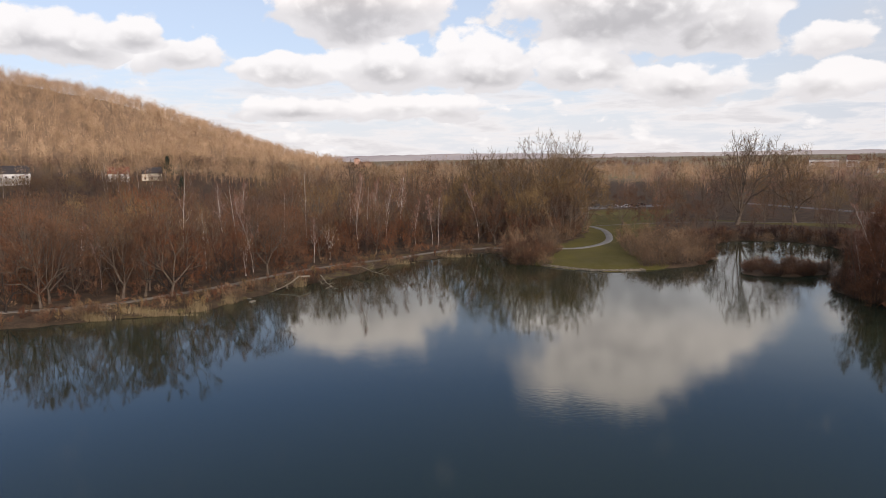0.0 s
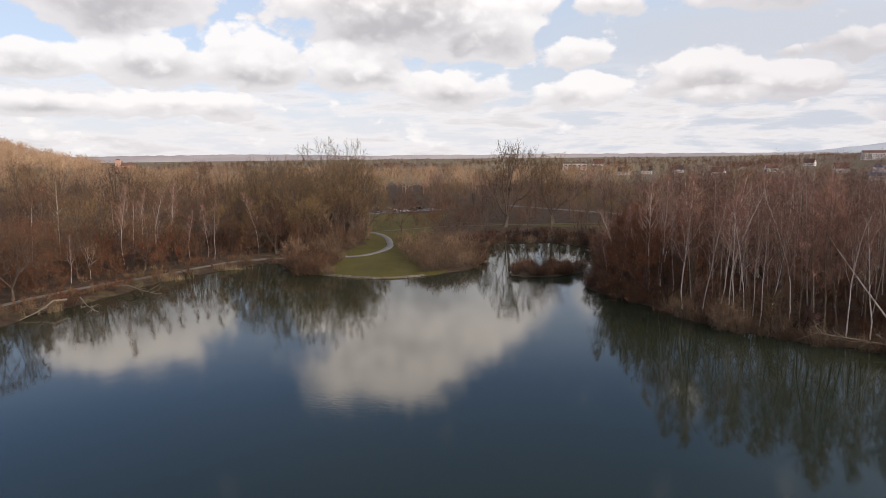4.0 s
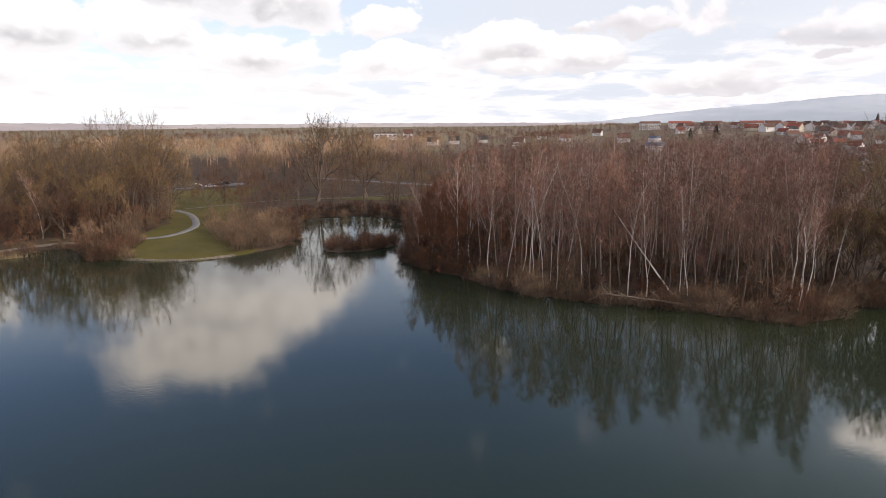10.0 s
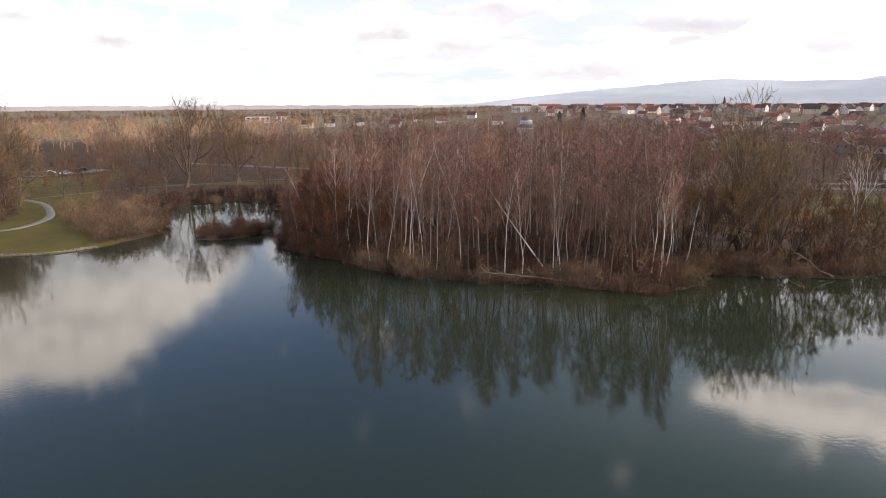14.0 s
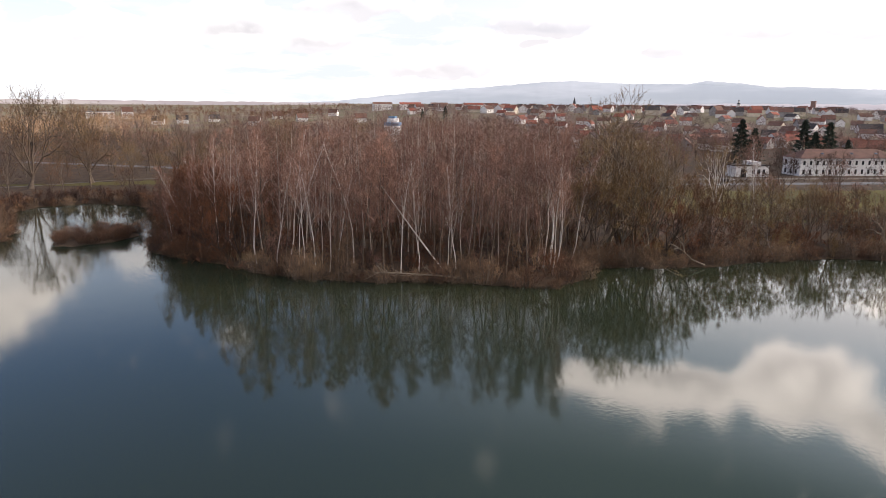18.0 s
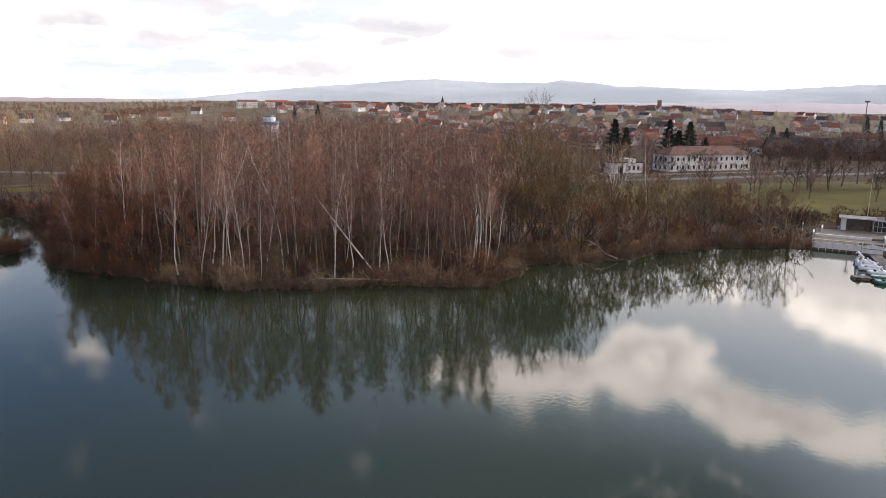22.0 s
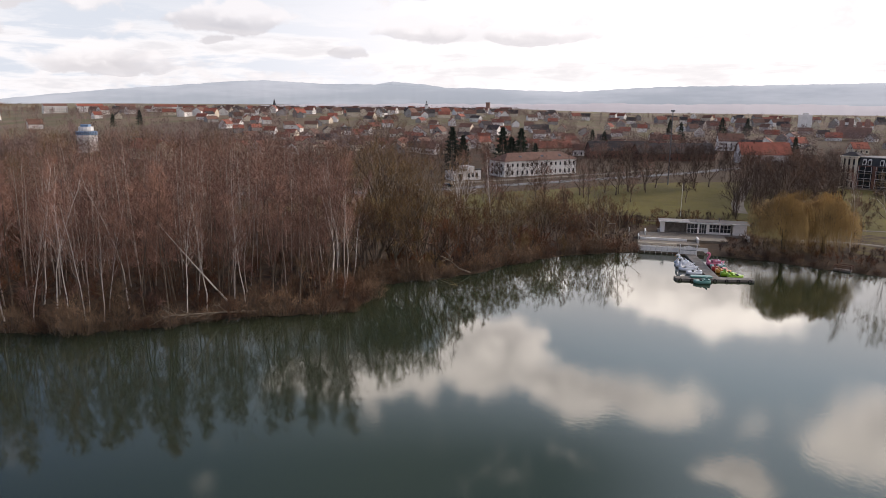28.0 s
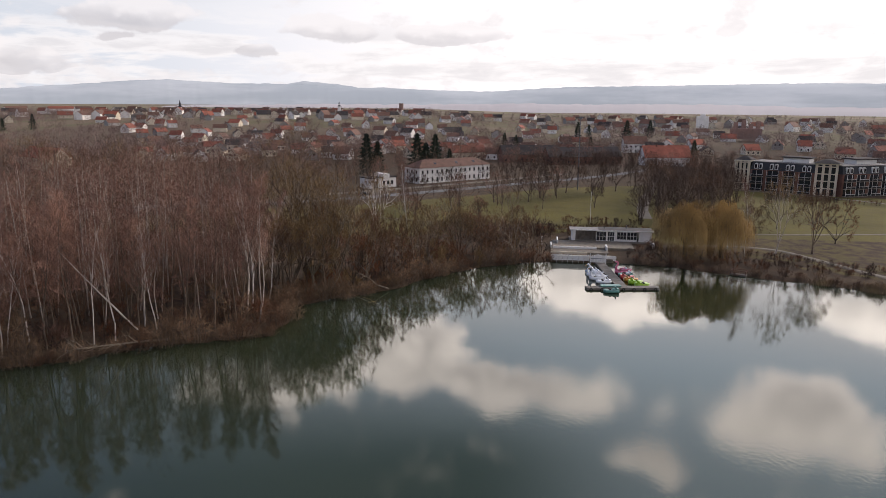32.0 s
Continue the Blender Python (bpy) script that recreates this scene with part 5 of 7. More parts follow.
for x, y, s in ((262, -6, 0.8), (270, -10, 0.85), (277, -16, 0.8), (268, 4, 0.8), (258, 8, 0.75), (250, 14, 0.7), (246, 22, 0.7), (236, 30, 0.7), (284, -24, 0.8), (228, -4, 0.42), (240, 18, 0.75), (262, 14, 0.8), (226, 44, 0.65), (216, 54, 0.6), (206, 66, 0.6)):
    plant("round", x, y, s * 1.7, group="park trees by the road", twig="hedge")
park = []
for x, y in scatter([(196, -12), (300, -34), (300, -64), (250, -56), (205, -38), (190, -24)], 5.0, rng, 900, avoid=[(208, -18, 4), (216, -19, 4), (224, -19.5, 4), (230, -20, 4), (240, -22, 4), (252, -24, 4), (262, -26, 4), (285, -31, 4)]):
    park.append(("mid", rng.choice(["twig_brown", "hedge", "hedge"]), x, y, rng.uniform(0.8, 1.2)))
    park.append(("brush", "hedge", x, y, rng.uniform(0.8, 1.3)))
for x, y in scatter([(176, -26), (184, -10), (186, 20), (178, 48), (163, 30), (165, 15), (175.5, 10), (175.5, -16)], 2.7, rng, 1600):
    park.append(("brush", rng.choice(["twig_brown", "hedge", "hedge"]), x, y, rng.uniform(0.7, 1.05)))
for x, y in scatter([(152, -4), (150, -14), (147, -24), (143, -34), (150, -36), (160, -26), (166, -16), (159, -8)], 2.2, rng, 1200):
    park.append(("brush", rng.choice(["twig_rust", "hedge", "hedge"]), x, y, rng.uniform(0.4, 0.75)))
for x, y in scatter([(205, 60), (230, 100), (300, 60), (420, -40), (500, -20), (420, 120), (330, 200), (250, 190), (200, 130)], 9.4, rng, 4000,
                    keep=lambda x, y: not in_poly(x, y, [(256, 86), (330, 12), (322, 4), (246, 74), (204, 122)]) and not in_poly(x, y, LAWN_NORTH)):
    park.append(("far", rng.choice(["twig_red", "twig_red", "twig_brown", "hedge"]), x, y, rng.uniform(0.55, 0.95)))
for x, y in scatter([(300, 20), (345, -10), (420, -80), (420, -140), (310, -140), (300, -60), (310, -30)], 9.4, rng, 2500):
    park.append(("far", rng.choice(["twig_red", "twig_brown", "hedge"]), x, y, rng.uniform(0.5, 0.8)))
for x, y in scatter([(180, 60), (205, 60), (240, 22), (262, -2), (200, 22), (186, 30)], 11.0, rng, 300):
    park.append(("mid", "twig_red", x, y, rng.uniform(0.6, 1.1)))
for (x0, y0), (x1, y1), step_m, s0, s1 in (((181, -16), (181, 24), 1.3, 0.6, 0.8), ((176, 12), (166, 34), 1.3, 0.8, 1.2), ((196, -12), (198, 8), 1.6, 0.5, 0.8), ((196, -25), (186, -44), 1.6, 0.4, 0.7),
                                             ((156, -38), (145, -60), 0.7, 0.25, 0.55), ((150, -34), (141, -54), 0.7, 0.3, 0.6), ((270, -70), (250, -108), 2.0, 0.4, 0.8), ((163, -14), (156, -40), 1.1, 0.35, 0.6)):
    n = int(math.hypot(x1 - x0, y1 - y0) / step_m)
    for k in range(n):
        t = (k + rng.random()) / n
        park.append(("brush", rng.choice(["hedge", "hedge", "twig_rust"]), x0 + (x1 - x0) * t + rng.uniform(-1.2, 1.2), y0 + (y1 - y0) * t + rng.uniform(-1, 1), rng.uniform(s0, s1)))
wood("park_wood", "reddish bare park trees and hedges", park)
for x, y in shore_points(42, 47, 2.0, 0.6, rng):
    if not -6 < y < 14:
        plant(rng.choice(["shrub", "shrub_red"]), x, y, rng.uniform(0.35, 0.7), group="shrubs on the south bank")

# ---------------------------------------------------------------- woods too far to count
def far_wood(name, spots, mat, label, h=16, blades=46, width=0.35, reach=1.0):
    V, F = [], []
    rng = random.Random(len(spots))
    for x, y in spots:
        z, hh = gz(x, y), h * rng.uniform(0.75, 1.15)
        V += [Vector((x - 0.2, y, z)), Vector((x + 0.2, y, z)), Vector((x, y, z + hh * 0.8))]
        F.append((len(V) - 3, len(V) - 2, len(V) - 1))
        for _ in range(blades):
            d = rand_dir(rng, 0.1)
            q = Vector((x, y, z + hh * 0.52)) + Vector((d.x * hh * 0.25, d.y * hh * 0.25, d.z * hh * 0.38)) * rng.random() ** 0.5
            e = (d + rand_dir(rng, 0.5)).normalized()
            s = e.cross(rand_dir(rng)).normalized() * width * rng.uniform(0.5, 1.2)
            V += [q + s, q - s, q + e * hh * reach * rng.uniform(0.09, 0.18)]
            F.append((len(V) - 3, len(V) - 2, len(V) - 1))
    tagged(new(name, mesh_of(name, V, F, mat)), label, "wood", kind="stuff")


rng = random.Random(21)


def clumped(count, a0, a1, r0, r1, size, keep=lambda a, r: True):
    """Places in clumps over a sector, by azimuth and distance."""
    out = []
    while len(out) < count:
        a, r = rng.uniform(a0, a1), r0 * (r1 / r0) ** rng.random()
        if not keep(a, r):
            continue
        for _ in range(rng.randint(3, 16)):
            x, y = r * math.sin(radians(a)) + rng.gauss(0, size), r * math.cos(radians(a)) + rng.gauss(0, size)
            out.append((x, y))
    return out


spots = []
while len(spots) < 2300:
    u, v = rng.uniform(-0.35, 1.15), rng.uniform(-40, 300)
    x = HILL_A[0] + u * 300 + v * 0.862
    y = HILL_A[1] + u * 510 - v * 0.507
    if gz(x, y) > 9 and math.degrees(math.atan2(x, y)) > -44:
        spots.append((x, y))
for _ in range(420):
    u, v = rng.uniform(-0.3, 1.1), rng.uniform(-22, 26)
    spots.append((HILL_A[0] + u * 300 + v * 0.862, HILL_A[1] + u * 510 - v * 0.507))
far_wood("hill_wood", spots, M["twig_tan_sunlit"], "tan winter wood covering the hillside, sunlight put into its colour", 20, 96, 0.24, 0.6)
far_wood("valley_wood", clumped(1500, -42, 30, 430, 950, 14, lambda a, r: not (a > -6 and r < 460)), M["twig_fawn_sunlit"], "winter woods beyond the park, sunlight put into their fawn colour", 15, 60, 0.20)
far_wood("distant_wood", clumped(2400, -26, 46, 900, 3200, 24), M["twig_brown"], "distant winter woods in the valley", 12, 34, 0.34)
far_wood("town_wood", clumped(3900, 34, 122, 400, 1800, 22, lambda a, r: not (a > 76 and r < 440)), M["twig_grey_hazy"], "bare trees between the houses of the town, haze put into their colour", 12, 80, 0.14, 0.8)


# ---------------------------------------------------------------- buildings
def gable(w, d, h, rise, over=0.4):
    """Roof of a house, ridge along x, as a slab with thickness."""
    bm = bmesh.new()
    y, t = d / 2 + over, 0.22
    x = w / 2 + over
    low = h - over * rise / (d / 2)
    prof = [(-y, low), (0, h + rise), (y, low), (y, low + t), (0, h + rise + t), (-y, low + t)]
    a = [bm.verts.new((-x, p[0], p[1])) for p in prof]
    b = [bm.verts.new((x, p[0], p[1])) for p in prof]
    for i in range(6):
        j = (i + 1) % 6
        bm.faces.new((a[i], a[j], b[j], b[i]))
    for e in (a, b):
        bm.faces.new((e[0], e[1], e[4], e[5])), bm.faces.new((e[1], e[2], e[3], e[4]))
    bmesh.ops.recalc_face_normals(bm, faces=bm.faces)
    return bm


def gable_walls(w, d, h, rise):
    bm = bmesh.new()
    prof = [(-d / 2, -1.0), (d / 2, -1.0), (d / 2, h), (0, h + rise), (-d / 2, h)]
    a = [bm.verts.new((-w / 2, p[0], p[1])) for p in prof]
    b = [bm.verts.new((w / 2, p[0], p[1])) for p in prof]
    bm.faces.new(a), bm.faces.new(b)
    for i in range(5):
        j = (i + 1) % 5
        bm.faces.new((a[i], a[j], b[j], b[i]))
    bmesh.ops.recalc_face_normals(bm, faces=bm.faces)
    return bm


def shared(bm, name, mat):
    me = bpy.data.meshes.new(name)
    bm.to_mesh(me)
    bm.free()
    me.materials.append(mat)
    return me


WINDOW = shared(boxed(-0.5, 0.5, -0.05, 0.05, -0.65, 0.65), "window", M["pane"])
CHIMNEY = shared(boxed(-0.3, 0.3, -0.3, 0.3, -0.8, 0.9, 0.03), "chimney", M["brick"])


def house(x, y, turn, w, d, h, rise, walls, roof, label, group="", windows=True, z=None, chimney=True):
    """A gabled house; its ridge lies along its own x."""
    t = thing("house", pose(x, y, gz(x, y) if z is None else z, 0, 0, turn), label, "house", group)
    body = part("wall", gable_walls(w, d, h, rise), M[walls], t)
    r = part("roof", gable(w, d, h, rise), M[roof], t)
    if chimney:
        part("chimney", CHIMNEY, None, r, m=Matrix.Translation((w * 0.2, 0.6, h + rise)))
    if windows:
        n = max(2, int(w / 3.2))
        for side in (-1, 1):
            for level in range(max(1, int(h / 2.7))):
                for k in range(n):
                    part("window", WINDOW, None, body, m=Matrix.Translation(((k + 0.5) * w / n - w / 2, side * d / 2, 1.5 + 2.8 * level)))
        for side in (-1, 1):
            for k in (-1, 1):
                part("window", WINDOW, None, body, m=Matrix.Translation((side * w / 2, k * d * 0.2, min(h, 4.3))) @ pose(0, 0, 0, 0, 0, 90))
    return t


rng = random.Random(5)
taken = []
FAR_TOWN = 990.0
ROOFS = [("roof_red", "red tiled"), ("roof_red", "red tiled"), ("roof_brown", "brown tiled"), ("roof_brown", "brown tiled"), ("roof_dark", "dark slate")]
WALLS = [("white_wall", "white"), ("white_wall", "white"), ("cream_wall", "cream"), ("grey_wall", "grey")]
more = []
for _ in range(5000):
    a, r = rng.uniform(48, 120) if rng.random() < 0.6 else rng.uniform(55, 84), 430 * (1500 / 430) ** rng.random()
    if a < 57 and r < 800 or a > 100 and r < 470:
        continue
    x, y = r * math.sin(radians(a)), r * math.cos(radians(a))
    if any(math.hypot(x - p, y - q) < 11 + r * 0.008 for p, q in taken) or len(taken) > 430:
        continue
    taken.append((x, y))
    rm, rn = rng.choice(ROOFS)
    wm, wn = rng.choice(WALLS)
    big = 0.85 + 0.3 * (r > 900)
    if r > FAR_TOWN:
        more.append((x, y, -a + rng.choice([0, 90, 30, -30]), rng.uniform(11, 17), 10.5, rng.uniform(4, 6.5), 4.6, wm, rm))
        continue
    house(x, y, -a + rng.choice([0, 90, 0, 90, 30, 60, -30]) + rng.uniform(-8, 8), rng.uniform(10, 15) * big, rng.uniform(8.5, 10.5) * big, rng.uniform(3.2, 5.6) * big, rng.uniform(3.2, 4.6) * big,
          wm, rm, f"{wn} town house with a {rn} gable roof", "houses of the town", windows=r < 640)

# the farthest roofs of the town, too many to count
V, F, slots, mats = [], [], [], []
for x, y, turn, w, d, h, rise, wm, rm in more:
    m = pose(x, y, gz(x, y), 0, 0, turn)
    for bm, key in ((gable_walls(w, d, h, rise), wm), (gable(w, d, h, rise), rm)):
        if key not in mats:
            mats.append(key)
        bm.verts.index_update()
        start = len(V)
        V += [m @ v.co for v in bm.verts]
        for f in bm.faces:
            F.append([v.index + start for v in f.verts])
            slots.append(mats.index(key))
        bm.free()
me = mesh_of("far_town", V, F)
for key in mats:
    me.materials.append(M[key])
me.polygons.foreach_set("material_index", slots)
tagged(new("far_town", me), "far white and grey houses with red and dark roofs", "houses", kind="stuff")

# ---------------------------------------------------------------- landmarks of the town
def cone(r0, r1, h, n=8, z=0.0, turn=0.0):
    bm = bmesh.new()
    bmesh.ops.create_cone(bm, cap_ends=True, segments=n, radius1=r0, radius2=r1, depth=h, matrix=Matrix.Translation((0, 0, z + h / 2)) @ Matrix.Rotation(turn, 4, "Z"))
    return bm


def at_dir(az, r):
    return r * math.sin(radians(az)), r * math.cos(radians(az))


x, y = at_dir(61.4, 1200)
church = thing("church", pose(x, y, 14.5, 0, 0, 20), "white church with a red roof and a slim slate spire", "church")
part("nave", gable_walls(24, 11, 6.5, 5), M["white_wall"], church)
part("roof", gable(24, 11, 6.5, 5), M["roof_red"], church)
part("tower", boxed(11, 16, -2.5, 2.5, -1, 11), M["white_wall"], church)
part("spire", cone(2.9, 0.15, 11, 8), M["slate"], church, "slate spire", Matrix.Translation((13.5, 0, 11)))
for k in range(5):
    part("window", boxed(-0.5, 0.5, -0.06, 0.06, -1.4, 1.4), M["pane"], church, m=Matrix.Translation((-9 + 4 * k, 5.5, 3.6)))
x, y = at_dir(73.5, 1400)
clock = thing("clock_tower", pose(x, y, 10, 0, 0, 10), "white town tower with a dark curved cap", "tower")
part("shaft", boxed(-3, 3, -3, 3, -2, 17), M["white_wall"], clock)
part("cap", cone(3.6, 1.4, 3, 8), M["slate"], clock, "slate cap", Matrix.Translation((0, 0, 17)))
part("lantern", cone(1.3, 1.3, 2.2, 8), M["white_wall"], clock, m=Matrix.Translation((0, 0, 20)))
part("finial", cone(1.5, 0.1, 4, 8), M["slate"], clock, m=Matrix.Translation((0, 0, 22.2)))
x, y = at_dir(78.4, 1400)
keep_tower = thing("brick_tower", pose(x, y, 12, 0, 0, 0), "square dull brick tower above the roofs", "tower")
part("shaft", boxed(-3.6, 3.6, -3.6, 3.6, -2, 20), M["brick_dull"], keep_tower)
part("parapet", boxed(-4.0, 4.0, -4.0, 4.0, 20, 21.6), M["brick_dull"], keep_tower)
for k in (-1.6, 1.6):
    part("window", boxed(-0.6, 0.6, -3.7, 3.7, 15, 18), M["pane"], keep_tower, m=Matrix.Translation((k, 0, 0)))
x, y = at_dir(-9.3, 1500)
brick_church = thing("church", pose(x, y, 2, 0, 0, 0), "far pale brick church tower among the woods", "church")
part("tower", boxed(-5, 5, -4.5, 4.5, -1, 20), M["brick_pale"], brick_church)
part("tower_roof", cone(6.6, 2.0, 2.2, 4, 20, math.pi / 4), M["roof_brown"], brick_church)
part("nave", gable_walls(26, 12, 9, 5), M["brick_pale"], brick_church, m=Matrix.Translation((17, 0, 0)))
part("roof", gable(26, 12, 9, 5), M["roof_brown"], brick_church, m=Matrix.Translation((17, 0, 0)))

# white blocks of flats with red roofs along the ridge
for k, (a, r, w) in enumerate(((46.4, 1300, 34), (48.6, 1290, 38), (50.9, 1280, 30), (53.6, 1240, 34), (55.0, 1260, 24))):
    x, y = at_dir(a, r)
    house(x, y, -a + 12 - 5 * (k % 2), w, 13, 13.0, 3.4, "white_wall", "roof_red" if k % 2 else "roof_brown", "long white block of flats with a red roof on the ridge", "white blocks of flats", windows=True, z=9.5)
# houses seen one by one
for x, y, turn, w, d, h, rise, wm, rm, label in (
        (-224, 441, 25, 12, 9, 5.0, 3.8, "white_wall", "roof_red", "white house with a bright red roof under the hill"),
        (-207, 450, 25, 12, 9, 4.8, 3.4, "cream_wall", "roof_dark", "cream house with a dark roof under the hill"),
        (-270, 405, 40, 18, 11, 6.5, 4.2, "white_wall", "roof_dark", "white house half hidden by birches"),
        (319, 262, 62, 30, 11, 6.0, 4.6, "cream_wall", "roof_red", "long house with a large red tiled roof"),
        (352, 230, 40, 12, 9, 5.2, 4.0, "cream_wall", "roof_red", "green grey house with a red hipped roof"),
        (405, -56, 100, 26, 13, 5.0, 6.0, "white_wall", "roof_red", "low house with a broad red tiled roof"),
        (408, -10, 110, 44, 12, 4.5, 5.0, "brick", "roof_dark", "long dark barn with a slate roof"),
        (420, 20, 108, 36, 12, 4.5, 5.0, "brick", "roof_dark", "long dark shed with a slate roof"),
        (505, -52, 95, 16, 10, 6.5, 4.6, "white_wall", "roof_brown", "white gabled house with a brown roof"),
        (430, 60, 120, 24, 11, 4.5, 3.8, "cream_wall", "roof_red", "low house with a faded red roof")):
    house(x, y, turn, w, d, h, rise, wm, rm, label)
x, y = 459, 953
hall = thing("factory_hall", pose(x, y, 3.2, 0, 0, -25), "long white factory hall with a flat roof", "hall")
part("wall", boxed(-17, 17, -10, 10, -1, 8), M["white_wall"], hall)
part("roof", boxed(-17.4, 17.4, -10.4, 10.4, 8, 8.8), M["roof_felt"], hall)
for k in range(5):
    part("window", boxed(-2, 2, -10.1, -9.9, 4.5, 6), M["pane"], hall, m=Matrix.Translation((-13 + 6.5 * k, 0, 0)))
house(500, 960, -20, 14, 10, 9, 6, "white_wall", "roof_brown", "tall white gabled house beside the factory hall", z=2)
for a, r in ((29.5, 820), (31.2, 860), (33.5, 900), (36.4, 780), (38.2, 980), (40.0, 840), (42.5, 1000), (44.5, 760)):
    x, y = at_dir(a, r)
    house(x, y, -a + 20 * math.sin(a), 12, 9, 4.5, 4.5, "white_wall", "roof_dark" if int(a) % 2 else "roof_brown", "lone white gabled house beyond the woods", "lone houses", windows=False)
# dark works with chimneys, and the white silo
x, y = 664, -170
works = thing("old_works", pose(x, y, 6, 0, 0, 75) @ Matrix.Diagonal((0.6, 0.6, 0.6, 1)), "old dull brick works with stubby towers", "works")
part("body", boxed(-22, 22, -9, 9, -1, 15), M["brick_dull"], works)
part("front", boxed(-20, 2, -14, -9, -1, 11), M["concrete"], works)
for k, h in ((-16, 26), (-6, 22), (4, 27), (15, 24)):
    part("tower", boxed(k - 3.2, k + 3.2, -4, 4, 15, h), M["brick_dull"], works)
x, y = 868, -176
silo = thing("silo", pose(x, y, 9, 0, 0, 78) @ Matrix.Diagonal((0.5, 0.5, 0.55, 1)), "tall white silo block behind the town", "silo")
part("body", boxed(-14, 14, -8, 8, -1, 24), M["white_wall"], silo)
part("penthouse", boxed(-6, 6, -5, 5, 24, 28), M["white_wall"], silo)
# white tower with a blue cap behind the grove
tank = thing("water_tower", pose(352, 330, -2.5, 0, 0, 20) @ Matrix.Diagonal((1.4, 1.4, 1.1, 1)), "white tower with a blue capped top above the trees", "tower")
part("shaft", cone(4.3, 4.2, 14, 12, -1), M["white_wall"], tank)
part("cap", cone(4.3, 4.3, 2.0, 12), M["metal_blue"], tank, "blue band", Matrix.Translation((0, 0, 13)))
part("top", cone(3.0, 2.9, 2.4, 12), M["white_wall"], tank, m=Matrix.Translation((0, 0, 15)))
part("hatch", boxed(-1.6, 1.6, -1.6, 1.6, 17.4, 18.6), M["metal_blue"], tank)


# ---------------------------------------------------------------- the white house by the road
def long_house():
    ax, ay, bx, by = 287.0, 65.0, 316.0, 37.0
    L = math.hypot(bx - ax, by - ay)
    turn = math.degrees(math.atan2(by - ay, bx - ax))
    t = thing("station_house", pose(ax, ay, gz(ax, ay), 0, 0, turn), "long white two-storey house with a brown hipped roof beside the road", "house")
    D, H = 11.0, 6.6
    body = part("wall", boxed(0, L, 0, D, -1, H), M["white_wall"], t)
    bm = bmesh.new()
    lo = [bm.verts.new(p) for p in ((-0.6, -0.6, H), (L + 0.6, -0.6, H), (L + 0.6, D + 0.6, H), (-0.6, D + 0.6, H))]
    hi = [bm.verts.new(p) for p in ((D * 0.5, D / 2, H + 3.2), (L - D * 0.5, D / 2, H + 3.2))]
    for f in ((lo[0], lo[1], hi[1], hi[0]), (lo[1], lo[2], hi[1]), (lo[2], lo[3], hi[0], hi[1]), (lo[3], lo[0], hi[0]), (lo[3], lo[2], lo[1], lo[0])):
        bm.faces.new(f)
    roof = part("roof", bm, M["roof_brown"], t)
    for k in (0.25, 0.55, 0.8):
        part("skylight", boxed(-0.6, 0.6, -0.5, 0.5, -0.06, 0.06), M["pane"], roof, m=Matrix.Translation((L * k, D * 0.22, H + 1.62)) @ pose(0, 0, 0, 30, 0, 0))
    part("string_course", boxed(-0.03, L + 0.03, -0.04, 0, 3.2, 3.36), M["paint"], body)
    for level, (z, h) in enumerate(((1.6, 1.7), (4.9, 1.5))):
        for k in range(15):
            w = part("window", boxed(-0.42, 0.42, -0.05, 0.06, -h / 2, h / 2), M["pane"], body, m=Matrix.Translation((1.6 + k * (L - 3.2) / 14, -0.03, z)))
            part("sill", boxed(-0.62, 0.62, -0.14, -0.02, -h / 2 - 0.12, -h / 2), M["paint"], w)
        for k in range(3):
            part("window", boxed(-0.05, 0.06, -0.5, 0.5, -h / 2, h / 2), M["pane"], body, m=Matrix.Translation((-0.03, 2.2 + k * 3.3, z)))
    a = thing("annex", pose(266.5, 82, gz(266, 82), 0, 0, turn), "low white annex with an arched gate", "house")
    part("wall", boxed(0, 13, 0, 7, -1, 4.0), M["white_wall"], a)
    part("roof", boxed(-0.3, 13.3, -0.3, 7.3, 4.0, 4.35), M["roof_dark"], a)
    part("gate", boxed(2, 4.2, -0.06, 0.1, 0, 2.8), M["pane"], a, "dark gate")
    part("gable", boxed(6.2, 9.4, -0.5, 6.5, 4.0, 5.6), M["white_wall"], a)
    for k in (7, 9, 11):
        part("window", boxed(k - 0.5, k + 0.5, -0.06, 0.06, 1.2, 2.8), M["pane"], a)


long_house()


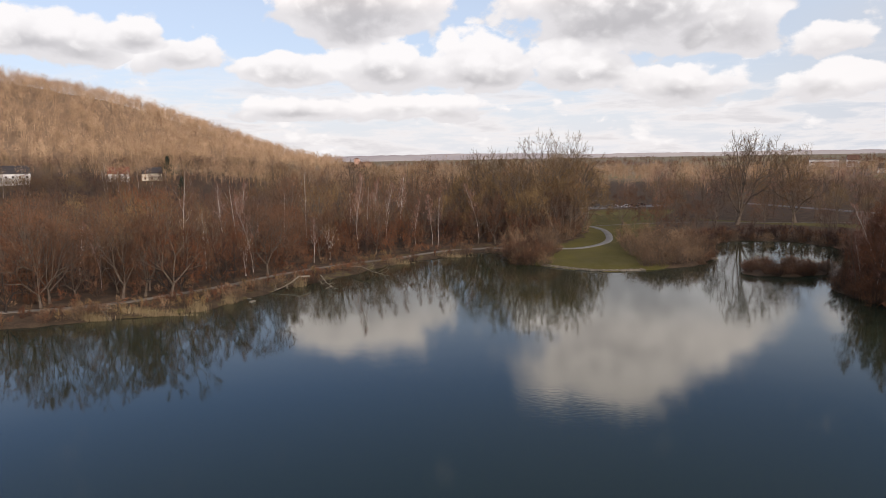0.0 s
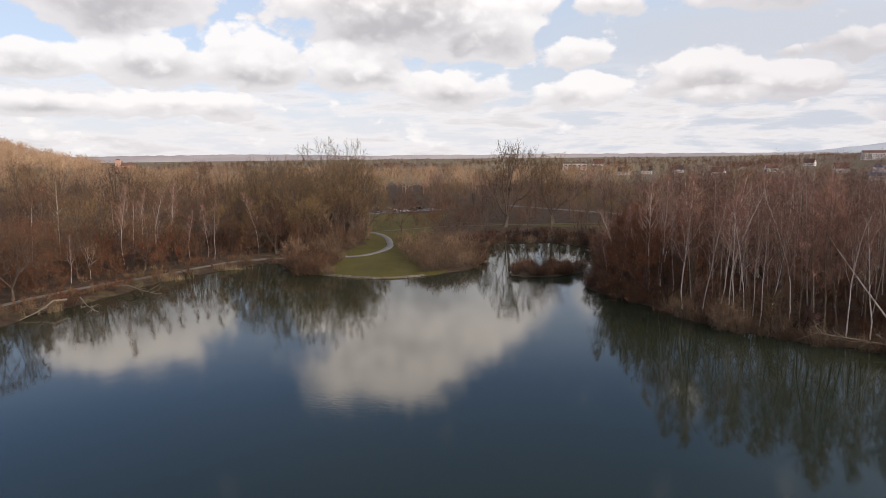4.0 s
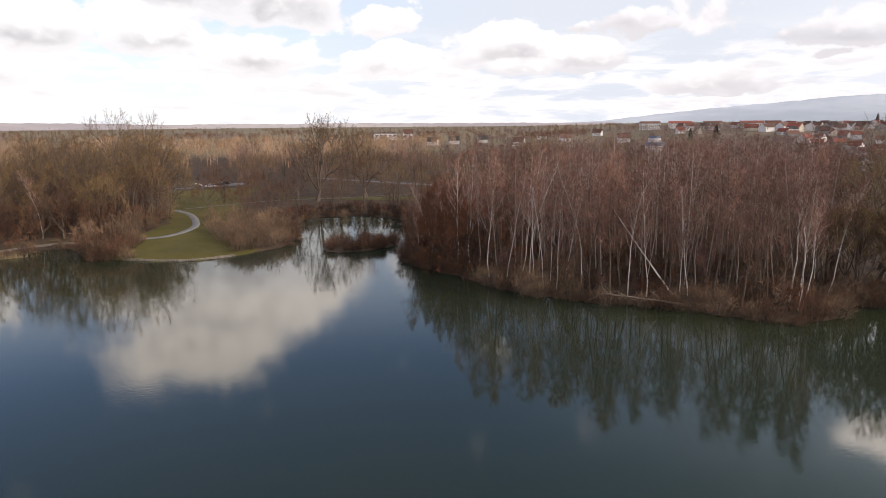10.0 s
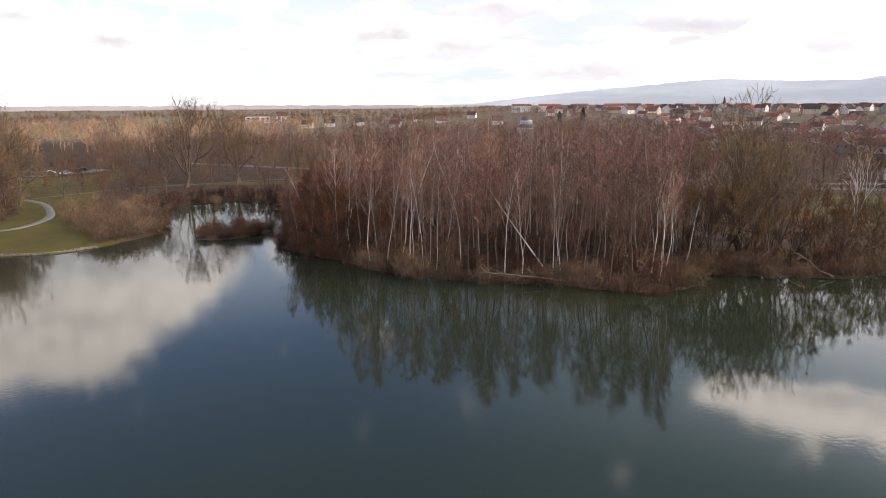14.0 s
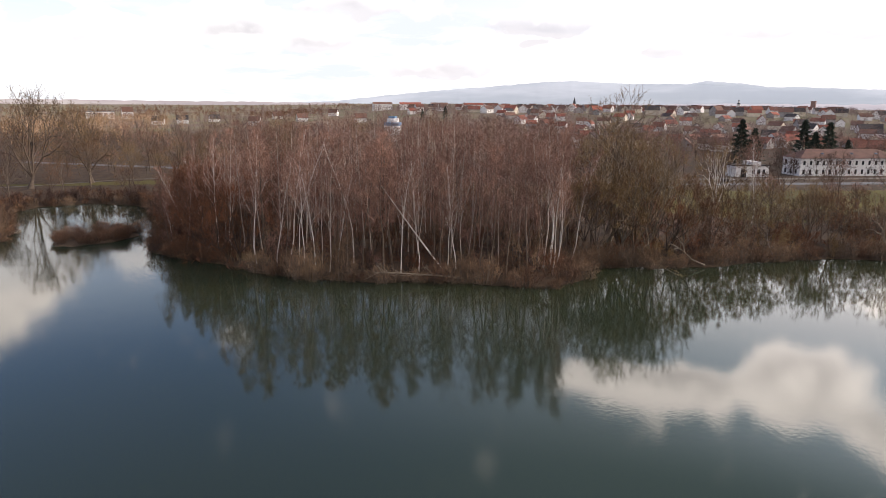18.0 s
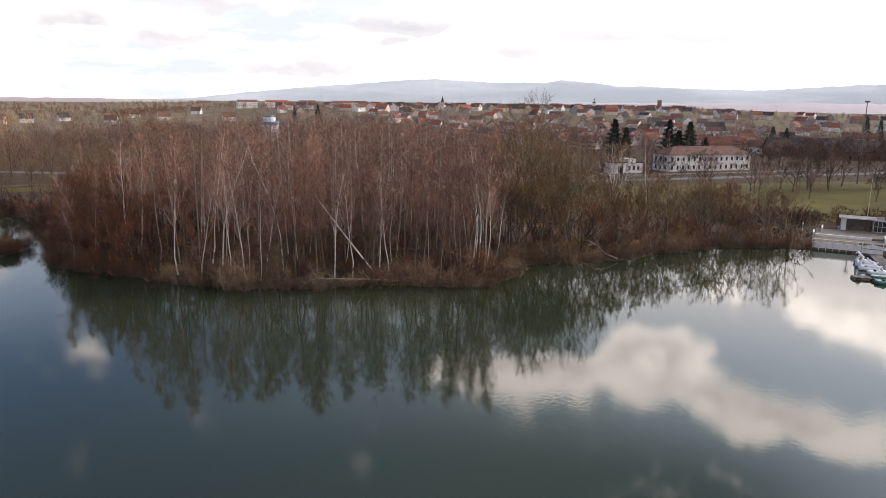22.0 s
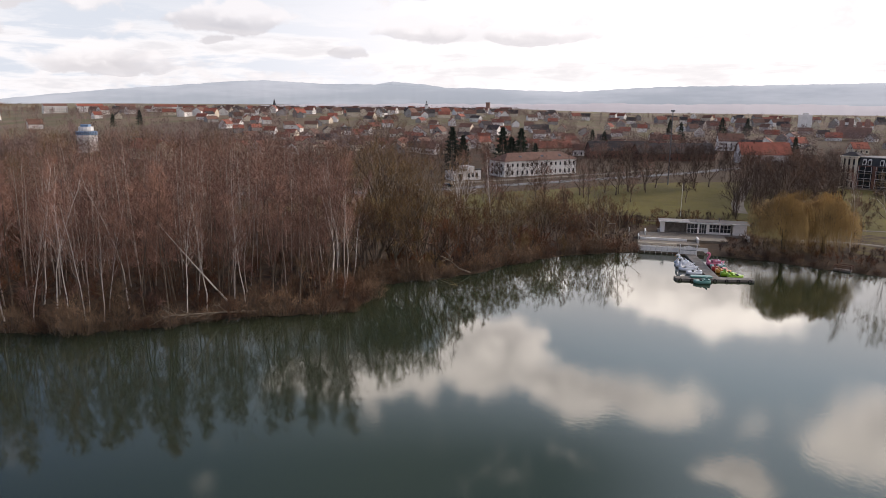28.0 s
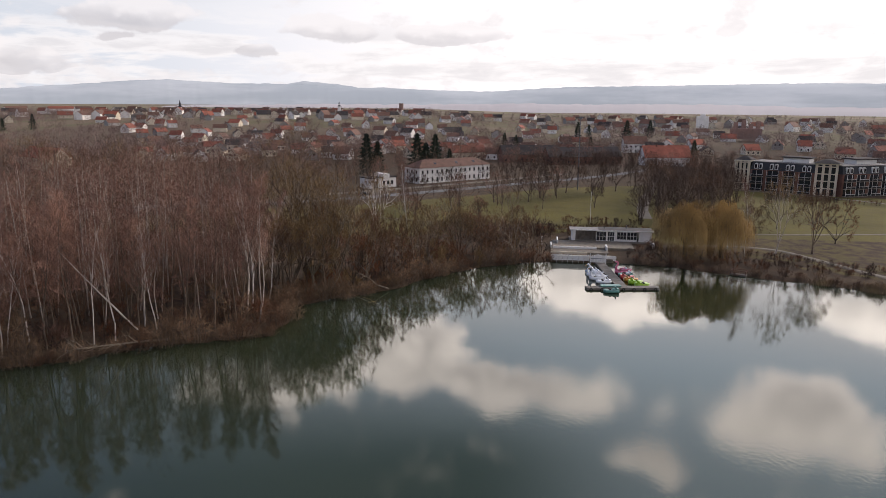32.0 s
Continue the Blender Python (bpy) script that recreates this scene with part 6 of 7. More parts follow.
# ---------------------------------------------------------------- flats with brick bays and white stair towers
def flats(ax, ay, bx, by, bays, label):
    L = math.hypot(bx - ax, by - ay)
    turn = math.degrees(math.atan2(by - ay, bx - ax))
    t = thing("apartment_house", pose(ax, ay, gz(ax, ay), 0, 0, turn), label, "apartment house", "apartment houses by the park")
    D = 13.0
    wall = part("wall", boxed(0, L, 0, D, -1.5, 8.6), M["brick"], t, "dark brick wall")
    bm = bmesh.new()
    lo = [bm.verts.new(p) for p in ((0, 0, 8.6), (L, 0, 8.6), (L, D, 8.6), (0, D, 8.6))]
    hi = [bm.verts.new(p) for p in ((0.5, 0.9, 11.6), (L - 0.5, 0.9, 11.6), (L - 0.5, D - 0.9, 11.6), (0.5, D - 0.9, 11.6))]
    for k in range(4):
        bm.faces.new((lo[k], lo[(k + 1) % 4], hi[(k + 1) % 4], hi[k]))
    bm.faces.new(hi), bm.faces.new(lo[::-1])
    mansard = part("mansard", bm, M["slate"], t, "dark slate attic storey")
    part("roof", boxed(0.2, L - 0.2, 0.5, D - 0.5, 11.6, 11.9), M["roof_felt"], t, "pale flat roof")
    part("penthouse", boxed(L * 0.45, L * 0.85, 5, 11, 11.9, 13.6), M["white_wall"], t)
    part("penthouse_roof", boxed(L * 0.45 - 0.8, L * 0.85 + 0.8, 4.2, 11.8, 13.6, 14.1, 0.1), M["roof_dark"], t)
    step_x = L / bays
    for k in range(bays):
        x = (k + 0.5) * step_x
        recess = part("loggia", boxed(x - step_x * 0.36, x + step_x * 0.36, -0.04, 0.3, 0.2, 8.4), M["pane"], wall, "dark glazed balcony recess")
        for level in range(3):
            z = 0.2 + 2.8 * level
            slab = part("balcony", boxed(x - step_x * 0.38, x + step_x * 0.38, -1.5, 0, z - 0.1, z + 0.1), M["concrete"], wall)
            part("railing", boxed(x - step_x * 0.38, x + step_x * 0.38, -1.5, -1.44, z + 0.9, z + 1.02), M["paint"], slab)
            part("railing_panel", boxed(x - step_x * 0.37, x + step_x * 0.37, -1.47, -1.45, z + 0.15, z + 0.85), M["rubber"], slab)
            for e in (-1, 0, 1):
                part("post", boxed(x + e * step_x * 0.37 - 0.05, x + e * step_x * 0.37 + 0.05, -1.5, -1.4, z + 0.1, z + 2.7), M["paint"], slab)
        for e in (-0.9, 0.9):
            dormer = part("dormer", boxed(x + e - 0.62, x + e + 0.62, -0.1, 1.0, 8.9, 10.6), M["paint"], mansard, "white arched dormer frame")
            arch = bmesh.new()
            bmesh.ops.create_cone(arch, cap_ends=True, segments=14, radius1=0.62, radius2=0.62, depth=1.1, matrix=Matrix.Translation((x + e, 0.45, 10.6)) @ Matrix.Rotation(math.pi / 2, 4, "X"))
            part("arch", arch, M["paint"], dormer)
            part("pane", boxed(x + e - 0.4, x + e + 0.4, -0.14, -0.09, 9.1, 10.7), M["pane"], dormer)
    return t


def stair_tower(x, y, turn, w, h, label):
    t = thing("stair_tower", pose(x, y, gz(x, y), 0, 0, turn), label, "tower", "white stair towers")
    part("core", boxed(0, w, 0.5, 7, -1.5, h), M["pane"], t, "dark glazing")
    for k in range(4):
        c = w * k / 3
        part("column", boxed(c - 0.42, c + 0.42, -0.1, 0.7, -1.5, h), M["cream_wall"], t)
    for k in range(5):
        part("band", boxed(0, w, 0.3, 0.6, k * 2.8 - 0.2, k * 2.8 + 0.2), M["cream_wall"], t)
    part("cornice", boxed(-0.8, w + 0.8, -0.6, 7.4, h, h + 0.5), M["cream_wall"], t)
    part("roof", cone(w * 0.98, 1.6, 1.4, 4, turn=math.pi / 4), M["roof_dark"], t, "dark pyramid roof", Matrix.Translation((w / 2, 3.6, h + 0.5)))
    return t


flats(292.5, -71.0, 279.0, -91.0, 4, "dark brick apartment house with balconies and arched attic windows")
flats(274.5, -99.5, 284.5, -122.0, 4, "dark brick apartment wing with balconies beside the park")
stair_tower(279.0, -91.5, -118, 7.0, 12.0, "white stair tower with tall columns and a dark roof")
stair_tower(286.0, -123.0, -75, 7.0, 11.6, "white stair tower at the far wing")
stair_tower(295.0, -66.0, -124, 5.0, 11.6, "white corner tower with a dark roof")


# ---------------------------------------------------------------- boat hire
def pavilion():
    t = thing("boat_pavilion", pose(168.4, -3.1, 1.75) @ Matrix.Diagonal((0.62, 0.92, 1.0, 1)), "low white lakeside pavilion with flat roof and wide windows", "pavilion")
    part("plinth", boxed(-0.6, 8.6, -11.8, 10.6, -1.6, 0.0), M["concrete"], t)
    part("back_wall", boxed(7.8, 8.0, -11.2, 10.0, 0, 2.5), M["white_wall"], t)
    part("end_wall", boxed(0.2, 7.8, -11.4, -11.15, 0, 2.5), M["white_wall"], t)
    part("end_wall", boxed(0.2, 7.8, 9.7, 10.0, 0, 2.5), M["white_wall"], t)
    part("front_wall", boxed(0.0, 0.2, -11.4, -8.0, 0, 2.5), M["white_wall"], t)
    part("partition", boxed(0.2, 7.8, 3.4, 3.6, 0, 2.5), M["wood"], t)
    part("porch_back", boxed(3.4, 3.6, 3.6, 9.7, 0, 2.5), M["wood"], t, "dark back of the porch")
    part("front_wall", boxed(0.0, 0.2, 9.0, 10.0, 0, 2.5), M["white_wall"], t)
    for y in (4.2, 6.6, 8.8):
        part("post", boxed(0.0, 0.16, y - 0.08, y + 0.08, 0, 2.5), M["wood"], t)
    part("porch_roof", boxed(-0.9, 6.0, 2.8, 10.6, 2.62, 2.84), M["roof_felt"], t, "pale flat roof of the porch")
    part("roof", boxed(-0.7, 8.6, -12.0, 2.8, 2.5, 2.72), M["roof_old"], t)
    part("fascia", boxed(-0.78, -0.7, -12.0, 2.8, 2.5, 2.74), M["paint"], t, "white roof edge")
    part("fascia", boxed(-0.98, -0.9, 2.8, 10.6, 2.6, 2.88), M["paint"], t, "white roof edge")
    y = 3.3
    for kind, width in (("door", 2.6), ("pier", 0.4), ("door", 1.8), ("pier", 0.7), ("window", 2.5), ("pier", 0.2), ("window", 2.6)):
        if kind == "pier":
            part("pier", boxed(0.0, 0.2, y - width, y, 0, 2.5), M["white_wall"], t)
        else:
            sill = 0.0 if kind == "door" else 0.4
            if kind == "window":
                part("apron", boxed(0.0, 0.2, y - width, y, 0, 0.4), M["white_wall"], t)
            f = part(kind, boxed(0.06, 0.1, y - width, y, sill, 2.4), M["pane"], t, "dark glass in white frames")
            for k in range(4):
                c = y - width * k / 3
                part("mullion", boxed(-0.02, 0.06, c - 0.045, c + 0.045, sill, 2.4), M["paint"], f)
            for z in (sill + 0.06, sill + (2.4 - sill) * 0.5, 2.36):
                part("rail", boxed(-0.02, 0.06, y - width, y, z - 0.04, z + 0.04), M["paint"], f)
        y -= width
    part("vent", cone(0.15, 0.15, 0.9, 8), M["metal"], t, m=Matrix.Translation((5, -5.0, 2.7)))
    part("vent", cone(0.12, 0.12, 0.7, 8), M["metal"], t, m=Matrix.Translation((4, 1.0, 2.7)))


pavilion()
terrace = thing("terrace", pose(0, 0, 0), "stepped concrete terrace with white low walls", "terrace")
for x0, x1, y0, y1, z in ((160.0, 168.5, -8.5, 11.0, 1.62), (155.5, 160.0, -2.0, 11.5, 1.25), (150.6, 155.5, -2.5, 11.6, 0.85)):
    part("step", boxed(x0, x1, y0, y1, -0.6, z, 0.03), M["stone"], terrace)
part("low_wall", boxed(159.7, 160.1, 0.5, 11.0, 1.2, 1.75), M["paint"], terrace, "white low wall")
part("low_wall", boxed(154.8, 155.1, 3.0, 11.6, 0.8, 1.45), M["cream_wall"], terrace)
part("low_wall", boxed(158.0, 161.5, -2.0, -1.6, 1.2, 2.2), M["paint"], terrace, "white low wall")
part("low_wall", boxed(163.0, 167.5, -13.6, -13.2, 1.0, 2.4), M["paint"], terrace, "white low wall")
part("low_wall", boxed(164.0, 168.5, 9.6, 9.9, 1.2, 2.5), M["paint"], terrace, "white low wall")
part("low_wall", boxed(160.0, 164.0, 11.2, 11.5, 1.2, 2.0), M["paint"], terrace, "white low wall")
for y in (4.2, 6.4, 8.6, 10.4):
    p = thing("planter", pose(151.6, y, 0.85), "white trough planted with dry brown plants", "planter", "planters on the terrace")
    part("trough", boxed(-0.3, 0.3, -0.9, 0.9, 0, 0.4, 0.03), M["cream_wall"], p)
    V, F, TV, TF = bush(int(y * 10), 0.55, 1.5, 12, 90, 0.02, 0.3)
    part("plant", mesh_of("plant", TV, TF, M["shrub_tan"]), None, p, m=Matrix.Translation((0, 0, 0.4)))


def barrier(x, y0, y1, z0, z1, label):
    t = thing("railing", pose(x, 0, 0), label, "railing", "white quay railings")
    n = max(2, int((y1 - y0) / 1.1))
    for k in range(n + 1):
        y = y0 + (y1 - y0) * k / n
        part("post", boxed(-0.05, 0.05, y - 0.05, y + 0.05, -0.5, z1), M["paint"], t)
    for k in range(n):
        a, b = y0 + (y1 - y0) * k / n + 0.08, y0 + (y1 - y0) * (k + 1) / n - 0.08
        part("panel", boxed(-0.02, 0.02, a, b, z0 + 0.12, z1 - 0.18), M["paint"], t)
    part("top_rail", boxed(-0.07, 0.07, y0, y1, z1 - 0.1, z1), M["paint"], t)
    part("bottom_rail", boxed(-0.05, 0.05, y0, y1, z0, z0 + 0.1), M["paint"], t)


barrier(150.2, 2.9, 11.4, 0.45, 1.7, "white panelled railing along the quay")
barrier(151.0, -3.2, -0.8, 0.45, 1.5, "white panelled railing beside the jetty gate")
gate = thing("jetty_gate", pose(149.1, 1.0, 0.3), "white boarded gate at the head of the jetty", "gate")
for k in range(9):
    part("board", boxed(-0.03, 0.03, -1.7 + 0.38 * k, -1.34 + 0.38 * k, 0.1, 2.0 - 0.12 * abs(k - 4)), M["paint"], gate)
for y in (-1.75, 1.72):
    part("post", boxed(-0.08, 0.08, y - 0.08, y + 0.08, -0.8, 2.2), M["paint"], gate)
part("crossbar", boxed(-0.07, -0.03, -1.7, 1.7, 0.9, 1.05), M["metal"], gate)


def jetty():
    t = thing("jetty", pose(0, 0, 0), "grey wooden jetty ending in a cross pontoon", "jetty")
    a, b = Vector((149.5, 0.6, 0)), Vector((127.6, -2.1, 0))
    L, turn = (b - a).length, math.degrees(math.atan2(b.y - a.y, b.x - a.x))
    m = pose(a.x, a.y, 0.32, 0, 0, turn)
    deck = part("walkway", boxed(0, L, -1.0, 1.0, -0.12, 0.0), M["wood"], t, m=m)
    for k in range(24):
        part("plank", boxed(k * L / 24 + 0.02, (k + 1) * L / 24 - 0.03, -1.06, 1.06, 0.0, 0.05), M["wood"], deck)
    for y in (-0.95, 0.95):
        part("stringer", boxed(0, L, y - 0.06, y + 0.06, -0.4, -0.12), M["wood"], deck)
    a, b = Vector((126.2, 5.1, 0)), Vector((128.6, -9.0, 0))
    L, turn = (b - a).length, math.degrees(math.atan2(b.y - a.y, b.x - a.x))
    pontoon = part("pontoon", boxed(0, L, -0.9, 0.9, -0.4, 0.0), M["wood"], t, m=pose(a.x, a.y, 0.36, 0, 0, turn))
    for k in range(14):
        part("plank", boxed(k * L / 14 + 0.02, (k + 1) * L / 14 - 0.03, -0.95, 0.95, 0.0, 0.05), M["wood"], pontoon)
    for k in range(7):
        V, F = [], []
        pts = [Vector((0.25 * math.cos(q * math.pi / 6), 0, 0.25 * math.sin(q * math.pi / 6))) for q in range(13)]
        tube(V, F, pts, [0.09] * 13, 5)
        part("tyre_fender", mesh_of("tyre_fender", V, F, M["rubber"], True), None, pontoon, "black tyre hung as a fender", Matrix.Translation((0.8 + k * (L - 1.6) / 6, -1.05, -0.2)))


jetty()


def lofted(sections, mat, name, parent, label="", m=None):
    """A closed hull through rings of equal length."""
    V, F = [], []
    n = len(sections[0])
    for ring in sections:
        V += [Vector(p) for p in ring]
    for i in range(len(sections) - 1):
        for k in range(n):
            a, b = i * n + k, i * n + (k + 1) % n
            F.append((a, b, b + n, a + n))
    F.append(tuple(range(n))[::-1])
    F.append(tuple(range(len(V) - n, len(V))))
    return part(name, mesh_of(name, V, F, mat, True), None, parent, label, m)


def hull_rings(length, width, height, nose=0.35):
    rings = []
    for t, s, up in ((-0.5, 0.45, 0.16), (-0.47, 0.8, 0.06), (-0.3, 1.0, 0.0), (0.2, 1.0, 0.0), (0.4, 0.8, 0.05), (0.48, nose, 0.14), (0.5, nose * 0.5, 0.2)):
        w = width / 2 * s
        rings.append([(t * length, -w, height), (t * length, -w * 0.9, up), (t * length, -w * 0.3, up - 0.12), (t * length, w * 0.3, up - 0.12), (t * length, w * 0.9, up), (t * length, w, height)])
    return rings


def pedal_boat(x, y, turn, colour, label, trim="plastic_white"):
    t = thing("pedal_boat", pose(x, y, 0.05, 0, 0, turn), label, "pedal boat", "pedal boats at the jetty")
    hull = lofted(hull_rings(3.0, 1.55, 0.5), M[colour], "hull", t)
    part("deck", boxed(-1.3, 1.2, -0.68, 0.68, 0.42, 0.52, 0.04), M[colour], t)
    for y0 in (-0.36, 0.36):
        s = part("seat", boxed(-0.75, -0.2, y0 - 0.28, y0 + 0.28, 0.52, 0.72, 0.06), M[trim], t)
        part("backrest", boxed(-0.9, -0.74, y0 - 0.28, y0 + 0.28, 0.6, 1.1, 0.05), M[trim], s)
    part("pedal_box", boxed(0.1, 0.45, -0.5, 0.5, 0.5, 0.72, 0.05), M["rubber"], t)
    part("tiller", cone(0.03, 0.03, 0.35, 6), M["metal"], t, m=Matrix.Translation((0.0, 0, 0.5)))
    part("paddle_cover", boxed(-1.45, -0.95, -0.5, 0.5, 0.4, 0.75, 0.08), M[colour], t)
    return t


def bird_boat(x, y, turn, colour, beak, label):
    t = thing("bird_pedal_boat", pose(x, y, 0.05, 0, 0, turn), label, "pedal boat", "bird shaped pedal boats")
    lofted(hull_rings(3.4, 1.7, 0.62, 0.5), M[colour], "hull", t)
    part("deck", boxed(-1.4, 1.1, -0.75, 0.75, 0.5, 0.62, 0.05), M[colour], t)
    for s in (-1, 1):
        wing = [[(-1.5 + 0.5 * k, s * (0.82 - 0.03 * k), 0.5 + z * (0.30 + 0.22 * math.sin(0.6 + k * 0.5))) for z in (0, 0.5, 1.0)] +
                [(-1.5 + 0.5 * k, s * (0.70 - 0.03 * k), 0.5 + z * (0.30 + 0.22 * math.sin(0.6 + k * 0.5))) for z in (1.0, 0.5, 0)] for k in range(5)]
        lofted(wing, M[colour], "wing", t)
    V, F = [], []
    neck = [Vector(p) for p in ((1.05, 0, 0.4), (1.45, 0, 0.9), (1.45, 0, 1.4), (1.15, 0, 1.85), (1.10, 0, 2.3), (1.40, 0, 2.55), (1.72, 0, 2.38))]
    tube(V, F, neck, [0.36, 0.28, 0.22, 0.19, 0.20, 0.23, 0.14], 8)
    n = part("neck", mesh_of("neck", V, F, M[colour], True), None, t)
    V, F = [], []
    tube(V, F, [Vector((1.68, 0, 2.4)), Vector((1.92, 0, 2.25)), Vector((2.02, 0, 2.1))], [0.12, 0.06, 0.01], 6)
    part("beak", mesh_of("beak", V, F, M[beak], True), None, n)
    part("tail", cone(0.35, 0.05, 0.6, 8), M[colour], t, m=pose(-1.5, 0, 0.6, 0, -60, 0))
    s = part("bench", boxed(-0.7, -0.1, -0.6, 0.6, 0.6, 0.82, 0.05), M["plastic_white"], t)
    part("backrest", boxed(-0.85, -0.7, -0.6, 0.6, 0.7, 1.2, 0.05), M["plastic_white"], s)
    return t


bird_boat(137.4, 2.6, 96, "plastic_white", "plastic_orange", "white swan shaped pedal boat moored at the jetty")
bird_boat(134.4, 2.2, 93, "plastic_white", "plastic_orange", "white swan shaped pedal boat beside its twin")
pedal_boat(140.2, 2.9, 97, "plastic_blue", "pale blue pedal boat moored at the jetty")
pedal_boat(131.6, 1.2, 95, "plastic_white", "white pedal boat moored at the jetty")
bird_boat(141.0, -3.6, 100, "plastic_pink", "rubber", "pink flamingo shaped pedal boat moored at the jetty")
pedal_boat(138.6, -3.9, 98, "plastic_teal", "dull green pedal boat moored at the jetty")
pedal_boat(136.4, -4.0, -82, "plastic_red", "red pedal boat moored at the jetty", "plastic_red")
pedal_boat(134.3, -4.5, -80, "plastic_orange", "orange pedal boat moored at the jetty", "plastic_orange")
pedal_boat(132.2, -5.2, -78, "plastic_green", "bright green pedal boat moored at the jetty", "plastic_green")
pedal_boat(130.4, -6.2, -76, "plastic_green", "bright green pedal boat next to the pontoon", "plastic_green")
pedal_boat(124.4, 0.4, 98, "plastic_teal", "dull green pedal boat before the pontoon", "plastic_teal")
mat_ = thing("float_deck", pose(127.3, 0.3, 0.42, 0, 0, 99), "dull green covered float lying on the pontoon", "float")
part("cover", boxed(-2.0, 2.0, -0.7, 0.7, 0, 0.35, 0.12), M["plastic_teal"], mat_)
raft = thing("raft", pose(143.2, -28.2, 0.1, 0, 0, 60), "small dark raft with a dull red frame at the bank", "raft")
part("float", boxed(-1.6, 1.6, -1.0, 1.0, -0.2, 0.25, 0.05), M["wood"], raft)
for a, b in ((-1.5, -0.9), (1.5, -0.9), (1.5, 0.9), (-1.5, 0.9)):
    part("post", boxed(a - 0.05, a + 0.05, b - 0.05, b + 0.05, 0.25, 1.0), M["brick"], raft)
for b in (-0.9, 0.9):
    part("rail", boxed(-1.5, 1.5, b - 0.04, b + 0.04, 0.95, 1.05), M["brick"], raft)
for a in (-1.5, 1.5):
    part("rail", boxed(a - 0.04, a + 0.04, -0.9, 0.9, 0.95, 1.05), M["brick"], raft)
frame_post = thing("lamp_frame", pose(165.0, 17.0, gz(165, 17)), "white angled pole beside the terrace", "pole")
part("pole", boxed(-0.06, 0.06, -0.06, 0.06, -0.3, 2.6), M["paint"], frame_post)
part("arm", boxed(-0.06, 0.06, -0.06, 1.8, 2.5, 2.62), M["paint"], frame_post)
bollard = thing("bollard_lamp", pose(163.5, 13.6, gz(163, 13)), "slim white bollard lamp beside the terrace", "lamp")
part("pole", cone(0.06, 0.06, 1.9, 8), M["paint"], bollard)
part("head", cone(0.14, 0.12, 0.3, 8), M["paint"], bollard, m=Matrix.Translation((0, 0, 1.9)))
flag = thing("flagpole", pose(196, -0.4, gz(196, -0.4)), "slim pale flagpole on the lawn", "flagpole")
part("pole", cone(0.08, 0.04, 9.5, 8, -0.3), M["paint"], flag)
part("knob", cone(0.1, 0.1, 0.16, 8), M["metal"], flag, m=Matrix.Translation((0, 0, 9.2)))
mast = thing("floodlight_mast", pose(279, -1.1, gz(279, -1)), "tall dark floodlight mast with a crown of lamps", "mast")
part("pole", cone(0.28, 0.14, 28.5, 10, -0.4), M["metal"], mast)
ring = part("lamp_ring", cone(0.5, 0.5, 0.15, 12), M["metal"], mast, m=Matrix.Translation((0, 0, 28.1)))
for k in range(6):
    part("lamp_head", boxed(-0.35, 0.35, -0.25, 0.25, 0, 0.5, 0.05), M["metal"], ring, m=pose(0.5 * math.cos(k * 1.05), 0.5 * math.sin(k * 1.05), 0.2, 0, 0, math.degrees(k * 1.05)))


# ---------------------------------------------------------------- cars
def car_profile():
    return [(-2.1, 0.35), (-2.15, 0.75), (-1.95, 0.95), (-1.35, 1.0), (-0.85, 1.42), (0.55, 1.45), (1.15, 1.0), (1.95, 0.85), (2.15, 0.6), (2.1, 0.35)]


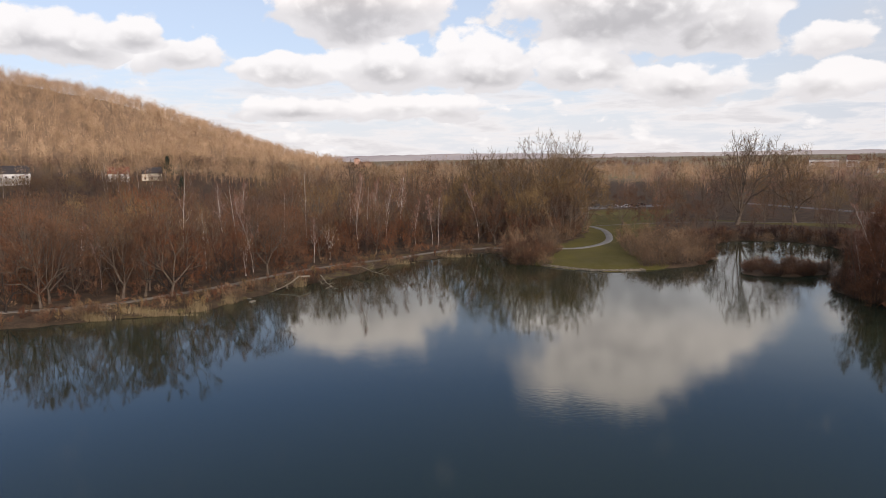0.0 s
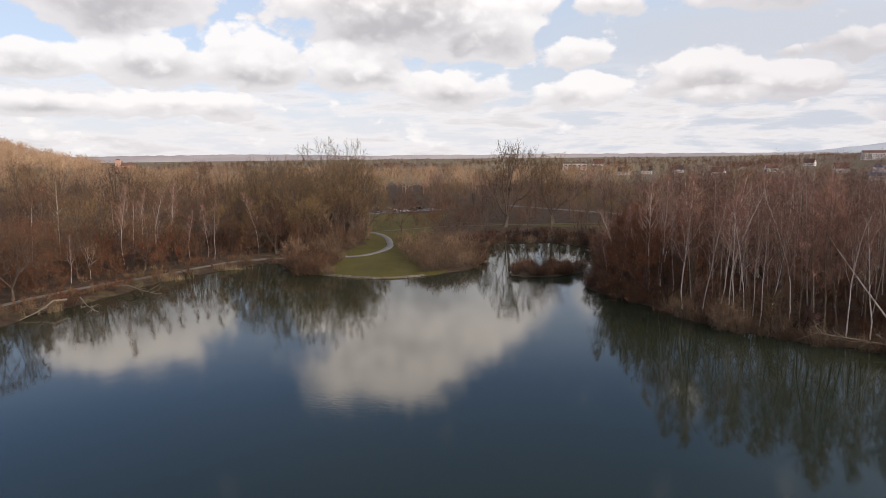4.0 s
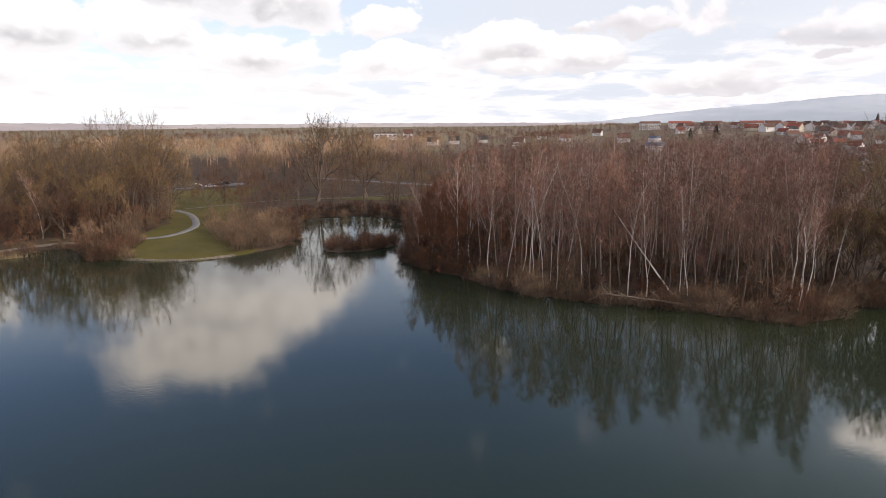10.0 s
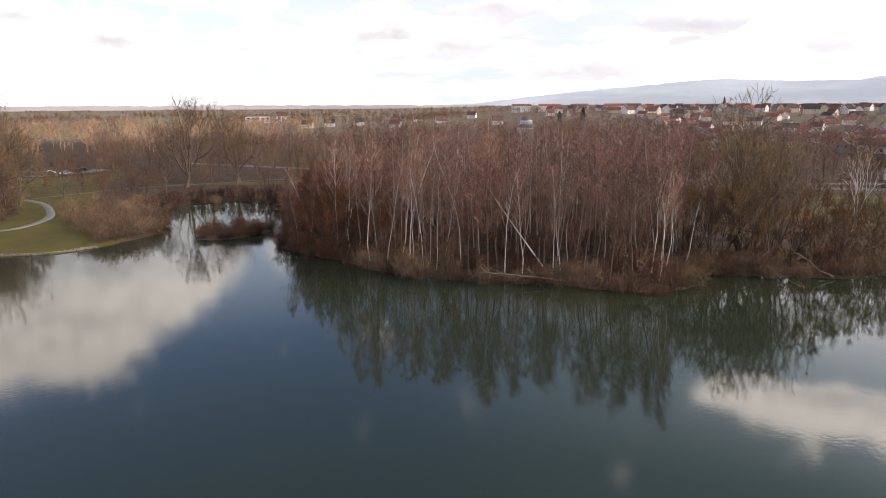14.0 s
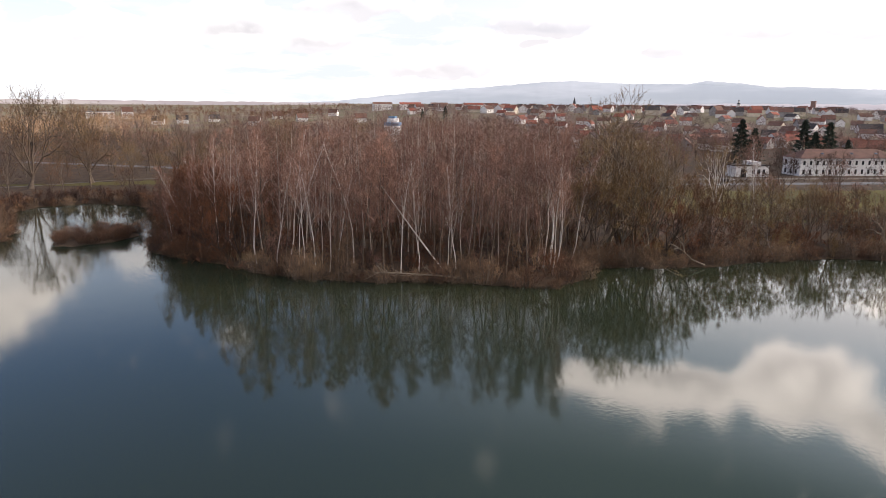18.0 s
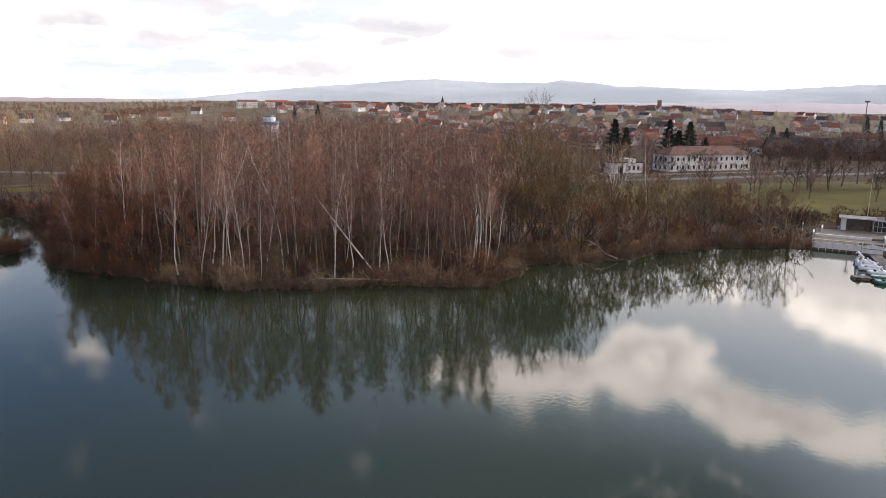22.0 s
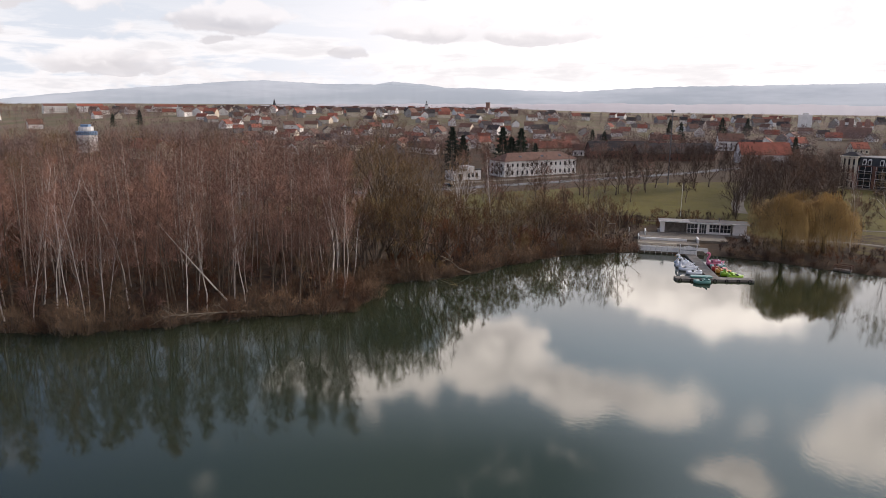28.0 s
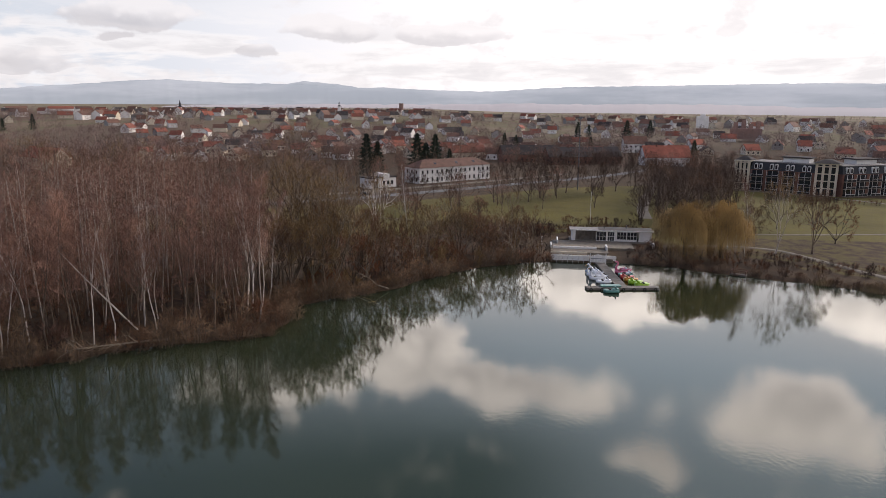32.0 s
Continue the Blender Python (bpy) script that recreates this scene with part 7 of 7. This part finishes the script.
def car(x, y, turn, paint, label):
    t = thing("car", pose(x, y, gz(x, y) + 0.09, 0, 0, turn), label, "car", "parked cars")
    V, F, prof = [], [], car_profile()
    n = len(prof)
    for yy in (-0.86, 0.86):
        V += [Vector((px, yy * (0.8 if pz > 1.1 else 1.0), pz)) for px, pz in prof]
    F = [tuple(range(n)), tuple(range(2 * n - 1, n - 1, -1))] + [(k, n + k, n + (k + 1) % n, (k + 1) % n) for k in range(n)]
    part("body", mesh_of("body", V, F, M[paint]), None, t)
    part("windscreen", mesh_of("windscreen", [(1.13, -0.72, 1.03), (1.13, 0.72, 1.03), (0.58, 0.64, 1.44), (0.58, -0.64, 1.44), (1.16, -0.72, 1.06), (1.16, 0.72, 1.06), (0.61, 0.64, 1.46), (0.61, -0.64, 1.46)],
                               [(4, 5, 6, 7), (0, 3, 2, 1), (0, 1, 5, 4), (1, 2, 6, 5), (2, 3, 7, 6), (3, 0, 4, 7)], M["pane"]), None, t)
    part("rear_window", mesh_of("rear_window", [(-1.32, -0.7, 1.03), (-1.32, 0.7, 1.03), (-0.88, 0.64, 1.4), (-0.88, -0.64, 1.4), (-1.35, -0.7, 1.06), (-1.35, 0.7, 1.06), (-0.91, 0.64, 1.43), (-0.91, -0.64, 1.43)],
                                [(4, 7, 6, 5), (0, 1, 2, 3), (0, 4, 5, 1), (1, 5, 6, 2), (2, 6, 7, 3), (3, 7, 4, 0)], M["pane"]), None, t)
    for s in (-1, 1):
        part("side_window", boxed(-0.8, 0.5, -0.02, 0.02, 1.04, 1.36), M["pane"], t, m=Matrix.Translation((0, s * 0.78, 0)) @ pose(0, 0, 0, s * -16, 0, 0))
        for xx in (-1.3, 1.3):
            w = bmesh.new()
            bmesh.ops.create_cone(w, cap_ends=True, segments=14, radius1=0.32, radius2=0.32, depth=0.2, matrix=Matrix.Rotation(math.pi / 2, 4, "X"))
            wheel = part("wheel", w, M["rubber"], t, m=Matrix.Translation((xx, s * 0.8, 0.32)))
            r = bmesh.new()
            bmesh.ops.create_cone(r, cap_ends=True, segments=10, radius1=0.19, radius2=0.19, depth=0.22, matrix=Matrix.Rotation(math.pi / 2, 4, "X"))
            part("rim", r, M["metal"], wheel)
        part("headlight", boxed(2.0, 2.12, s * 0.6 - 0.18, s * 0.6 + 0.18, 0.62, 0.78), M["paint"], t)
        part("tail_light", boxed(-2.17, -2.08, s * 0.62 - 0.16, s * 0.62 + 0.16, 0.7, 0.88), M["plastic_red"], t)


car(59, 308, 160, "car_silver", "silver hatchback in the car park")
car(61.2, 312.5, 165, "car_white", "white car in the car park")
car(65.5, 306, 158, "car_white", "white estate car in the car park")
car(70.5, 313, 160, "car_black", "black car in the car park")
car(74.0, 316, 162, "car_black", "dark van at the end of the car park")
car(54.5, 311, 160, "car_silver", "grey car in the car park")
car(243.4, 78.5, -45, "car_black", "dark car on the road")
car(194, 139, -58, "car_white", "white van on the road behind the grove")
car(212, 126, -62, "car_silver", "silver car on the road behind the grove")

# ---------------------------------------------------------------- conifers of the town edge
def spruce(seed, h, wide):
    rng = random.Random(seed)
    V, F, TV, TF = [], [], [], []
    tube(V, F, [Vector((0, 0, -0.3)), Vector((0, 0, h * 0.5)), Vector((0, 0, h))], [0.28, 0.16, 0.02], 5)
    for k in range(1500):
        t = rng.random() ** 0.8
        r = wide * (1 - t) ** 0.8 * (0.75 + 0.35 * math.sin(t * 60)) * rng.uniform(0.25, 1.05)
        a = rng.uniform(0, 6.28)
        q = Vector((math.cos(a) * r, math.sin(a) * r, h * (0.06 + 0.94 * t)))
        d = Vector((math.cos(a), math.sin(a), rng.uniform(-0.7, 0.1))).normalized()
        s = d.cross(rand_dir(rng)).normalized() * rng.uniform(0.2, 0.42)
        b = len(TV)
        TV += [q + s, q - s, q + d * rng.uniform(0.5, 1.2)]
        TF.append((b, b + 1, b + 2))
    return mesh_of("trunk", V, F, M["bark_dark"], True), mesh_of("needles", TV, TF, M["needles"])


SPRUCES = [spruce(1, 19, 6.2), spruce(2, 18, 5.4)]
for k, (x, y, s) in enumerate(((312, 94, 1.05), (317, 90, 0.9), (322, 72, 1.05), (319, 67, 0.85), (328, 69, 0.8), (341, 66, 1.05), (350, 60, 0.6), (420, -75, 0.75), (470, 30, 0.7), (520, 40, 0.7),
                               (640, -20, 0.9), (650, -30, 0.8), (620, -60, 1.0), (-150, 360, 0.7), (-205, 470, 0.8), (560, 480, 0.7), (585, 470, 0.8), (300, -52, 0.45), (690, -90, 0.9), (480, -20, 0.65))):
    w_, n_ = SPRUCES[k % 2]
    t = thing("spruce", pose(x, y, gz(x, y), 0, 0, k * 50) @ Matrix.Diagonal((s, s, s, 1)), "dark green spruce among bare trees", "tree", "spruces")
    part("trunk", w_, None, t)
    part("foliage", n_, None, t)


# ---------------------------------------------------------------- the shores: dead wood, stones, reeds
def dead_branch(points, r, forks, seed, label, mat="bark_grey"):
    rng = random.Random(seed)
    V, F = [], []
    pts = [Vector(p) for p in points]
    tube(V, F, pts, [r * (1 - 0.8 * k / (len(pts) - 1)) for k in range(len(pts))], 6)
    for _ in range(forks):
        k = rng.randint(1, len(pts) - 2)
        q = pts[k].lerp(pts[k + 1], rng.random())
        d = ((pts[-1] - pts[0]).normalized() + 0.9 * rand_dir(rng, 0.3)).normalized()
        l = rng.uniform(1.0, 3.2)
        e = q + d * l * 0.5
        f = e + (d + 0.5 * rand_dir(rng, 0.1)).normalized() * l * 0.5
        tube(V, F, [q, e, f], [r * 0.35, r * 0.22, 0.01], 4)
        for _ in range(3):
            g = e.lerp(f, rng.random())
            tube(V, F, [g, g + rand_dir(rng, 0.2) * 0.8], [r * 0.15, 0.008], 3)
    me = mesh_of("fallen_branch", V, F, M[mat], True)
    return tagged(new("fallen_branch", me), label, "dead wood", "fallen wood on the shores")


dead_branch([(-33.0, 138.5, 1.6), (-34.5, 136.0, 2.0), (-35.5, 133.5, 1.2), (-36.6, 131.5, 0.7), (-38.2, 129.6, 0.15)], 0.22, 9, 1, "pale fallen tree reaching into the lake")
dead_branch([(-31.5, 142.0, 1.2), (-30.4, 138.4, 1.4), (-29.0, 135.5, 0.8), (-27.5, 134.0, 0.2)], 0.15, 10, 2, "pale broken branches hanging over the lake")
dead_branch([(-27.0, 152.5, 1.2), (-24.0, 149.5, 1.6), (-21.5, 148.0, 0.8), (-19.0, 147.5, 0.15)], 0.15, 10, 3, "pale fallen branches at the bank")
dead_branch([(-60.0, 112.0, 1.0), (-60.5, 109.5, 1.7), (-58.5, 107.5, 1.0), (-57.0, 106.5, 0.2)], 0.12, 8, 4, "grey branch bending over the water")
dead_branch([(84.2, 69.6, 0.5), (81.0, 72.2, 1.1), (77.8, 75.2, 1.5), (74.6, 78.2, 1.9)], 0.2, 18, 5, "pale fallen branch lying along the bank")
dead_branch([(119.0, 43.2, 0.4), (117.5, 45.0, 1.4), (117.8, 46.5, 2.5), (116.5, 47.5, 3.6)], 0.14, 8, 6, "pale dead limb on the east bank")
dead_branch([(134.5, 36.0, 0.6), (135.3, 37.0, 2.0), (135.5, 37.5, 3.2), (136.6, 37.8, 5.0)], 0.10, 3, 7, "pale leaning stem on the bank", "birch")
lean = thing("leaning_birch", pose(0, 0, 0), "white birch fallen against its neighbours", "tree")
V, F = [], []
tube(V, F, [Vector(p) for p in ((86.6, 75.2, 0.3), (85.1, 77.2, 3.6), (83.2, 79.4, 7.6), (81.2, 81.8, 12.0), (80.2, 83.2, 14.5))], [0.15, 0.13, 0.11, 0.07, 0.03], 7)
part("trunk", mesh_of("trunk", V, F, M["birch"], True), None, lean)
TV, TF = [], []
rng = random.Random(3)
for _ in range(160):
    q = Vector((83.2, 79.4, 7.6)).lerp(Vector((80.2, 83.2, 14.5)), rng.random())
    d = rand_dir(rng, 0.2)
    s = d.cross(rand_dir(rng)).normalized() * 0.02
    TV += [q + s, q - s, q + d * rng.uniform(0.6, 2.0)]
    TF.append((len(TV) - 3, len(TV) - 2, len(TV) - 1))
part("crown", mesh_of("crown", TV, TF, M["twig_red"]), None, lean)
nest = tagged(new("nest"), "round dark nest in the old tree", "nest")
nest.matrix_basis = pose(86.5, 230.5, 14.6)
TV, TF = [], []
for _ in range(500):
    q = rand_dir(rng) * 0.55 * rng.random() ** 0.3
    d = rand_dir(rng)
    s = d.cross(rand_dir(rng)).normalized() * 0.04
    TV += [q + s, q - s, q + d * 0.5]
    TF.append((len(TV) - 3, len(TV) - 2, len(TV) - 1))
part("twigs_ball", mesh_of("twigs_ball", TV, TF, M["bark_dark"]), None, nest)
edging = tagged(new("stone_edging"), "low edging of pale natural stones round the lawn", "edging", kind="structure")
STONES = []
for k in range(5):
    bm = bmesh.new()
    bmesh.ops.create_cube(bm, size=1.0)
    for v in bm.verts:
        v.co = Vector((v.co.x * (0.9 + 0.1 * k), v.co.y * 0.6, v.co.z * 0.45)) + rand_dir(rng) * 0.09
    bmesh.ops.bevel(bm, geom=list(bm.edges), offset=0.09, segments=1, affect="EDGES")
    STONES.append(shared(bm, "stone", M["stone"]))
line = smooth_line([(15.2, 158.6), (18, 156.2), (22, 153.0), (26, 150.6), (31, 150.0), (36.5, 150.9)], 24)
run = 0.0
for (x0, y0), (x1, y1) in zip(line, line[1:]):
    run += math.hypot(x1 - x0, y1 - y0)
    if run > 0.74:
        run = 0.0
        a = math.degrees(math.atan2(y1 - y0, x1 - x0))
        for row in (0, 1):
            off = 0.35 * row
            part("stone", rng.choice(STONES), None, edging, m=pose(x0 - math.sin(radians(a)) * off + rng.gauss(0, 0.05), y0 + math.cos(radians(a)) * off, 0.10 + 0.13 * row + rng.uniform(-0.04, 0.06), rng.uniform(-8, 8), rng.uniform(-8, 8), a + rng.uniform(-10, 10)) @ Matrix.Diagonal((0.8, 0.65, 0.6, 1)))
for x, y, s in ((-39.2, 121.0, 0.8), (-40.6, 123.8, 0.6), (-41.6, 127.6, 0.7), (56.4, 166.5, 1.0), (55.5, 165, 0.8)):
    b = new("boulder", rng.choice(STONES))
    b.matrix_basis = pose(x, y, 0.08, 8, 5, x * 40) @ Matrix.Diagonal((s, s * 1.4, s, 1))
    tagged(b, "small pale boulder in the shallow water", "boulder", "boulders at the shore")
TV, TF = [], []
for cx, cy, n, sx, sy in ((-52.5, 110.6, 900, 5.0, 0.7), (-60.5, 107.4, 500, 2.5, 0.7), (-46.2, 114.2, 450, 1.2, 1.4), (-43.0, 120.5, 250, 0.8, 2.0), (70, 105, 500, 1.2, 4.0), (66, 119, 250, 1.5, 1.5), (-34.5, 136.5, 250, 0.8, 2.0),
                          (133, -51, 600, 2.0, 3.0), (137, -43, 400, 1.2, 3.0), (128, -58, 600, 3.0, 3.0), (-18, 164, 300, 3.0, 2.0), (-5, 174, 300, 3.5, 0.8)):
    for _ in range(n):
        x, y = cx + rng.gauss(0, sx * 0.6), cy + rng.gauss(0, sy * 0.5)
        z = max(gz(x, y), -0.2)
        d = Vector((rng.gauss(0, 0.18), rng.gauss(0, 0.18), 1)).normalized()
        s = Vector((rng.uniform(-1, 1), rng.uniform(-1, 1), 0)).normalized() * 0.035
        q = Vector((x, y, z - 0.05))
        TV += [q + s, q - s, q + d * rng.uniform(0.7, 1.7)]
        TF.append((len(TV) - 3, len(TV) - 2, len(TV) - 1))
tagged(new("reeds", mesh_of("reeds", TV, TF, M["reed"])), "dry straw coloured reeds at the water's edge", "reeds", kind="stuff")
